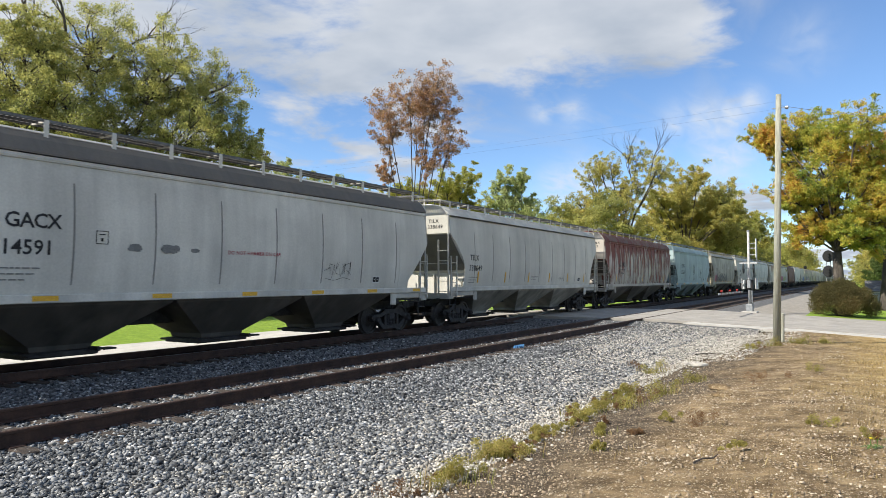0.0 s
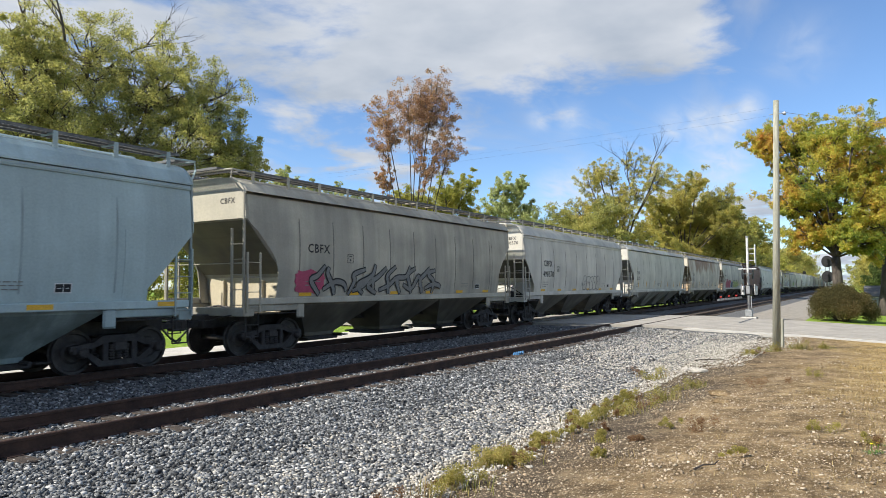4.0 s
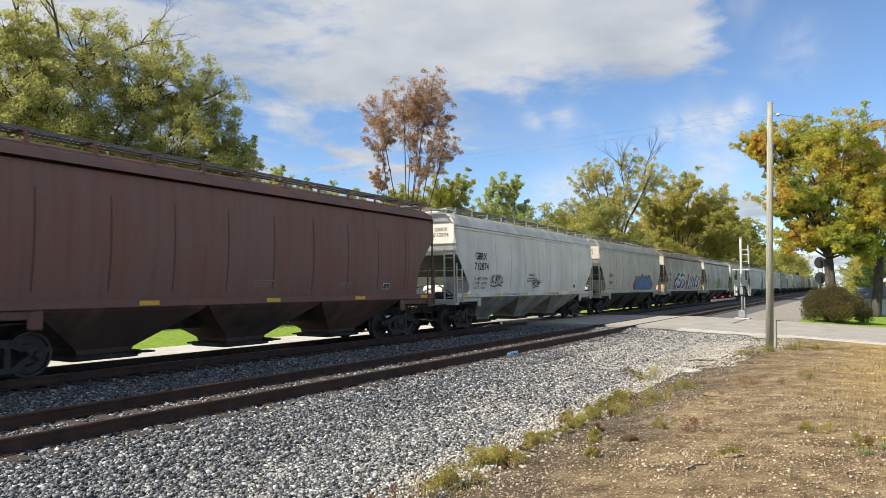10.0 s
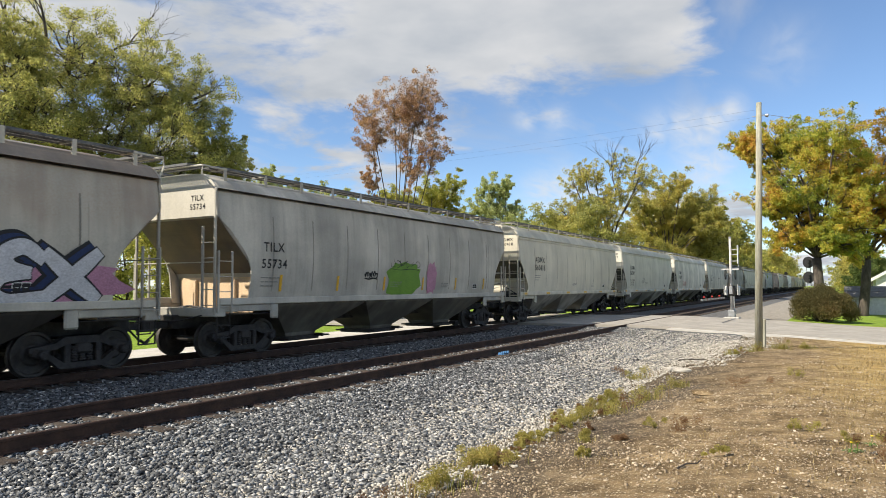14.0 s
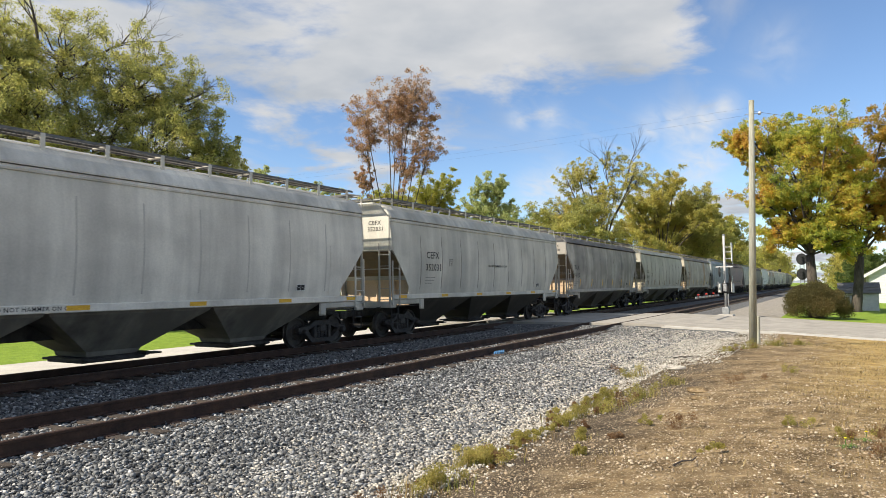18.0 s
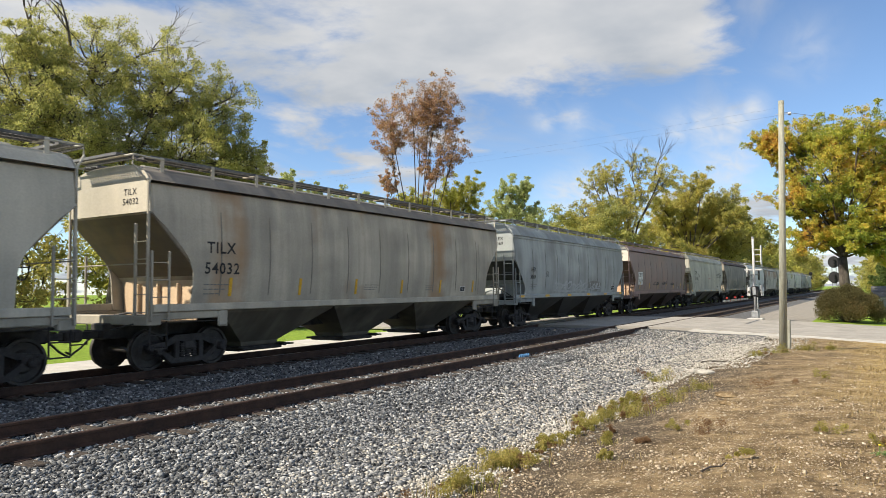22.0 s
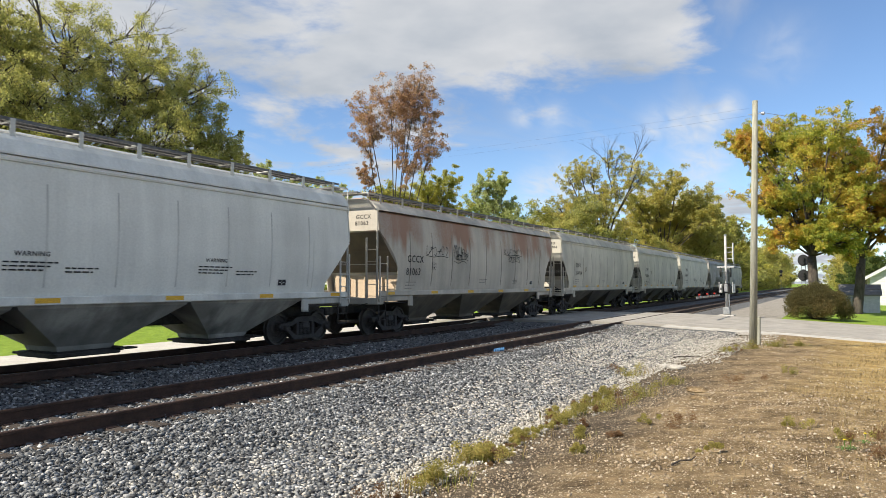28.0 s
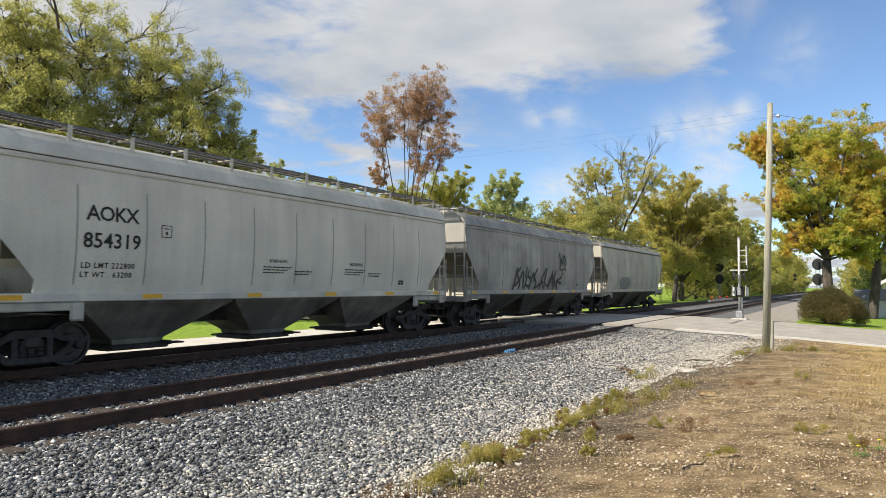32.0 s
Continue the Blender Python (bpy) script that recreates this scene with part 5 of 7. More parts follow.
WHEELS, WHEELED = [], []
GREY, LIGHT, PALE = (0.50, 0.50, 0.48), (0.56, 0.565, 0.55), (0.64, 0.65, 0.65)
CARS = [
    dict(mark="", paint=GREY, label="light grey covered hopper car at the head of these cars", straight=True),
    dict(mark="GACX", number="14591", paint=(0.59, 0.60, 0.59), roof=(0.15, 0.14, 0.13), grime=0.3, label="grey covered hopper car with a grimy roof edge", low=(0.07, 0.065, 0.06), strips=7, at=(2.42, 2.78, 0.45), words=(("DO NOT HAMMER ON CAR", 7.6, 2.42, 0.12, True),), art=(("blob", 4.9, 5.25, 2.40, 2.56, "grey", "", "", 0.007, 4), ("blob", 5.7, 6.2, 2.38, 2.58, "grey", "", "", 0.007, 5), ("blob", 6.5, 6.75, 2.42, 2.52, "grey", "", "", 0.007, 6), ("scrawl", 11.2, 12.4, 1.75, 2.4, "black", "", "", 0.014, 5)), straight=True, seams=8),
    dict(mark="TILX", number="338649", paint=LIGHT, grime=0.25, stripe="upright", label="clean light grey covered hopper car", at=(1.47, 2.57, 0.37), low=(0.22, 0.215, 0.20)),
    dict(mark="ADMX", number="49227", paint=(0.48, 0.46, 0.44), rust=1.0, roof=(0.20, 0.13, 0.11), grime=0.4, rust_top=0.06, rust_colour=(0.115, 0.032, 0.024), ribs=14, label="ribbed hopper car, white paint peeling to red rust", stripe="upright", strips=3, at=(2.65, 2.63, 0.41), low=(0.12, 0.11, 0.10), straight=True),
    dict(mark="FURX", number="855369", seam_tone=0.82, paint=(0.38, 0.49, 0.545), grime=0.25, label="pale blue covered hopper car", at=(2.29, 2.85, 0.50), low=(0.17, 0.22, 0.235), straight=True, seams=7, art=(("scrawl", 7.0, 7.8, 2.2, 3.2, "black", "", "", 0.028, 41), ("scrawl", 10.2, 10.9, 1.9, 2.9, "black", "", "", 0.028, 42))),
    dict(mark="CBFX", number="", paint=(0.44, 0.43, 0.385), grime=0.5, label="tan-grey hopper car with faded graffiti", at=(2.2, 2.78, 0.40), trim=(0.52, 0.48, 0.38), art=(("blocks", 2.6, 9.4, 1.55, 2.5, "grey", "black", "", 0.14, 7), ("blob", 1.7, 3.0, 1.6, 2.3, "crimson", "", "", 0.008, 3))),
    dict(mark="CBFX", number="490570", straight=True, paint=LIGHT, grime=0.3, label="light grey covered hopper car with outlined bubble letters", at=(2.13, 2.78, 0.47), seams=8, low=(0.10, 0.098, 0.09), art=(("bubbles", 7.8, 10.6, 1.52, 2.40, "", "grey", "", -0.045, 6),)),
    dict(mark="TILX", number="32123", paint=(0.63, 0.64, 0.63), grime=0.25, stripe="upright", strips=7, label="light grey covered hopper car with yellow upright strips", at=(1.75, 2.60, 0.34), low=(0.24, 0.235, 0.22), bays=4),
    dict(mark="TILX", number="54161", paint=(0.61, 0.585, 0.54), belt=0.72, rust=0.2, grime=0.4, rust_colour=(0.17, 0.075, 0.040), stripe="upright", label="grey hopper car with rust running from its roof", trim=(0.60, 0.47, 0.34), at=(1.53, 2.7, 0.40), art=(("scrawl", 5.0, 6.6, 1.80, 2.1, "black", "", "", 0.014, 8),)),
    dict(mark="TILX", number="55539", paint=(0.56, 0.56, 0.545), roof=(0.36, 0.34, 0.32), grime=0.42, stripe="upright", label="grey hopper car sprayed with red, blue and green graffiti", trim=(0.60, 0.47, 0.34), at=(1.5, 2.75, 0.40), low=(0.06, 0.058, 0.055), art=(
        ("blob", 1.9, 12.0, 1.40, 1.80, "sky", "", "", 0.006, 2), ("blob", 7.4, 8.4, 1.9, 2.45, "blue", "", "", 0.007, 33), ("blob", 9.6, 10.6, 1.9, 2.45, "blue", "", "", 0.007, 34), ("piece:EMS", 2.1, 5.2, 1.50, 2.34, "crimson", "black", "", 0.52, 11), ("blob", 5.45, 7.0, 1.50, 2.30, "sky", "", "", 0.008, 31), ("piece:W8D", 5.6, 6.9, 1.62, 2.2, "navy", "", "", 0.13, 12), ("piece:BREAM", 7.3, 11.1, 1.50, 2.36, "lime", "black", "", 0.36, 13))),
    dict(mark="", paint=(0.185, 0.100, 0.086), dust=(0.20, 0.155, 0.145), trim=(0.34, 0.16, 0.10), grime=0.45, label="dark brown covered hopper car", low=(0.085, 0.055, 0.05), strips=5),
    dict(mark="GBRX", number="712874", seam_tone=0.82, paint=PALE, grime=0.2, label="near-white covered hopper car with black scrawls", at=(1.50, 2.90, 0.38), low=(0.22, 0.22, 0.215), straight=True, load=("LD LMT 224100", "LT WT   61900", "CU FT    5400"), words=(("DO NOT HAMMER ON CAR", 4.4, 1.40, 0.10, False), ("DO NOT HAMMER ON CAR", 9.4, 1.40, 0.10, False), ("WARNING", 7.0, 2.28, 0.12, False)), art=(("scrawl", 2.9, 4.1, 1.76, 2.36, "black", "", "", 0.05, 14), ("scrawl", 7.4, 8.3, 1.72, 2.2, "black", "", "", 0.04, 15))),
    dict(mark="CEFX", number="11949", paint=(0.50, 0.495, 0.46), grime=0.2, label="cream-grey hopper car with blue graffiti", at=(1.56, 2.36, 0.40), low=(0.07, 0.065, 0.06), straight=True, words=(("CAUTION", 6.2, 1.40, 0.12, False),), art=(
        ("blob", 7.3, 8.5, 1.55, 2.15, "crimson", "", "", 0.007, 5), ("blob", 9.6, 10.6, 1.7, 2.3, "crimson", "", "", 0.007, 7), ("blob", 11.8, 12.9, 1.6, 2.2, "crimson", "", "", 0.007, 6), ("piece:HAKZ", 8.1, 12.3, 1.46, 2.40, "blue", "white", "navy", 0.50, 16))),
    dict(mark="AOKX", number="65680", cap=0.62, paint=(0.53, 0.515, 0.47), roof=(0.30, 0.255, 0.22), grime=0.4, stripe="upright", strips=2, label="cream-grey hopper car with large white script graffiti on pink", at=(1.33, 2.71, 0.45), rust=0.12, belt=0.4, rust_colour=(0.19, 0.115, 0.08), low=(0.05, 0.047, 0.045), trim=(0.60, 0.47, 0.34), art=(
        ("blob", 2.8, 8.2, 1.40, 2.05, "pink", "", "", 0.006, 3), ("blob", 8.0, 16.0, 1.42, 2.45, "pink", "", "", 0.006, 4), ("piece:ED", 3.8, 7.9, 1.42, 2.65, "white", "black", "navy", 0.34, 1), ("heart", 8.0, 8.7, 1.78, 2.40, "red", "", "", 0, 1), ("piece:AYLEX", 9.0, 15.0, 1.46, 2.60, "white", "black", "navy", 0.33, 2))),
    dict(mark="TILX", number="55734", paint=(0.53, 0.525, 0.50), grime=0.5, stripe="upright", label="grey hopper car with green and pink graffiti", trim=(0.60, 0.47, 0.34), at=(1.5, 2.75, 0.40), art=(("blob", 7.25, 9.5, 1.42, 2.7, "green", "", "", 0.007, 7), ("scrawl", 7.4, 9.3, 2.35, 2.75, "black", "", "", 0.02, 9), ("blob", 9.86, 10.6, 1.5, 2.7, "pink", "", "", 0.007, 8), ("scrawl", 6.0, 6.7, 2.03, 2.3, "black", "", "", 0.05, 17))),
    dict(mark="ADMX", number="560418", seam_tone=0.82, paint=(0.60, 0.59, 0.53), grime=0.2, label="near-white covered hopper car", at=(1.9, 3.0, 0.36), straight=True, low=(0.20, 0.20, 0.195)),
    dict(mark="ADMX", number="560477", seam_tone=0.82, paint=(0.60, 0.61, 0.59), grime=0.2, label="clean pale grey covered hopper car", at=(1.89, 3.0, 0.36), straight=True, low=(0.24, 0.24, 0.235), load=("LD LMT 223600", "LT WT   62400", "CU FT    5612"), words=(("DO NOT HAMMER ON CAR", 6.4, 1.40, 0.11, False), ("WARNING", 5.4, 2.3, 0.12, False))),
    dict(mark="GBRX", number="712997", seam_tone=0.82, paint=(0.68, 0.68, 0.67), grime=0.4, label="sooty grey hopper car with a red scrawl", at=(1.57, 2.90, 0.39), straight=True, words=(("DO NOT HAMMER ON CAR", 5.0, 1.40, 0.11, False),), art=(("scrawl", 3.4, 5.0, 1.8, 2.3, "red", "", "", 0.05, 18),)),
    dict(mark="CEFX", number="352031", paint=(0.57, 0.575, 0.56), grime=0.4, label="grey covered hopper car with grooved roof edge", trim=(0.60, 0.47, 0.34), at=(2.26, 2.85, 0.41), low=(0.045, 0.043, 0.04), straight=True, words=(("DO NOT HAMMER ON CAR", 7.6, 2.62, 0.13, False),)),
    dict(mark="TILX", number="54110", paint=(0.43, 0.42, 0.41), roof=(0.20, 0.19, 0.185), grime=0.85, stripe="upright", label="dark grey streaked hopper car", trim=(0.60, 0.47, 0.34), at=(1.1, 2.7, 0.42)),
    dict(mark="TILX", number="540292", paint=(0.49, 0.49, 0.455), stripe="upright", strips=7, grime=0.3, label="cream-grey hopper car with dark upright strips", at=(1.5, 2.69, 0.40), trim=(0.58, 0.54, 0.44), seams=10),
    dict(mark="TILX", number="54032", paint=(0.48, 0.46, 0.41), columns=0.8, grime=0.55, roof=(0.26, 0.24, 0.22), stripe="upright", label="grey hopper car with orange rust stains", trim=(0.60, 0.47, 0.34), at=(1.45, 2.71, 0.44)),
    dict(mark="AEX", number="8069", paint=(0.35, 0.395, 0.43), grime=0.5, box_size=1.0, box_at=2.1, label="blue-grey hopper car with scraped pale patches", at=(1.63, 2.59, 0.31), low=(0.035, 0.036, 0.038), straight=True, art=(("scrawl", 4.4, 9.2, 1.6, 2.2, "pale", "", "", 0.10, 61), ("blob", 9.4, 11.6, 1.62, 2.2, "grey", "", "", 0.005, 12), ("scrawl", 9.6, 11.4, 1.7, 2.1, "pale", "", "", 0.08, 62))),
    dict(mark="CEFX", number="10331", panel=(1.75, 1.98, 1.10, 0.86), end_colour=(0.62, 0.62, 0.59), cap=0.80, shift=0.0, print=(), dust=(0.24, 0.225, 0.22), paint=(0.32, 0.232, 0.226), trim=(0.58, 0.42, 0.31), grime=0.6, stripe="upright", label="faded maroon hopper car with its number on a white panel", at=(1.84, 2.54, 0.36), art=(("scrawl", 5.6, 7.2, 1.95, 2.2, "black", "", "", 0.05, 71), ("scrawl", 8.0, 9.6, 2.0, 2.25, "black", "", "", 0.05, 72), ("scrawl", 10.8, 11.8, 1.95, 2.15, "black", "", "", 0.05, 73))),
    dict(mark="CEFX", number="71106", paint=(0.51, 0.51, 0.475), grime=0.35, label="grey hopper car with dark scrawl and patched paint", at=(1.86, 2.95, 0.46), trim=(0.60, 0.47, 0.34), straight=True, words=(("DO NOT HAMMER ON CAR", 7.4, 2.55, 0.13, True),), art=(("scrawl", 12.2, 14.6, 2.7, 3.3, "black", "", "", 0.045, 19),)),
    dict(mark="", paint=(0.31, 0.29, 0.27), roof=(0.11, 0.065, 0.055), grime=0.75, rust=0.25, label="dark stained hopper car with scrawls", trim=(0.52, 0.47, 0.40), art=(("blocks", 5.2, 9.4, 1.6, 2.5, "grey", "black", "", 0.10, 20),)),
    dict(mark="WFRX", number="454143", seam_tone=0.82, paint=(0.68, 0.71, 0.73), grime=0.18, label="bright white covered hopper car", at=(1.72, 2.93, 0.44), straight=True, low=(0.26, 0.265, 0.265), words=(("WARNING", 5.9, 2.3, 0.12, False), ("WARNING", 10.4, 2.3, 0.12, False)), art=(("scrawl", 4.4, 5.6, 1.75, 2.1, "black", "", "", 0.05, 21),)),
    dict(mark="GCCX", number="81063", paint=(0.52, 0.50, 0.47), belt=0.72, grime=0.35, rust_colour=(0.20, 0.085, 0.045), label="pale hopper car rusting along the roof, with scribbles", at=(1.67, 2.54, 0.41), trim=(0.58, 0.48, 0.38), low=(0.13, 0.12, 0.105), art=(("scrawl", 2.9, 4.6, 2.75, 3.25, "black", "", "", 0.026, 22), ("scrawl", 5.1, 6.2, 2.55, 3.35, "black", "", "", 0.026, 24), ("scrawl", 5.2, 6.3, 2.70, 3.10, "black", "", "", 0.026, 25), ("scrawl", 9.9, 12.0, 3.05, 3.45, "black", "", "", 0.026, 23), ("scrawl", 10.4, 11.7, 2.75, 3.15, "black", "", "", 0.026, 26))),
    dict(mark="CBFX", number="354704", cap=0.66, paint=(0.54, 0.535, 0.50), grime=0.3, label="cream-grey hopper car with bold panel seams", at=(2.15, 2.73, 0.42), seams=8, low=(0.08, 0.078, 0.072), straight=True),
    dict(mark="CBFX", number="354668", cap=0.66, paint=(0.55, 0.545, 0.515), grime=0.25, label="cream-grey hopper car with yellow sill strips", at=(2.0, 2.77, 0.44), seams=8, low=(0.09, 0.088, 0.08), straight=True, load=("LD LMT 222100", "LT WT   63100")),
    dict(mark="AOKX", number="854319", seam_tone=0.82, paint=(0.57, 0.575, 0.55), grime=0.2, label="clean light grey covered hopper car", at=(2.08, 3.01, 0.50), straight=True, low=(0.15, 0.148, 0.14), load=("LD LMT 222800", "LT WT   63200"), words=(("WARNING", 7.2, 2.3, 0.12, False), ("WARNING", 10.6, 2.3, 0.12, False))),
    dict(mark="", paint=(0.37, 0.375, 0.38), grime=0.6, label="dark grey hopper car with black scrawls", trim=(0.58, 0.56, 0.50), straight=True, art=(("blocks", 4.4, 10.6, 1.5, 2.6, "black", "grey", "", 0.12, 24), ("scrawl", 10.2, 11.2, 2.5, 3.5, "black", "grey", "", 0.08, 25))),
    dict(mark="", paint=(0.47, 0.465, 0.435), grime=0.3, label="tan-grey hopper car at the end of the train", trim=(0.62, 0.61, 0.57), art=(("blob", 3.6, 6.4, 1.5, 2.4, "grey", "", "", 0.006, 9),)),
]
# where each car's first corner stands at the start, and the end of the last
CORNERS = [-14.1, 4.1, 22.5, 41.1, 59.6, 76.6, 93.6, 110.6, 129.6, 147.9, 166.2, 184.3, 202.3, 219.3, 237.5, 256.0, 274.2, 292.2, 310.3, 328.5, 346.2, 364.9, 383.2, 400.8, 419.0, 436.8, 454.6, 472.4, 490.4, 507.9, 525.0, 543.2, 561.0, 578.6]
GAP = 1.7
SPEED, GAIN = 16.03, 0.0057


# ---- trees and bushes ----
def leaf_mat(name, stops, drift=0.45):
    return pieces(name, stops, 0.7, 0.0, 3.0, "island", 0.25, 0.58, drift)


LEAF_GREEN = leaf_mat("olive_leaves", [(0, (0.15, 0.165, 0.06)), (0.4, (0.37, 0.375, 0.12)), (0.8, (0.6, 0.56, 0.175)), (1, (0.75, 0.63, 0.22))])
LEAF_RED = leaf_mat("russet_leaves", [(0, (0.2, 0.125, 0.08)), (0.5, (0.46, 0.28, 0.16)), (0.8, (0.6, 0.39, 0.21)), (1, (0.42, 0.38, 0.17))])
LEAF_YELLOW = leaf_mat("yellow_green_leaves", [(0, (0.2, 0.22, 0.06)), (0.5, (0.46, 0.45, 0.105)), (1, (0.7, 0.61, 0.145))])
LEAF_MAPLE = leaf_mat("turning_maple_leaves", [(0, (0.14, 0.21, 0.045)), (0.33, (0.34, 0.41, 0.075)), (0.6, (0.66, 0.57, 0.095)), (0.82, (0.72, 0.45, 0.10)), (1, (0.64, 0.30, 0.09))], 0.62)
LEAF_ORANGE = leaf_mat("orange_maple_leaves", [(0.0, (0.22, 0.20, 0.045)), (0.5, (0.52, 0.36, 0.065)), (0.85, (0.62, 0.31, 0.060)), (1.0, (0.55, 0.20, 0.05))])
LEAF_PALE = leaf_mat("pale_green_leaves", [(0, (0.24, 0.28, 0.12)), (0.5, (0.48, 0.52, 0.215)), (1, (0.68, 0.68, 0.31))])
LEAF_GOLD = leaf_mat("golden_green_leaves", [(0, (0.2, 0.22, 0.065)), (0.4, (0.46, 0.44, 0.125)), (0.8, (0.66, 0.54, 0.15)), (1, (0.78, 0.57, 0.16))])
LEAF_WOOD = leaf_mat("autumn_wood_leaves", [(0, (0.22, 0.22, 0.075)), (0.4, (0.47, 0.44, 0.13)), (0.8, (0.68, 0.58, 0.165)), (1, (0.8, 0.64, 0.2))])
LEAF_DEEP = leaf_mat("deep_green_leaves", [(0.0, (0.05, 0.08, 0.025)), (0.5, (0.13, 0.18, 0.05)), (1.0, (0.26, 0.30, 0.09))])
LEAF_BUSH = leaf_mat("dark_bush_leaves", [(0.0, (0.061, 0.061, 0.024)), (0.6, (0.162, 0.142, 0.054)), (1.0, (0.324, 0.223, 0.088))])


def leaves(centres, radii, count, size, rng, flat=0.75):
    """Leaf blades scattered round clump centres."""
    c = np.array(centres)
    pick = rng.integers(0, len(c), count)
    d = rng.normal(0, 1, (count, 3))
    d /= np.linalg.norm(d, axis=1)[:, None]
    d *= (rng.uniform(0, 1, count) ** 0.45 * np.array(radii)[pick])[:, None]
    d[:, 2] *= flat
    p = c[pick] + d
    u = rng.normal(0, 1, (count, 3))
    u /= np.linalg.norm(u, axis=1)[:, None]
    w = np.cross(u, rng.normal(0, 1, (count, 3)))
    w /= np.linalg.norm(w, axis=1)[:, None]
    s = rng.uniform(size * 0.6, size * 1.3, count)[:, None]
    v = np.stack([p - u * s, p + w * s * 0.85, p + u * s], 1).reshape(-1, 3)
    f = np.arange(count * 3).reshape(-1, 3)
    return v, f


def tree(name, label, at, height, radius, base, count, leaf, mat, seed, trunks=1, thick=0.28, bare=0, clump=1.0, limbs=16, spread=0.0, category="tree", group=""):
    rng, rnd = np.random.default_rng(seed), random.Random(seed)
    wood, tips, rads = Shape(), [], []
    for k in range(trunks):
        a = 6.283 * k / trunks + rnd.uniform(-0.4, 0.4)
        lean = (0.10 if trunks > 1 else 0.03) + spread
        top = Vector((math.cos(a) * height * lean, math.sin(a) * height * lean, height * rnd.uniform(0.82, 0.93)))
        pts = []
        for i in range(9):
            q = i / 8
            pts.append(Vector((top.x * q ** 1.3, top.y * q ** 1.3, -0.4 + (top.z + 0.4) * q)) + Vector((rnd.uniform(-1, 1), rnd.uniform(-1, 1), 0)) * 0.02 * height * (0.2 if i < 2 else 1) * min(1, q * 2))
        wood.tube(pts, thick / trunks ** 0.4, 8, 0.03)
        n = max(4, limbs // trunks)
        for i in range(n):
            q = base / height + (0.97 - base / height) * (i + rnd.random() * 0.8) / n
            j = min(7, int(q * 8))
            p = pts[j].lerp(pts[j + 1], q * 8 - j)
            g = (q - base / height) / (1 - base / height)
            reach = radius * (0.35 + 0.75 * math.sin(3.1416 * min(1.0, 0.30 + g * 0.67))) * rnd.uniform(0.7, 1.15) / (1.0 if trunks == 1 else 1.25)
            b = 2.4 * i + rnd.uniform(-0.5, 0.5) + k
            d = Vector((math.cos(b), math.sin(b), rnd.uniform(0.15, 0.75))).normalized()
            limb, cur = [p], p
            for m in range(4):
                d = (d + Vector((rnd.uniform(-1, 1), rnd.uniform(-1, 1), rnd.uniform(-0.25, 0.5))) * 0.28).normalized()
                cur = cur + d * reach / 4
                limb.append(cur)
            r0 = thick * 0.34 * (1 - 0.6 * g) / trunks ** 0.3
            wood.tube(limb, r0, 5, 0.012)
            for m in range(2, 5):
                tips.append(tuple(limb[m]))
                rads.append(clump * rnd.uniform(0.5, 1.0) * radius * 0.26)
                for w in range(2):
                    e = (d + Vector((rnd.uniform(-1, 1), rnd.uniform(-1, 1), rnd.uniform(-0.4, 0.8))) * 0.9).normalized()
                    q1 = limb[m] + e * reach * 0.22
                    q2 = q1 + (e + Vector((rnd.uniform(-0.5, 0.5), rnd.uniform(-0.5, 0.5), 0.1))).normalized() * reach * 0.18
                    wood.tube([limb[m], q1, q2], r0 * 0.4, 4, 0.006)
                    tips.append(tuple(q2))
                    rads.append(clump * rnd.uniform(0.35, 0.9) * radius * 0.22)
        for i in range(bare):
            b = rnd.uniform(0, 6.283)
            cur = pts[6]
            d = Vector((math.cos(b) * 0.6, math.sin(b) * 0.6, 0.9)).normalized()
            limb = [cur]
            for m in range(5):
                d = (d + Vector((rnd.uniform(-1, 1), rnd.uniform(-1, 1), rnd.uniform(-0.2, 0.3))) * 0.3).normalized()
                cur = cur + d * height * 0.15
                limb.append(cur)
                if m:
                    e = (d + Vector((rnd.uniform(-1, 1), rnd.uniform(-1, 1), rnd.uniform(-0.2, 0.6)))).normalized()
                    wood.tube([cur, cur + e * 1.0, cur + e * 1.9 + Vector((0, 0, 0.4))], 0.05, 4, 0.012)
            wood.tube(limb, 0.12, 5, 0.02)
    v, f = leaves(tips, rads, count, leaf, rng)
    t = thing(name, label, category, at, group)
    part("trunk", wood, BARK, t, smooth=True)
    part("crown", tri_mesh("crown", v, f, mat), mat, t)
    return t


def bush(name, label, at, rx, ry, h, count, leaf, mat, seed):
    rng, rnd = np.random.default_rng(seed), random.Random(seed)
    tips, rads, wood = [], [], Shape()
    for i in range(70):
        a, e = rnd.uniform(0, 6.283), math.asin(rnd.uniform(0.02, 1))
        p = (math.cos(a) * math.cos(e) * rx * 0.86, math.sin(a) * math.cos(e) * ry * 0.86, h * 0.15 + math.sin(e) * h * 0.78)
        tips.append(p)
        rads.append(rnd.uniform(0.16, 0.30) * h)
        wood.tube([(p[0] * 0.1, p[1] * 0.1, -0.1), (p[0] * 0.5, p[1] * 0.5, p[2] * 0.65), (p[0] * 1.05, p[1] * 1.05, p[2] * 1.05)], 0.03, 4, 0.006)
    v, f = leaves(tips, rads, count, leaf, rng, 0.9)
    v[:, 2] = np.maximum(v[:, 2], 0.0)
    t = thing(name, label, "bush", at)
    tagged(part("twigs", wood, BARK, t), kind="stuff")
    part("foliage", tri_mesh("foliage", v, f, mat), mat, t)
    return t


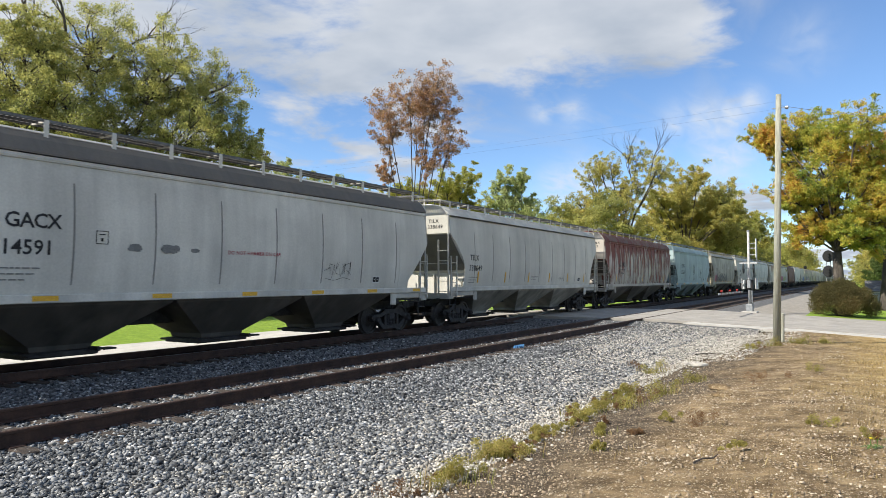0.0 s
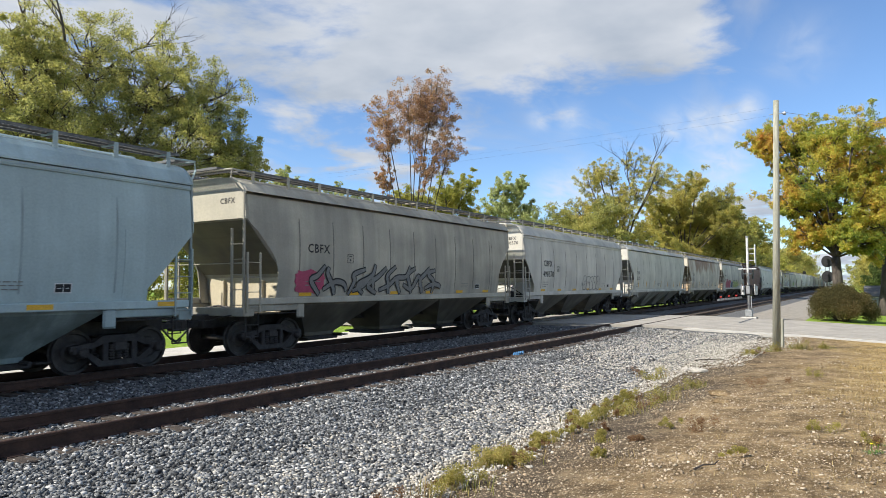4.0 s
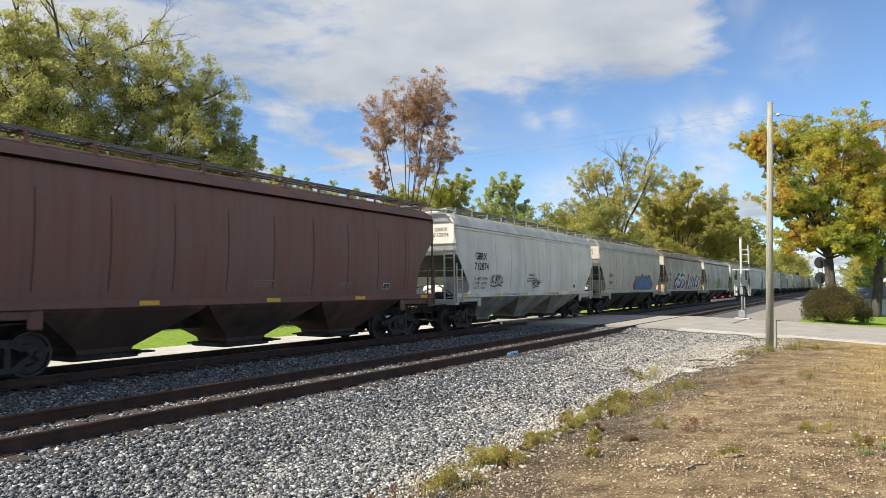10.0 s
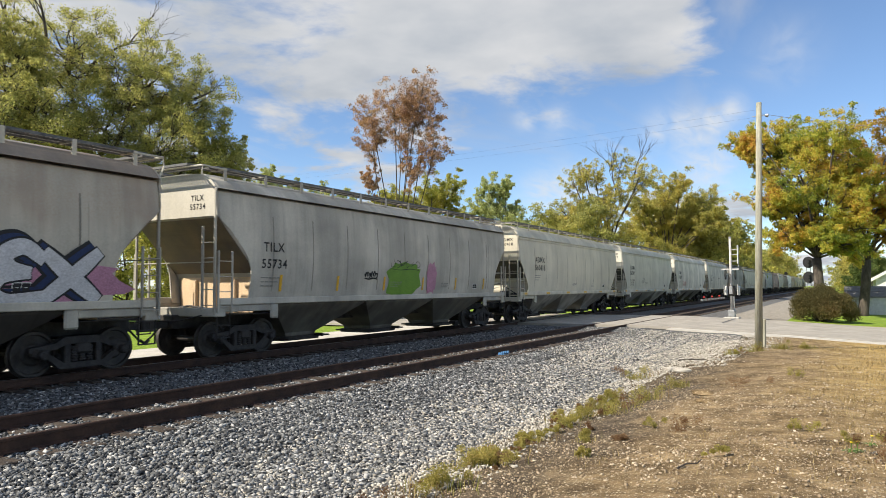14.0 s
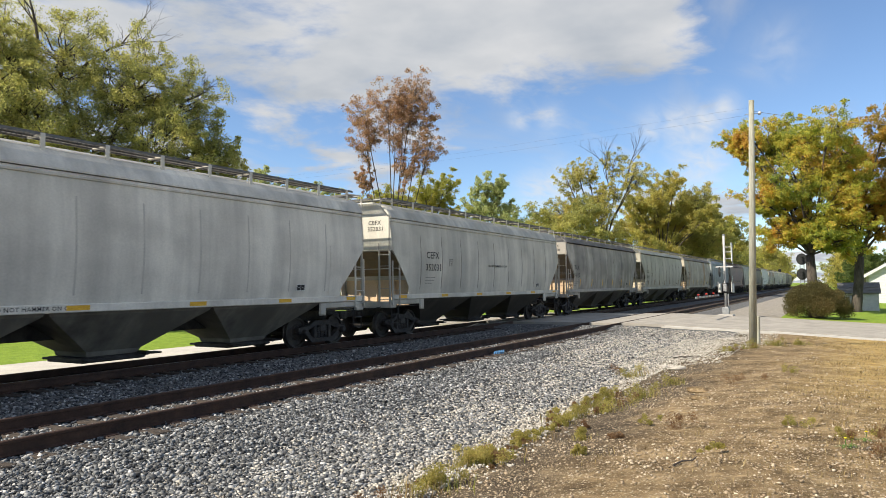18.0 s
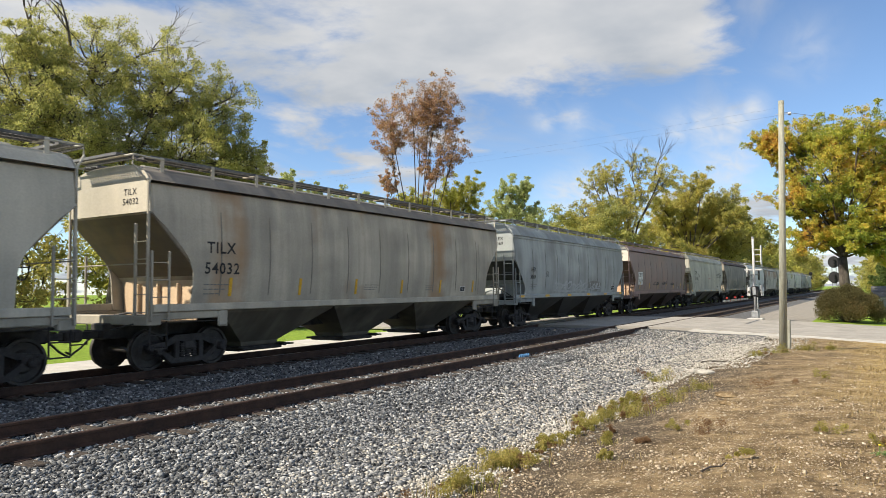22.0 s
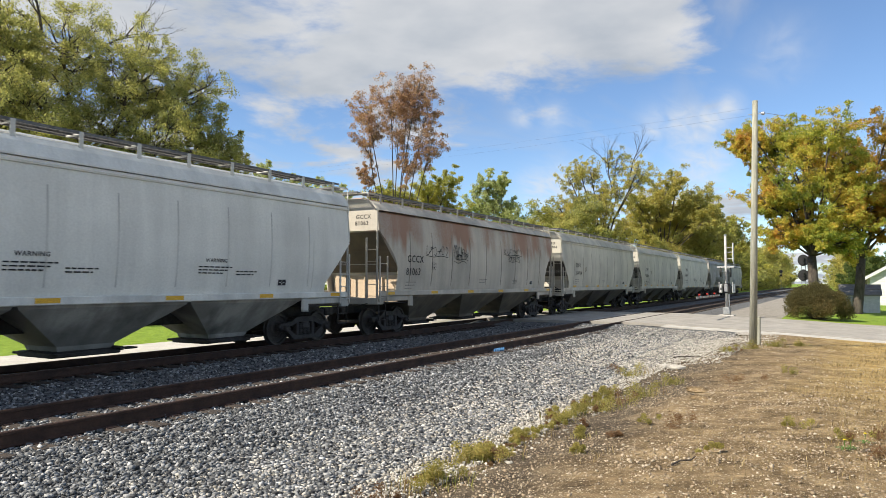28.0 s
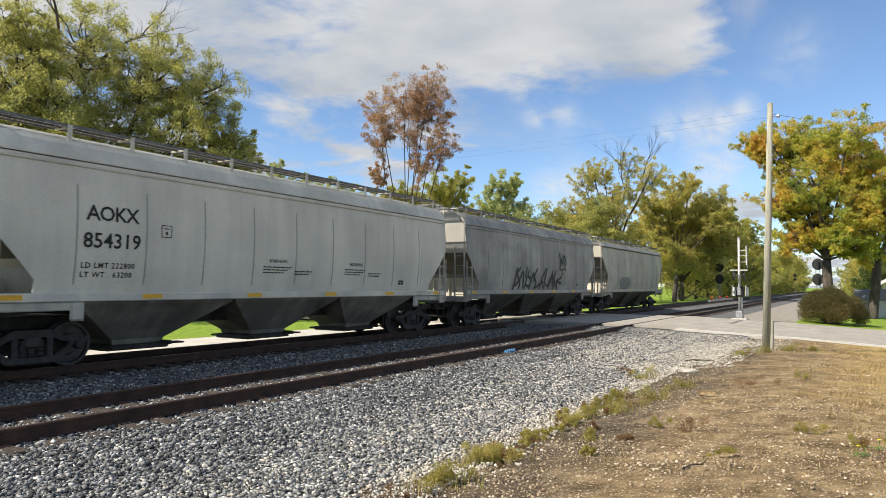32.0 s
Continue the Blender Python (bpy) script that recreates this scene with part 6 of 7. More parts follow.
def fork(wood, rnd, p, d, length, r, depth):
    """A bare limb that bends and splits into finer ones."""
    pts = [p]
    for m in range(4):
        d = (d + Vector((rnd.uniform(-1, 1), rnd.uniform(-1, 1), rnd.uniform(-0.5, 0.6))) * 0.20).normalized()
        p = p + d * length / 4
        pts.append(p)
    wood.tube(pts, r, 5 if depth else 4, r * 0.45)
    if depth:
        for q in (pts[2], pts[3], pts[4], pts[4]):
            e = (d + Vector((rnd.uniform(-1, 1), rnd.uniform(-1, 1), rnd.uniform(-0.5, 0.8))) * 0.75).normalized()
            fork(wood, rnd, q, e, length * rnd.uniform(0.45, 0.75), r * 0.45, depth - 1)


def broken(lobes, seed, parts=3, keep=0.62):
    """Each mass of foliage as several smaller ones, set unevenly round its middle."""
    rnd, out = random.Random(seed), []
    for x, y, z, r in lobes:
        turn = rnd.uniform(0, 6.283)
        for k in range(parts):
            a, up = turn + 6.283 * k / parts, rnd.uniform(-0.45, 0.62)
            d = r * rnd.uniform(0.40, 0.62)
            out.append((x + d * math.cos(a), y + d * math.sin(a), z + r * up, r * keep * rnd.uniform(0.8, 1.15)))
    return out


def lobed_tree(name, label, at, lobes, count, leaf, mat, seed, thick=0.4, split=0.25, stems=0, thin=0.16, dead=(), category="tree", group="", branches=16, fill=1.0):
    """A tree whose limbs reach into rounded masses of foliage; lobes: x, y, z, radius."""
    rng, rnd = np.random.default_rng(seed), random.Random(seed)
    wood, tips, rads = Shape(), [], []
    jit = lambda k: Vector((rnd.uniform(-1, 1), rnd.uniform(-1, 1), rnd.uniform(-0.7, 0.7))) * k
    low = min(z - r for x, y, z, r in lobes)
    top = max(z for x, y, z, r in lobes)
    foot = Vector((0, 0, -0.3))
    mid = sum((Vector((x, y, 0)) for x, y, z, r in lobes), Vector()) / len(lobes)
    crotch = Vector((mid.x * 0.25, mid.y * 0.25, max(1.6, low * 0.75, top * split)))
    if not stems:
        wood.tube([foot, Vector((0, 0, crotch.z * 0.1)), crotch * 0.55 + jit(0.08), crotch], thick, 10, thick * 0.72)
    for k, (x, y, z, r) in enumerate(lobes):
        c = Vector((x, y, z))
        if stems:
            a = 6.283 * (k % stems) / stems
            start = Vector((math.cos(a) * 0.3, math.sin(a) * 0.3, -0.3))
        else:
            start = crotch
        bend = start.lerp(c, 0.45) + Vector((-(c.x - start.x) * 0.12, -(c.y - start.y) * 0.12, (c.z - start.z) * 0.04)) + jit(0.25 * min(1, r / 2))
        limb = [start, start.lerp(bend, 0.5) + jit(0.08), bend, bend.lerp(c, 0.55) + jit(0.14 * r), c]
        r0 = thick * (0.36 if stems else 0.30) * min(1.3, 0.5 + r / 4)
        wood.tube(limb, r0, 7, r0 * 0.38)
        n = max(7, int(branches * min(1.4, 0.5 + r / 4)))
        for i in range(n):
            h = 1 - 2 * (i + 0.5) / n
            b = 2.4 * i + rnd.uniform(-0.4, 0.4)
            w = math.sqrt(1 - h * h)
            e = Vector((math.cos(b) * w, math.sin(b) * w, h * 0.92 + 0.08))
            src = limb[3].lerp(c, rnd.random())
            end = c + e * r * rnd.uniform(0.60, 0.98)
            pts = [src]
            for m in range(1, 5):
                pts.append(src.lerp(end, m / 4) + jit(0.10 * r) - Vector((0, 0, 0.05 * r * math.sin(m * 0.785))))
            wood.tube(pts, r0 * 0.30, 4, 0.010)
            for m in (1, 2, 3, 4):
                for w2 in range(3):
                    e2 = (e + jit(1.0)).normalized()
                    q1 = pts[m] + e2 * r * rnd.uniform(0.12, 0.24)
                    q2 = q1 + (e2 + jit(0.6)).normalized() * r * rnd.uniform(0.08, 0.2)
                    wood.tube([pts[m], q1, q2], r0 * 0.11, 3, 0.005)
                    if m > 1 or rnd.random() < 0.5 * fill:
                        tips.append(tuple(q1.lerp(q2, 0.6)))
                        rads.append(r * thin * rnd.uniform(0.5, 1.25))
    for x, y, z, dx, dy, dz, ln in dead:
        fork(wood, rnd, Vector((x, y, z)), Vector((dx, dy, dz)).normalized(), ln, 0.11, 3)
    v, f = leaves(tips, rads, count, leaf, rng, 0.8)
    t = thing(name, label, category, at, group)
    part("trunk", wood, BARK, t, smooth=True)
    part("crown", tri_mesh("crown", v, f, mat), mat, t)
    return t


lobed_tree("tree", "large olive-green tree with bare dead branches on top", pose(-40, 25.8, -0.5), [(-1.0, -5.7, 14.0, 3.3), (-2.3, -0.3, 17.6, 3.2), (2.0, 1.9, 15.9, 3.0), (3.0, 5.1, 14.6, 2.6), (0.0, -3.3, 12.0, 3.4), (-0.8, 1.5, 12.6, 3.3), (3.7, 2.7, 11.3, 3.1), (4.1, 6.6, 11.4, 2.1), (-1.5, -4.2, 16.6, 2.0), (4.2, 7.4, 9.4, 1.8), (1.0, -6.0, 10.0, 3.2), (1.5, 0.0, 8.5, 3.4), (3.0, 5.5, 8.0, 2.8)],
           260000, 0.076, LEAF_GREEN, 3, thick=0.55, thin=0.18, dead=((-1.5, 0.8, 16.6, 0.3, 0.9, 0.9, 3.6), (-2.0, -3.6, 16.4, 0.0, -0.35, 1.0, 3.2), (-2.0, -1.8, 17.2, 0.1, 0.1, 1.0, 3.0), (3.4, 4.6, 14.6, 0.3, 0.8, 0.5, 1.6)), branches=18)
tree("tree", "olive-green tree beside the road behind the train", pose(-53, 19.0, -0.5), 17.0, 8.0, 3.0, 60000, 0.12, LEAF_GREEN, 8, thick=0.42, limbs=24)
lobed_tree("tree", "slender tree with thin russet leaves and bare lower stems", pose(-27.5, 41.0, -0.5), [(-1.9, -0.5, 15.1, 1.5), (-0.1, -0.0, 16.1, 1.4), (2.0, 0.5, 16.5, 1.4), (-1.7, -0.5, 13.3, 1.2), (0.5, 0.1, 13.9, 1.4), (2.6, 0.7, 14.7, 1.2), (2.9, 0.8, 12.3, 1.2), (1.4, 0.4, 11.2, 1.0), (-1.9, -0.5, 10.5, 0.7), (1.1, 0.3, 15.4, 1.2)],
           46000, 0.062, LEAF_RED, 12, thick=0.19, stems=5, thin=0.24, branches=15)
lobed_tree("tree", "yellow-green tree in the row behind the line", pose(-36, 62, -0.5), broken([(-0.8, -1.7, 11.6, 2.5), (0.1, 1.1, 12.6, 2.3), (-3.5, -3.0, 10.4, 2.2), (-5.8, -3.2, 10.3, 2.2), (2.2, 0.7, 9.8, 2.2), (0, 0, 8.0, 3.5), (-4.0, -2.5, 7.5, 3.0)], 4, 3, 0.62), 60000, 0.11, LEAF_YELLOW, 21, thick=0.32, thin=0.26, branches=9, group="trees behind the line")
lobed_tree("tree", "pale green tree with loose foliage behind the line", pose(-33, 72, -0.5), broken([(-0.5, -1.1, 13.2, 2.0), (0.0, 0.8, 11.0, 2.1), (-1.9, -1.8, 11.2, 2.3), (0, 0, 8.0, 3.0)], 5, 3, 0.62), 34000, 0.12, LEAF_PALE, 22, thick=0.28, thin=0.26, branches=9, group="trees behind the line")
lobed_tree("tree", "low olive-green tree in the row behind the line", pose(-41, 43, -0.5), [(-1.0, 0.2, 11.3, 1.2), (-0.2, 2.5, 10.8, 1.0), (2.1, 3.3, 10.0, 1.3), (3.0, 5.2, 9.6, 1.4), (0, 1, 7.5, 3.0), (1, 4, 6.5, 3.0)], 34000, 0.105, LEAF_PALE, 24, thick=0.26, thin=0.2, group="trees behind the line")
tree("tree", "yellow-green tree in the row behind the line", pose(-31, 86, -0.5), 12, 5.5, 2.0, 26000, 0.16, LEAF_GREEN, 25, thick=0.3, limbs=22, group="trees behind the line")
lobed_tree("tree", "thinly leaved yellowing tree at the edge of the wood", pose(-27, 92, -0.5), broken([(-2.7, -2.4, 16.5, 3.0), (3.6, 1.5, 17.2, 3.6), (0.7, -1.3, 15.0, 2.6), (-4.9, -1.1, 13.2, 3.0), (-0.1, -2.9, 11.0, 3.3), (-7.0, -2.2, 11.2, 2.3), (0, 0, 8, 3.5)], 1, 3, 0.62), 46000, 0.12, LEAF_WOOD, 31, thick=0.46, thin=0.22, branches=11, group="trees along the line", dead=((1.5, 0.0, 14.5, -0.5, 0, 1, 4.0), (3.5, 0.5, 17.0, 0.4, 0, 1, 3.0)))
lobed_tree("tree", "tall golden-green tree at the edge of the wood", pose(-22, 104, -0.5), broken([(0.9, 0.3, 15.3, 3.8), (3.7, 4.0, 13.4, 3.7), (-2.4, -1.3, 13.8, 3.7), (0.5, 3.3, 11.2, 4.1), (6.0, 2.5, 10.3, 3.0), (0, 0, 6.5, 4.2)], 2, 3, 0.62), 80000, 0.14, LEAF_GOLD, 32, thick=0.4, thin=0.22, branches=9, group="trees along the line")
lobed_tree("tree", "dense green tree low to the ground by the line", pose(-22.5, 112, -0.5), broken([(-5.2, -3.4, 9.8, 4.4), (-2.1, 1.6, 9.5, 3.9), (6.1, 0.2, 9.4, 3.3), (2.6, 3.0, 9.0, 3.9), (-4, -2, 5.0, 4.2), (1.5, 0, 5.0, 4.2)], 3, 3, 0.62), 70000, 0.14, LEAF_WOOD, 33, thick=0.35, thin=0.22, branches=9, group="trees along the line")
lobed_tree("tree", "golden-green tree leaning over the line", pose(-21.5, 140, -0.5), broken([(0.5, 0, 15.0, 3.3), (-2.5, 1, 13.0, 3.4), (2.6, 0.5, 12.0, 3.2), (-0.5, -1, 9.5, 3.8), (1.5, 1, 6.0, 3.6)], 8), 60000, 0.17, LEAF_GOLD, 37, thick=0.4, thin=0.24, branches=8, group="trees along the line")
lobed_tree("tree", "yellowing tree behind the others along the line", pose(-21.5, 163, -0.5), broken([(0.5, 0, 14.6, 3.4), (-2.5, 1, 12.6, 3.4), (2.4, 0.5, 11.5, 3.2), (-0.5, -1, 9.0, 3.8), (1.5, 1, 5.5, 3.6)], 9), 50000, 0.19, LEAF_WOOD, 38, thick=0.4, thin=0.24, branches=8, group="trees along the line")
rw = random.Random(5)
FAR_WOOD = [tree("tree", "yellowing tree in the wood along the line", pose(-25, 121, -2.0), 19, 7.5, 1.5, 15000, 0.27, LEAF_WOOD, 34, thick=0.4, limbs=30, group="trees along the line"),
            tree("tree", "green tree in the wood along the line", pose(-24, 131, -2.5), 18, 7.5, 1.0, 15000, 0.27, LEAF_YELLOW, 35, thick=0.4, limbs=30, group="trees along the line"),
            tree("tree", "brownish autumn tree in the wood along the line", pose(-23.5, 141, -2.0), 18, 7.0, 1.0, 15000, 0.27, LEAF_GREEN, 36, thick=0.4, limbs=30, group="trees along the line")]
for i in range(22):
    y = 150 + i * 12 + rw.uniform(-3, 3)
    copy_thing(FAR_WOOD[i % 3], pose(-24.5 + rw.uniform(-3, 2) - (0 if i % 2 else 4), y, -2.5 - rw.uniform(0, 3.0), 0, 0, rw.uniform(0, 360)))
for i in range(9):
    copy_thing(FAR_WOOD[2 if i % 2 else 0], pose(3.0 + rw.uniform(0, 9), 260 + i * 28 + rw.uniform(-6, 6), -4.0 - rw.uniform(0, 3), 0, 0, rw.uniform(0, 360)))
for i in range(14):
    copy_thing(FAR_WOOD[i % 3], pose(-72 + rw.uniform(-6, 6), -70 + i * 12 + rw.uniform(-3, 3), -6.0 - rw.uniform(0, 3), 0, 0, rw.uniform(0, 360)))
lobed_tree("maple_tree", "broad maple turning yellow and orange", pose(-1.15, 57.0, -0.5), broken([(-4.1, -0.7, 12.5, 1.8), (-1.8, 1.2, 13.1, 2.6), (1.1, -1.3, 12.4, 2.7), (-2.5, 0.8, 9.3, 2.4), (0.0, -1.2, 9.2, 2.8), (-1.5, 0.8, 6.6, 1.9), (1.2, -1.4, 6.6, 2.2), (-4.9, 0.1, 12.9, 1.1), (-2.8, -0.9, 7.6, 1.5), (2.7, 0.9, 9.7, 2.6), (-0.8, 0.6, 11.2, 2.3), (-2.0, -0.6, 5.7, 1.6), (1.9, -0.4, 5.4, 1.7), (0.2, -1.4, 5.2, 1.5)], 6, 3, 0.66),
           150000, 0.09, LEAF_MAPLE, 41, thick=0.42, thin=0.22, split=0.3, branches=11, category="maple tree")
lobed_tree("maple_tree", "orange-tinged maple beside the white shed", pose(1.45, 59.5, -0.6), broken([(-1.0, 1.5, 12.0, 2.4), (2.6, 0.0, 12.4, 2.8), (-0.2, -0.5, 9.0, 2.4), (3.6, 0.5, 9.0, 3.0), (1.8, 0.4, 7.0, 2.2)], 7, 3, 0.62), 56000, 0.105, LEAF_ORANGE, 42, thick=0.40, thin=0.26, branches=9, split=0.3, category="maple tree")
for x, y, h, r, seed in ((3.6, 104, 6.2, 3.2, 61), (8.8, 112, 7.0, 3.6, 62), (15.0, 103, 7.5, 3.8, 63)):
    tree("tree", "low dark green tree behind the white house and shed", pose(x, y, -0.8), h, r, 0.8, 14000, 0.14, LEAF_DEEP, seed, thick=0.2, limbs=20, group="trees behind the house")
bush("bush", "wide dark brown-green bush beside the road", pose(-0.95, 46.6, -0.42), 1.75, 1.8, 2.0, 60000, 0.042, LEAF_BUSH, 51)

# ---- poles, signals, shed ----
pole = thing("utility_pole", "weathered wooden utility pole on gravel", "utility pole", pose(-2.38, 25.0, -0.32, 0, 1.6, 0))
part("pole", Shape().tube([(0, 0, -0.3), (0, 0, 4.1), (0, 0, 8.2)], 0.128, 14, 0.085), POLE_WOOD, pole, smooth=True)
part("ground_wire_guard", Shape().bevel_box((0.17, 0.0, 0.5), (0.09, 0.16, 1.0), 0.02), POLE_WOOD, pole, "wooden wire guard at the foot")
part("bolt", Shape().lathe_x([(-0.2, 0.012), (0.26, 0.012)], 6, (0, 0, 7.75)), GALV, pole)
part("insulator", Shape().lathe_x([(0.2, 0.05), (0.28, 0.06), (0.3, 0.03)], 10, (0, 0, 7.75)), GALV, pole)


def wire(label, a, b, sag, r=0.012, mat=SIGNAL_BLACK):
    pts = [Vector(a).lerp(Vector(b), i / 14) - Vector((0, 0, sag * 4 * (i / 14) * (1 - i / 14))) for i in range(15)]
    return thing("overhead_wire", label, "cable", shape=Shape().tube(pts, r, 5), mat=mat)


wire("thin dark overhead wire crossing the line", (-2.2, 25.0, 7.4), (-50, 44, 11.2), 0.3, 0.0016)
wire("thin dark overhead wire crossing the line", (-2.2, 25.0, 7.65), (-50, 44, 11.5), 0.3, 0.0014)
wire("pale service cable from the pole to the houses", (-2.1, 25.0, 7.5), (9.0, 38.0, 8.6), 0.45, 0.008, GALV)


def crossing_signal():
    t = thing("crossing_gate", "white crossing mast with its gate arm lowered over the road", "crossing gate", pose(-5.75, 45.3, -0.28))
    part("base_plate", Shape().bevel_box((0, 0, 0.06), (0.9, 0.8, 0.16), 0.03), CONCRETE, t)
    part("junction_box", Shape().bevel_box((0, 0, 0.36), (0.42, 0.36, 0.44), 0.04), GALV, t)
    part("conduit", Shape().tube([(0.16, -0.1, 0.5), (0.16, -0.1, 1.4)], 0.035, 8), GALV, t)
    part("mast", Shape().tube([(0, 0, 0.2), (0, 0, 5.0)], 0.075, 12, 0.068), MAST, t, smooth=True)
    part("cap", Shape().tube([(0, 0, 4.95), (0, 0, 5.05)], 0.085, 10), GALV, t)
    mech = part("gate_machine", Shape().bevel_box((0.02, 0.1, 1.75), (0.42, 0.44, 0.62), 0.05), STEEL_DARK, t, "dark gate machine")
    part("machine_cover", Shape().bevel_box((0.0, -0.14, 1.78), (0.20, 0.06, 0.48), 0.02), GALV, mech)
    for x in (-0.34, 0.40):
        part("counterweight_arm", Shape().bevel_box((x, 0.1, 1.72), (0.06, 1.0, 0.14), 0.03), WHITE, t)
        part("counterweight", Shape().bevel_box((x, 0.42, 1.74), (0.10, 0.30, 0.56), 0.03), WHITE, t)
        part("support_plate", Shape().bevel_box((x * 1.02, -0.30, 1.80), (0.05, 0.22, 0.66), 0.02), MAST, t)
    arm = part("gate_arm", Shape().bevel_box((-0.35, -4.4, 1.32), (0.05, 8.2, 0.10), 0.01), GALV, t, "grey-white gate arm with hanging lights")
    for i in range(7):
        part("red_band", Shape().box((-0.35, -1.2 - i * 1.1, 1.32), (0.056, 0.22, 0.104)), RED, arm)
    for i in range(3):
        part("arm_lamp", Shape().lathe_x([(-0.40, 0.05), (-0.30, 0.05)], 10, (0, -2.4 - i * 2.6, 1.46)), RED_LAMP, arm)
    part("lamp_bar", Shape().tube([(-0.20, -0.55, 2.75), (0.20, 0.55, 2.75)], 0.035, 8), GALV, t)
    for x in (-0.75, 0.75):
        part("flasher", Shape().lathe_x([(-0.03, 0.30), (0.03, 0.30)], 16, (0, 0, 0)), SIGNAL_BLACK, t, "black round flasher hood", pose(x * 0.3, -0.1 + x * 0.6, 2.72))
    cb = part("crossbuck", Shape().bevel_box((0.42, -0.05, 3.95), (0.05, 0.10, 1.15), 0.01), WHITE, t, "white crossbuck blade seen nearly edge-on")
    part("blade", Shape().bevel_box((0.45, 0.08, 3.85), (0.05, 0.10, 1.30), 0.01), GALV, cb)
    for z in (3.55, 3.95, 4.25):
        part("bracket", Shape().tube([(0, 0, z), (0.46, 0.02, z)], 0.028, 6), MAST, t)
    part("cross_arm", Shape().bevel_box((-0.02, 0, 3.05), (1.0, 0.07, 0.09), 0.01), MAST, t)
    return t


RED = surface("red_reflective", (0.22, 0.025, 0.02), (0.32, 0.04, 0.03), 5, 0.5, 0, 0.05, 40)
RED_LAMP = surface("red_lamp_glass", (0.25, 0.02, 0.015), (0.4, 0.03, 0.02), 5, 0.25, 0, 0.02, 40)
MAST = surface("weathered_white_mast", (0.38, 0.37, 0.35), (0.60, 0.59, 0.57), 4, 0.7, 0, 0.15, 40)
crossing_signal()


def track_signal(x, y, heads, h, label):
    t = thing("track_signal", label, "railway signal", pose(x, y, -0.4), group="signals along the line")
    m = Shape()
    for dx in (-0.22, 0.22):
        m.tube([(dx, 0, 0), (dx, 0, h)], 0.05, 6)
    k = int(h / 0.5)
    for i in range(k):
        m.tube([(-0.22, 0, 0.4 + i * 0.5), (0.22, 0, 0.4 + i * 0.5)], 0.025, 5)
    part("ladder_mast", m, GALV, t)
    part("platform", Shape().bevel_box((0, 0, 0.3), (1.2, 0.9, 0.5), 0.04), CONCRETE, t)
    for i in range(heads):
        z = h - 0.2 - i * 1.85
        hd = Shape()
        hd.loft([[(0.62 * math.cos(a * 0.3927), -0.32, z + 0.72 * math.sin(a * 0.3927)) for a in range(16)], [(0.62 * math.cos(a * 0.3927), -0.26, z + 0.72 * math.sin(a * 0.3927)) for a in range(16)]])
        p = part("signal_head", hd, SIGNAL_BLACK, t)
        for dz in (-0.34, 0.0, 0.34):
            part("lens_hood", Shape().loft([[(0.13 * math.cos(a * 0.7854), yy, z + dz + 0.13 * math.sin(a * 0.7854)) for a in range(8)] for yy in (-0.62, -0.32)]), SIGNAL_BLACK, p)
    return t


track_signal(-16.95, 112, 3, 7.2, "tall black three-headed signal beside the far track")
track_signal(-3.25, 96, 2, 5.2, "black two-headed signal beside the near track")
track_signal(-18.0, 300, 2, 7.0, "distant pale signal mast beside the line")

shed = thing("shed", "small white shed with a dark shingle roof", "shed", pose(1.75, 64.5, -0.72))
part("wall", Shape().box((0, 0, 0.8), (2.6, 3.0, 1.6)), WHITE, shed)
roof = part("roof", Shape().prism([(-1.75, 1.52), (1.75, 1.52), (1.75, 1.60), (0, 2.40), (-1.75, 1.60)], -1.45, 1.45), SHINGLE, shed, "dark grey shingle roof")
for z, y in ((1.79, -1.34), (2.00, -0.88), (2.20, -0.44)):
    part("shingle_course", Shape().bevel_box((0, y, z), (2.9, 0.05, 0.03), 0.008), SHINGLE, roof)
part("door", Shape().bevel_box((-0.4, -1.52, 0.75), (0.9, 0.05, 1.4), 0.01), GALV, shed, "pale shed door")
house = thing("house", "white house gable behind the trees", "house", pose(7.4, 92, -0.8))
part("wall", Shape().prism([(-4, 0), (4, 0), (4, 3.2), (-4, 3.2)], -4, 4), SIDING, house, "white horizontal siding")
part("gable", Shape().loft([[(-4, y, 3.2), (4, y, 3.2), (0, y, 5.5)] for y in (-4, 4)]), SIDING, house)
rf = part("roof", Shape().loft([[(-4.5, y, 2.95), (0, y, 5.55), (4.5, y, 2.95), (4.5, y, 3.2), (0, y, 5.85), (-4.5, y, 3.2)] for y in (-4.4, 4.4)]), SHINGLE, house)
for sg in (-1, 1):
    part("barge_board", Shape().loft([[(sg * 4.52, y, 2.9), (sg * 0.01, y, 5.55), (sg * 0.01, y, 5.9), (sg * 4.52, y, 3.22)] for y in (-4.46, -4.40)]), WHITE, rf, "white painted gable trim")
for x in (-2.0, 1.8):
    w = part("window", Shape().bevel_box((x, -4.03, 1.75), (1.1, 0.08, 1.3), 0.02), WHITE, house)
    for dx in (-0.25, 0.25):
        part("pane", Shape().box((x + dx, -4.08, 1.75), (0.42, 0.02, 1.1)), PANE, w)


s = Shape().loft([[(-7.4, y, -0.36), (-2.5, y, -0.34), (-2.5, y, -0.7), (-7.4, y, -0.7)] for y in (ROAD_Y[1] + 0.05, 170)])
thing("gravel_path", "pale gravel path along the track beyond the road", "path", kind="structure", shape=s, mat=GRAVEL)

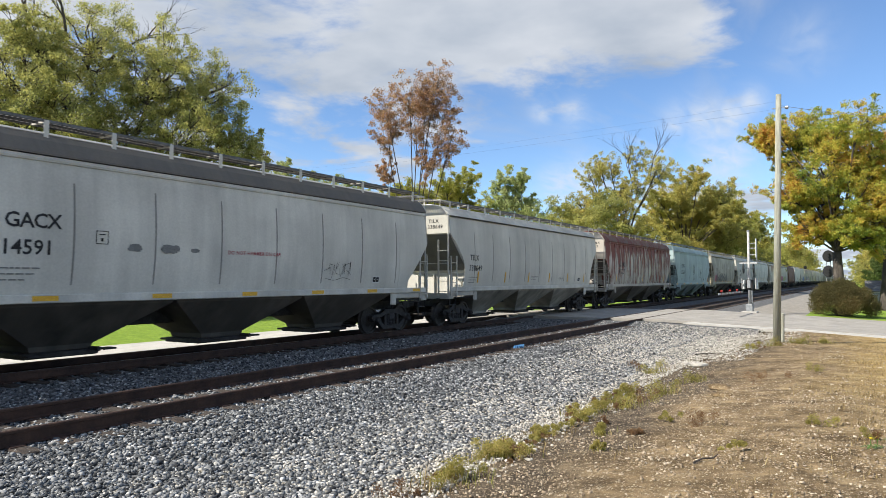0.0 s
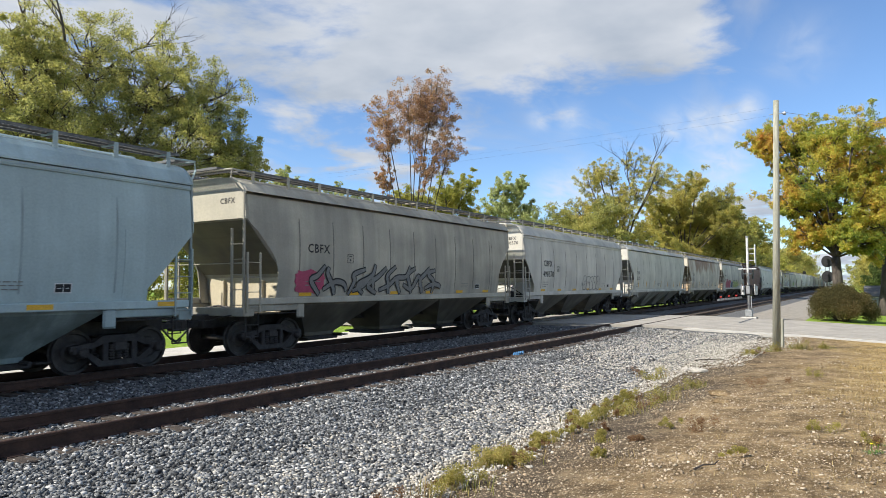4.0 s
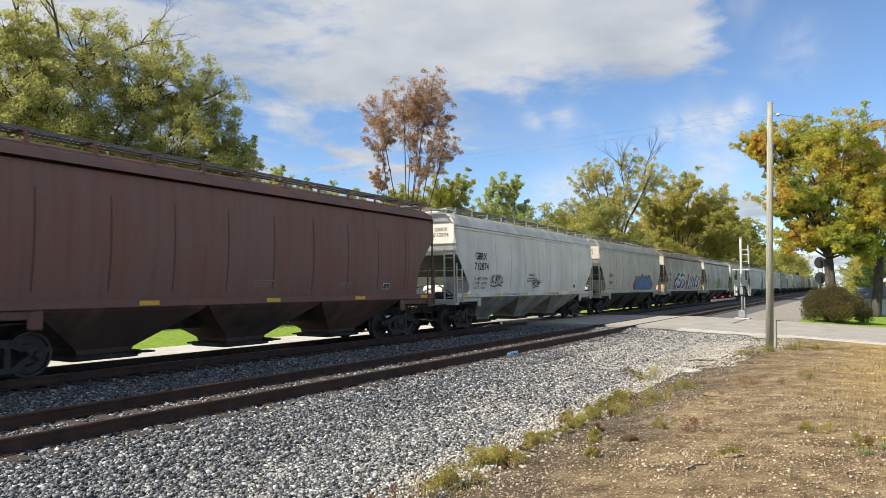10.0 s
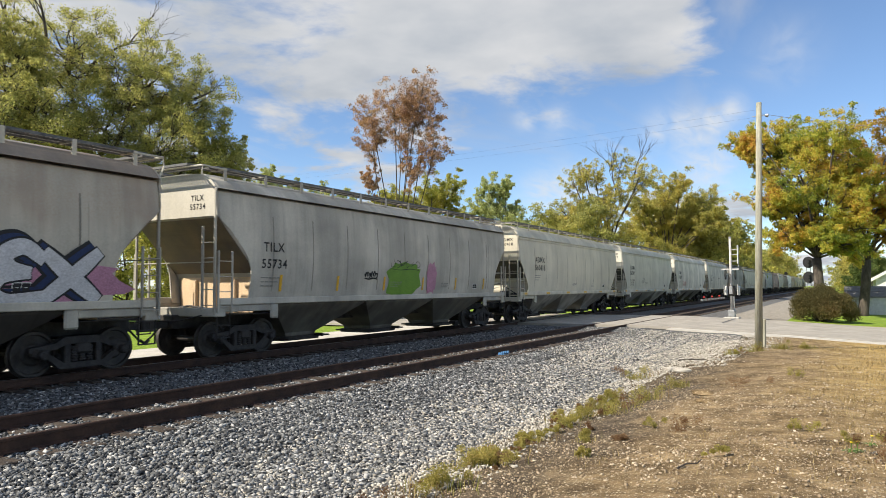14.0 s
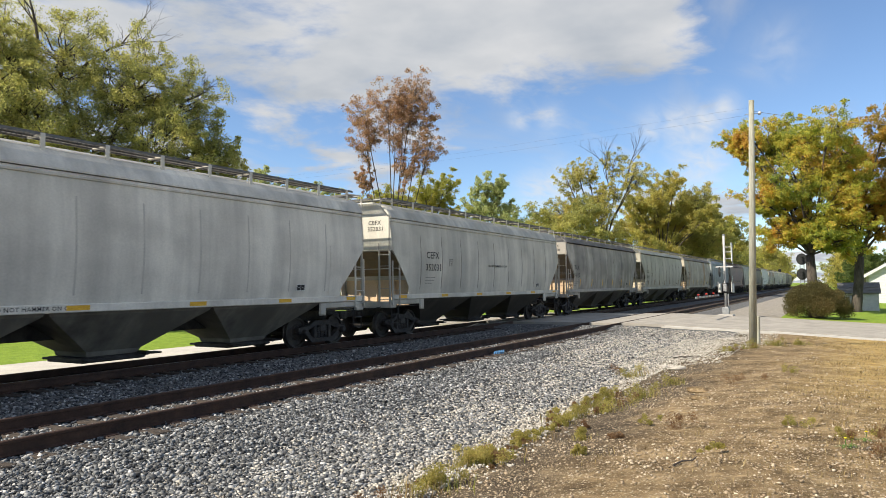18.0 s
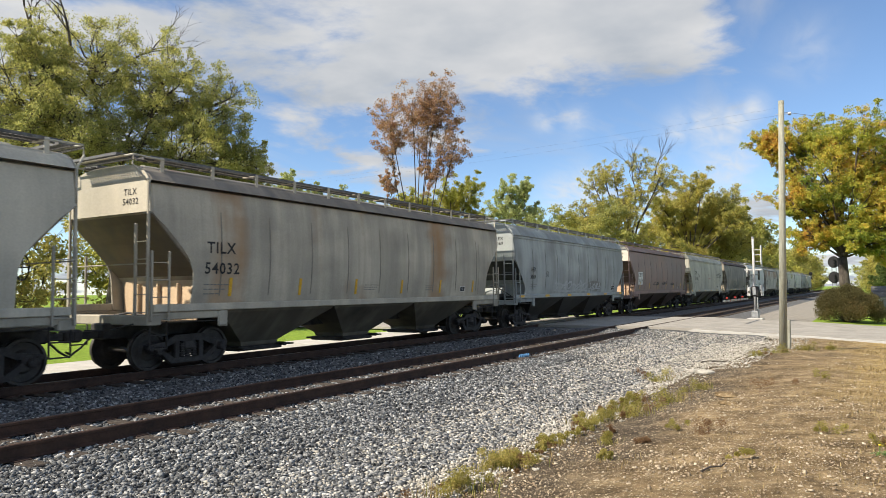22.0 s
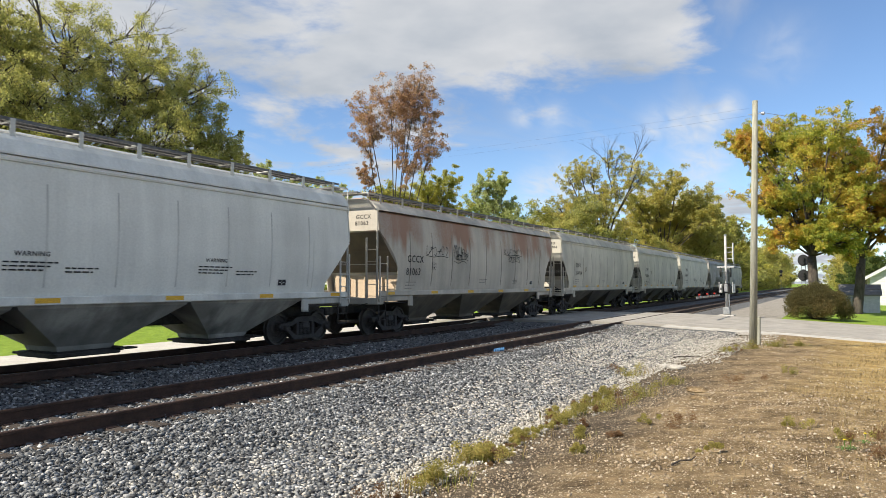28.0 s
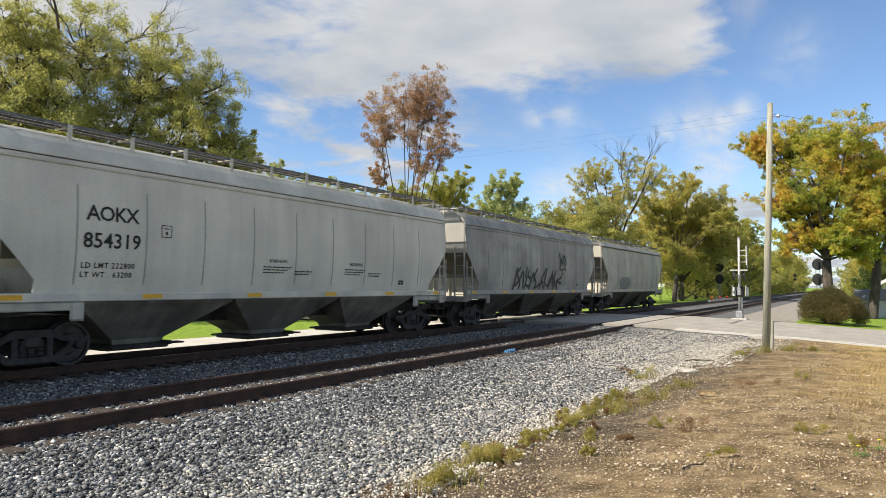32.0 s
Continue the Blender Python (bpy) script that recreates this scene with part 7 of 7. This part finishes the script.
# ---- weeds and grass ----
WEED = pieces("dry_green_grass", [(0.0, (0.12, 0.14, 0.025)), (0.5, (0.26, 0.26, 0.06)), (1.0, (0.42, 0.34, 0.13))], 0.85, 0, 5, "island", 0.2, 0.3)
STRAW = pieces("dry_straw_grass", [(0.0, (0.17, 0.115, 0.05)), (0.5, (0.30, 0.225, 0.105)), (1.0, (0.42, 0.33, 0.17))], 0.9, 0, 5, "island", 0.2, 0.2)


def blades(spots, rng, spread, height, width, lean=0.5):
    """Grass blades, two faces each, from spots (x, y, count, scale)."""
    v, f = [], []
    for x, y, cnt, sc in spots:
        p = np.stack([x + rng.normal(0, spread * sc, cnt), y + rng.normal(0, spread * sc, cnt)], 1)
        for px, py in p:
            z = max(ground_z(px, py), ballast_z(px, py) if px > -17 and px < -3.6 else -9) - 0.01
            h = rng.uniform(0.4, 1.0) * height * sc
            a, b = rng.uniform(0, 6.283), rng.uniform(0, lean)
            dx, dy = math.cos(a) * b * h, math.sin(a) * b * h
            wx, wy = -math.sin(a) * width, math.cos(a) * width
            o = len(v)
            v += [(px - wx, py - wy, z), (px + wx, py + wy, z), (px + dx * 0.4 + wx * 0.7, py + dy * 0.4 + wy * 0.7, z + h * 0.6), (px + dx * 0.4 - wx * 0.7, py + dy * 0.4 - wy * 0.7, z + h * 0.6), (px + dx, py + dy, z + h * 0.95)]
            f += [(o, o + 1, o + 2, o + 3), (o + 3, o + 2, o + 4)]
    s = Shape()
    s.v, s.f = v, f
    return s


rg = np.random.default_rng(9)
row = [(-3.8 + rg.normal(0, 0.16), y + rg.normal(0, 0.2), int(rg.uniform(20, 120)), rg.uniform(0.4, 1.15)) for y in np.arange(6.3, 13.4, 0.26)]
row += [(-3.05, 12.8, 200, 1.2), (-3.3, 11.4, 120, 1.0), (-4.3, 16.8, 150, 1.2), (-2.9, 14.5, 110, 1.0), (-3.0, 9.0, 50, 0.6), (-2.7, 8.0, 40, 0.5), (-2.4, 23.5, 160, 1.1), (-1.7, 24.6, 200, 1.2), (-2.9, 22.5, 90, 0.9), (-1.0, 25.6, 160, 1.0), (0.6, 9.3, 70, 0.8), (1.4, 10.6, 60, 0.7)]
thing("weeds", "clumps of yellow-green weeds along the edge of the ballast", "weeds", kind="stuff", shape=blades([(x, y, n // 2, s * 0.9) for x, y, n, s in row], rg, 0.15, 0.25, 0.0045, 1.2), mat=WEED)


def leafy(spots, count, size, mat, label):
    """Low bushy weeds: many small leaves over rounded tufts."""
    tips, rads = [], []
    for x, y, n, s in spots:
        for k in range(5):
            px, py = x + rg.normal(0, 0.15) * s, y + rg.normal(0, 0.15) * s
            z = max(ground_z(px, py), ballast_z(px, py) if -17 < px < -3.6 else -9)
            tips.append((px, py, z + rg.uniform(0.02, 0.20) * s))
            rads.append(rg.uniform(0.05, 0.13) * s)
    v, f = leaves(tips, rads, count, size, rg, 0.9)
    tagged(new("leafy_weeds", tri_mesh("leafy_weeds", v, f, mat)), label, "weeds", kind="stuff")


LEAF_WEED = leaf_mat("weed_leaves", [(0.0, (0.17, 0.15, 0.04)), (0.45, (0.38, 0.34, 0.09)), (0.8, (0.56, 0.48, 0.15)), (1.0, (0.58, 0.38, 0.17))])
LEAF_RUST = leaf_mat("withered_weed_leaves", [(0.0, (0.10, 0.055, 0.03)), (0.5, (0.25, 0.14, 0.07)), (1.0, (0.42, 0.29, 0.14))])
leafy(row, 52000, 0.012, LEAF_WEED, "low leafy weeds at the edge of the ballast")
leafy([(x + rg.normal(0, 0.25), y + rg.normal(0, 0.25), n, s * 0.8) for x, y, n, s in row[::2]] + [(-1.9, 9.6, 50, 1.0), (-1.6, 13.5, 40, 1.2), (0.4, 8.2, 40, 1.0)], 18000, 0.012, LEAF_RUST, "withered brown weeds at the edge of the ballast")
leafy([(-1.2, 8.0, 30, 0.5), (-0.5, 9.6, 30, 0.6), (0.9, 13.0, 30, 0.8), (-2.3, 9.8, 30, 0.6), (-0.8, 16.0, 30, 0.9), (0.05, 9.0, 40, 0.6)], 5000, 0.012, LEAF_WEED, "small green weed tufts in the dirt")
brown = [(x + rg.normal(0, 0.2), y + rg.normal(0, 0.2), int(n * 0.2), s * 0.9) for x, y, n, s in row]
thing("dead_weeds", "withered reddish-brown weeds among the green ones", "weeds", kind="stuff", shape=blades(brown, rg, 0.18, 0.24, 0.006, 1.2), mat=STRAW)
def patchy(x0, x1, y0, y1, n, per, scale, wave):
    """Tufts that gather in loose patches and thin out between them."""
    out = []
    while len(out) < n:
        x, y = rg.uniform(x0, x1), rg.uniform(y0, y1)
        k = noise.noise((x * wave, y * wave * 0.7, 4)) + 0.5 * noise.noise((x * wave * 3, y * wave * 3, 9))
        if k + (x + 0.6 - 0.02 * y) * 0.28 > rg.uniform(-0.1, 0.7):
            out.append((x, y, int(per * rg.uniform(0.4, 1.4)), scale * rg.uniform(0.6, 1.2)))
    return out


dry = patchy(-2.2, 4.0, 9, 30.5, 800, 26, 1.0, 0.7) + patchy(-2.0, 3.0, 4.5, 10, 130, 22, 0.8, 1.1) + patchy(-3.4, 0.5, 6, 29, 60, 14, 0.8, 1.2)
thing("dry_grass", "short dry straw-coloured grass on the bank", "grass", kind="stuff", shape=blades(dry, rg, 0.24, 0.10, 0.0055, 1.3), mat=STRAW)


# ---- small things on the ground ----
def rubble(name, label, category, at, size, mat, seed):
    """One broken stone or clod, its corners knocked off."""
    rnd = random.Random(seed)
    rings = []
    for z, k in ((0.0, 0.75), (0.35, 1.0), (0.75, 0.85), (1.0, 0.45)):
        rings.append([(size[0] / 2 * k * math.cos(a * 0.7854) * rnd.uniform(0.8, 1.15), size[1] / 2 * k * math.sin(a * 0.7854) * rnd.uniform(0.8, 1.15), size[2] * z) for a in range(8)])
    return thing(name, label, category, at, shape=Shape().loft(rings), mat=mat)


def on_ground(x, y, lift=0.0, turn=0.0):
    z = max(ground_z(x, y), ballast_z(x, y)) if x < -3.6 else ground_z(x, y)
    return pose(x, y, z + lift, 0, 0, turn)


BLUE_PLASTIC = surface("faded_blue_plastic", (0.05, 0.16, 0.34), (0.10, 0.26, 0.48), 8, 0.5, 0, 0.3, 30)
scrap = Shape()
for i in range(5):
    a = i * 1.3
    scrap.prism([(-0.16 + 0.03 * i, 0.0), (0.10 + 0.02 * i, 0.02), (0.14, 0.06 + 0.01 * i), (-0.10, 0.05)], -0.14 + 0.06 * i, -0.10 + 0.06 * i)
thing("plastic_scrap", "crumpled blue plastic scrap on the ballast", "litter", on_ground(-8.42, 18.1, 0.05, 20), shape=scrap, mat=BLUE_PLASTIC)
rubble("flat_stone", "flat pale stone lying on dirt", "stone", on_ground(-3.45, 17.9, -0.01, 30), (0.55, 0.32, 0.10), WHITE_STONES, 1)
rubble("flat_stone", "small pale stone lying on dirt", "stone", on_ground(-3.9, 18.6, -0.01, 70), (0.30, 0.22, 0.08), WHITE_STONES, 2)
rubble("dirt_clod", "rough brown clod of earth", "clod", on_ground(-2.2, 13.2, -0.02), (0.42, 0.34, 0.11), GROUND, 3)
rubble("dirt_clod", "rough brown clod of earth", "clod", on_ground(-2.0, 12.2, -0.02), (0.34, 0.28, 0.09), GROUND, 4)
for x, y, ln, turn, lift in ((-3.95, 21.2, 0.8, 65, 0.04), (-3.6, 20.9, 0.5, 15, 0.04), (-1.38, 7.5, 0.42, 60, 0.012), (-2.07, 12.4, 0.4, 120, 0.012)):
    stick = Shape().tube([(-ln / 2, 0, 0), (-ln * 0.1, 0.03, 0.015), (ln * 0.2, 0.0, 0.01), (ln / 2, 0.05, 0.02)], 0.011 if ln < 0.45 else 0.02, 6, 0.005)
    thing("stick", "broken dead stick lying on the dirt", "stick", on_ground(x, y, lift, turn), shape=stick, mat=BARK)
PETAL = surface("yellow_petals", (0.60, 0.46, 0.02), (0.78, 0.62, 0.03), 8, 0.7, 0, 0.05, 40)
STEM = surface("green_stem", (0.06, 0.12, 0.02), (0.10, 0.18, 0.03), 8, 0.8, 0, 0.05, 40)
for x, y in ((0.04, 8.40), (0.10, 8.52), (0.24, 8.86)):
    fl = thing("dandelion", "small yellow dandelion in dry grass", "flower", on_ground(x, y), group="dandelions in the dry grass")
    part("stem", Shape().tube([(0, 0, 0), (0.01, 0, 0.06), (0.012, 0.005, 0.11)], 0.004, 5), STEM, fl)
    part("bloom", Shape().loft([[(0.012 + r * math.cos(a * 0.5236), r * math.sin(a * 0.5236), z) for a in range(12)] for r, z in ((0.004, 0.105), (0.016, 0.110), (0.018, 0.115), (0.008, 0.120))]), PETAL, fl)
    rosette = Shape()
    for a in range(7):
        c, s2 = math.cos(a * 0.9), math.sin(a * 0.9)
        rosette.add([(0, 0, 0.01), (c * 0.05 - s2 * 0.012, s2 * 0.05 + c * 0.012, 0.03), (c * 0.11, s2 * 0.11, 0.02), (c * 0.05 + s2 * 0.012, s2 * 0.05 - c * 0.012, 0.03)], [(0, 1, 2, 3)])
    part("leaf_rosette", rosette, STEM, fl)


# ---- the train ----
for i, spec in enumerate(CARS):
    a, b = CORNERS[i], CORNERS[i + 1]
    hopper_car(spec, (a + b - GAP) / 2, b - a - GAP, i)


def travelled(t):
    return SPEED * t + GAIN * t * t


def motions():
    """The train rolls towards the camera and past it; its wheels turn while they are near."""
    for car, y in WHEELED:
        walk(car, [(t, pose(FAR, y - travelled(t), 0)) for t in range(0, 33, 4)])
    for ws, ay, y in WHEELS:
        rows, last = [], 0.0
        first = None
        for k in range(0, 32 * FPS + 1):
            t = k / FPS
            here = y - travelled(t)
            if -2 < here < 34:
                if first is None:
                    first = travelled(t)
                    if k:
                        rows.append((0.0, pose(0, ay, 0.457)))
                last = math.degrees((travelled(t) - first) / 0.457)
                rows.append((t, pose(0, ay, 0.457) @ Matrix.Rotation(radians(last), 4, "X")))
        if rows and rows[-1][0] < 32.0:
            rows.append((32.0, pose(0, ay, 0.457) @ Matrix.Rotation(radians(last), 4, "X")))
        if rows:
            walk(ws, rows)


motions()
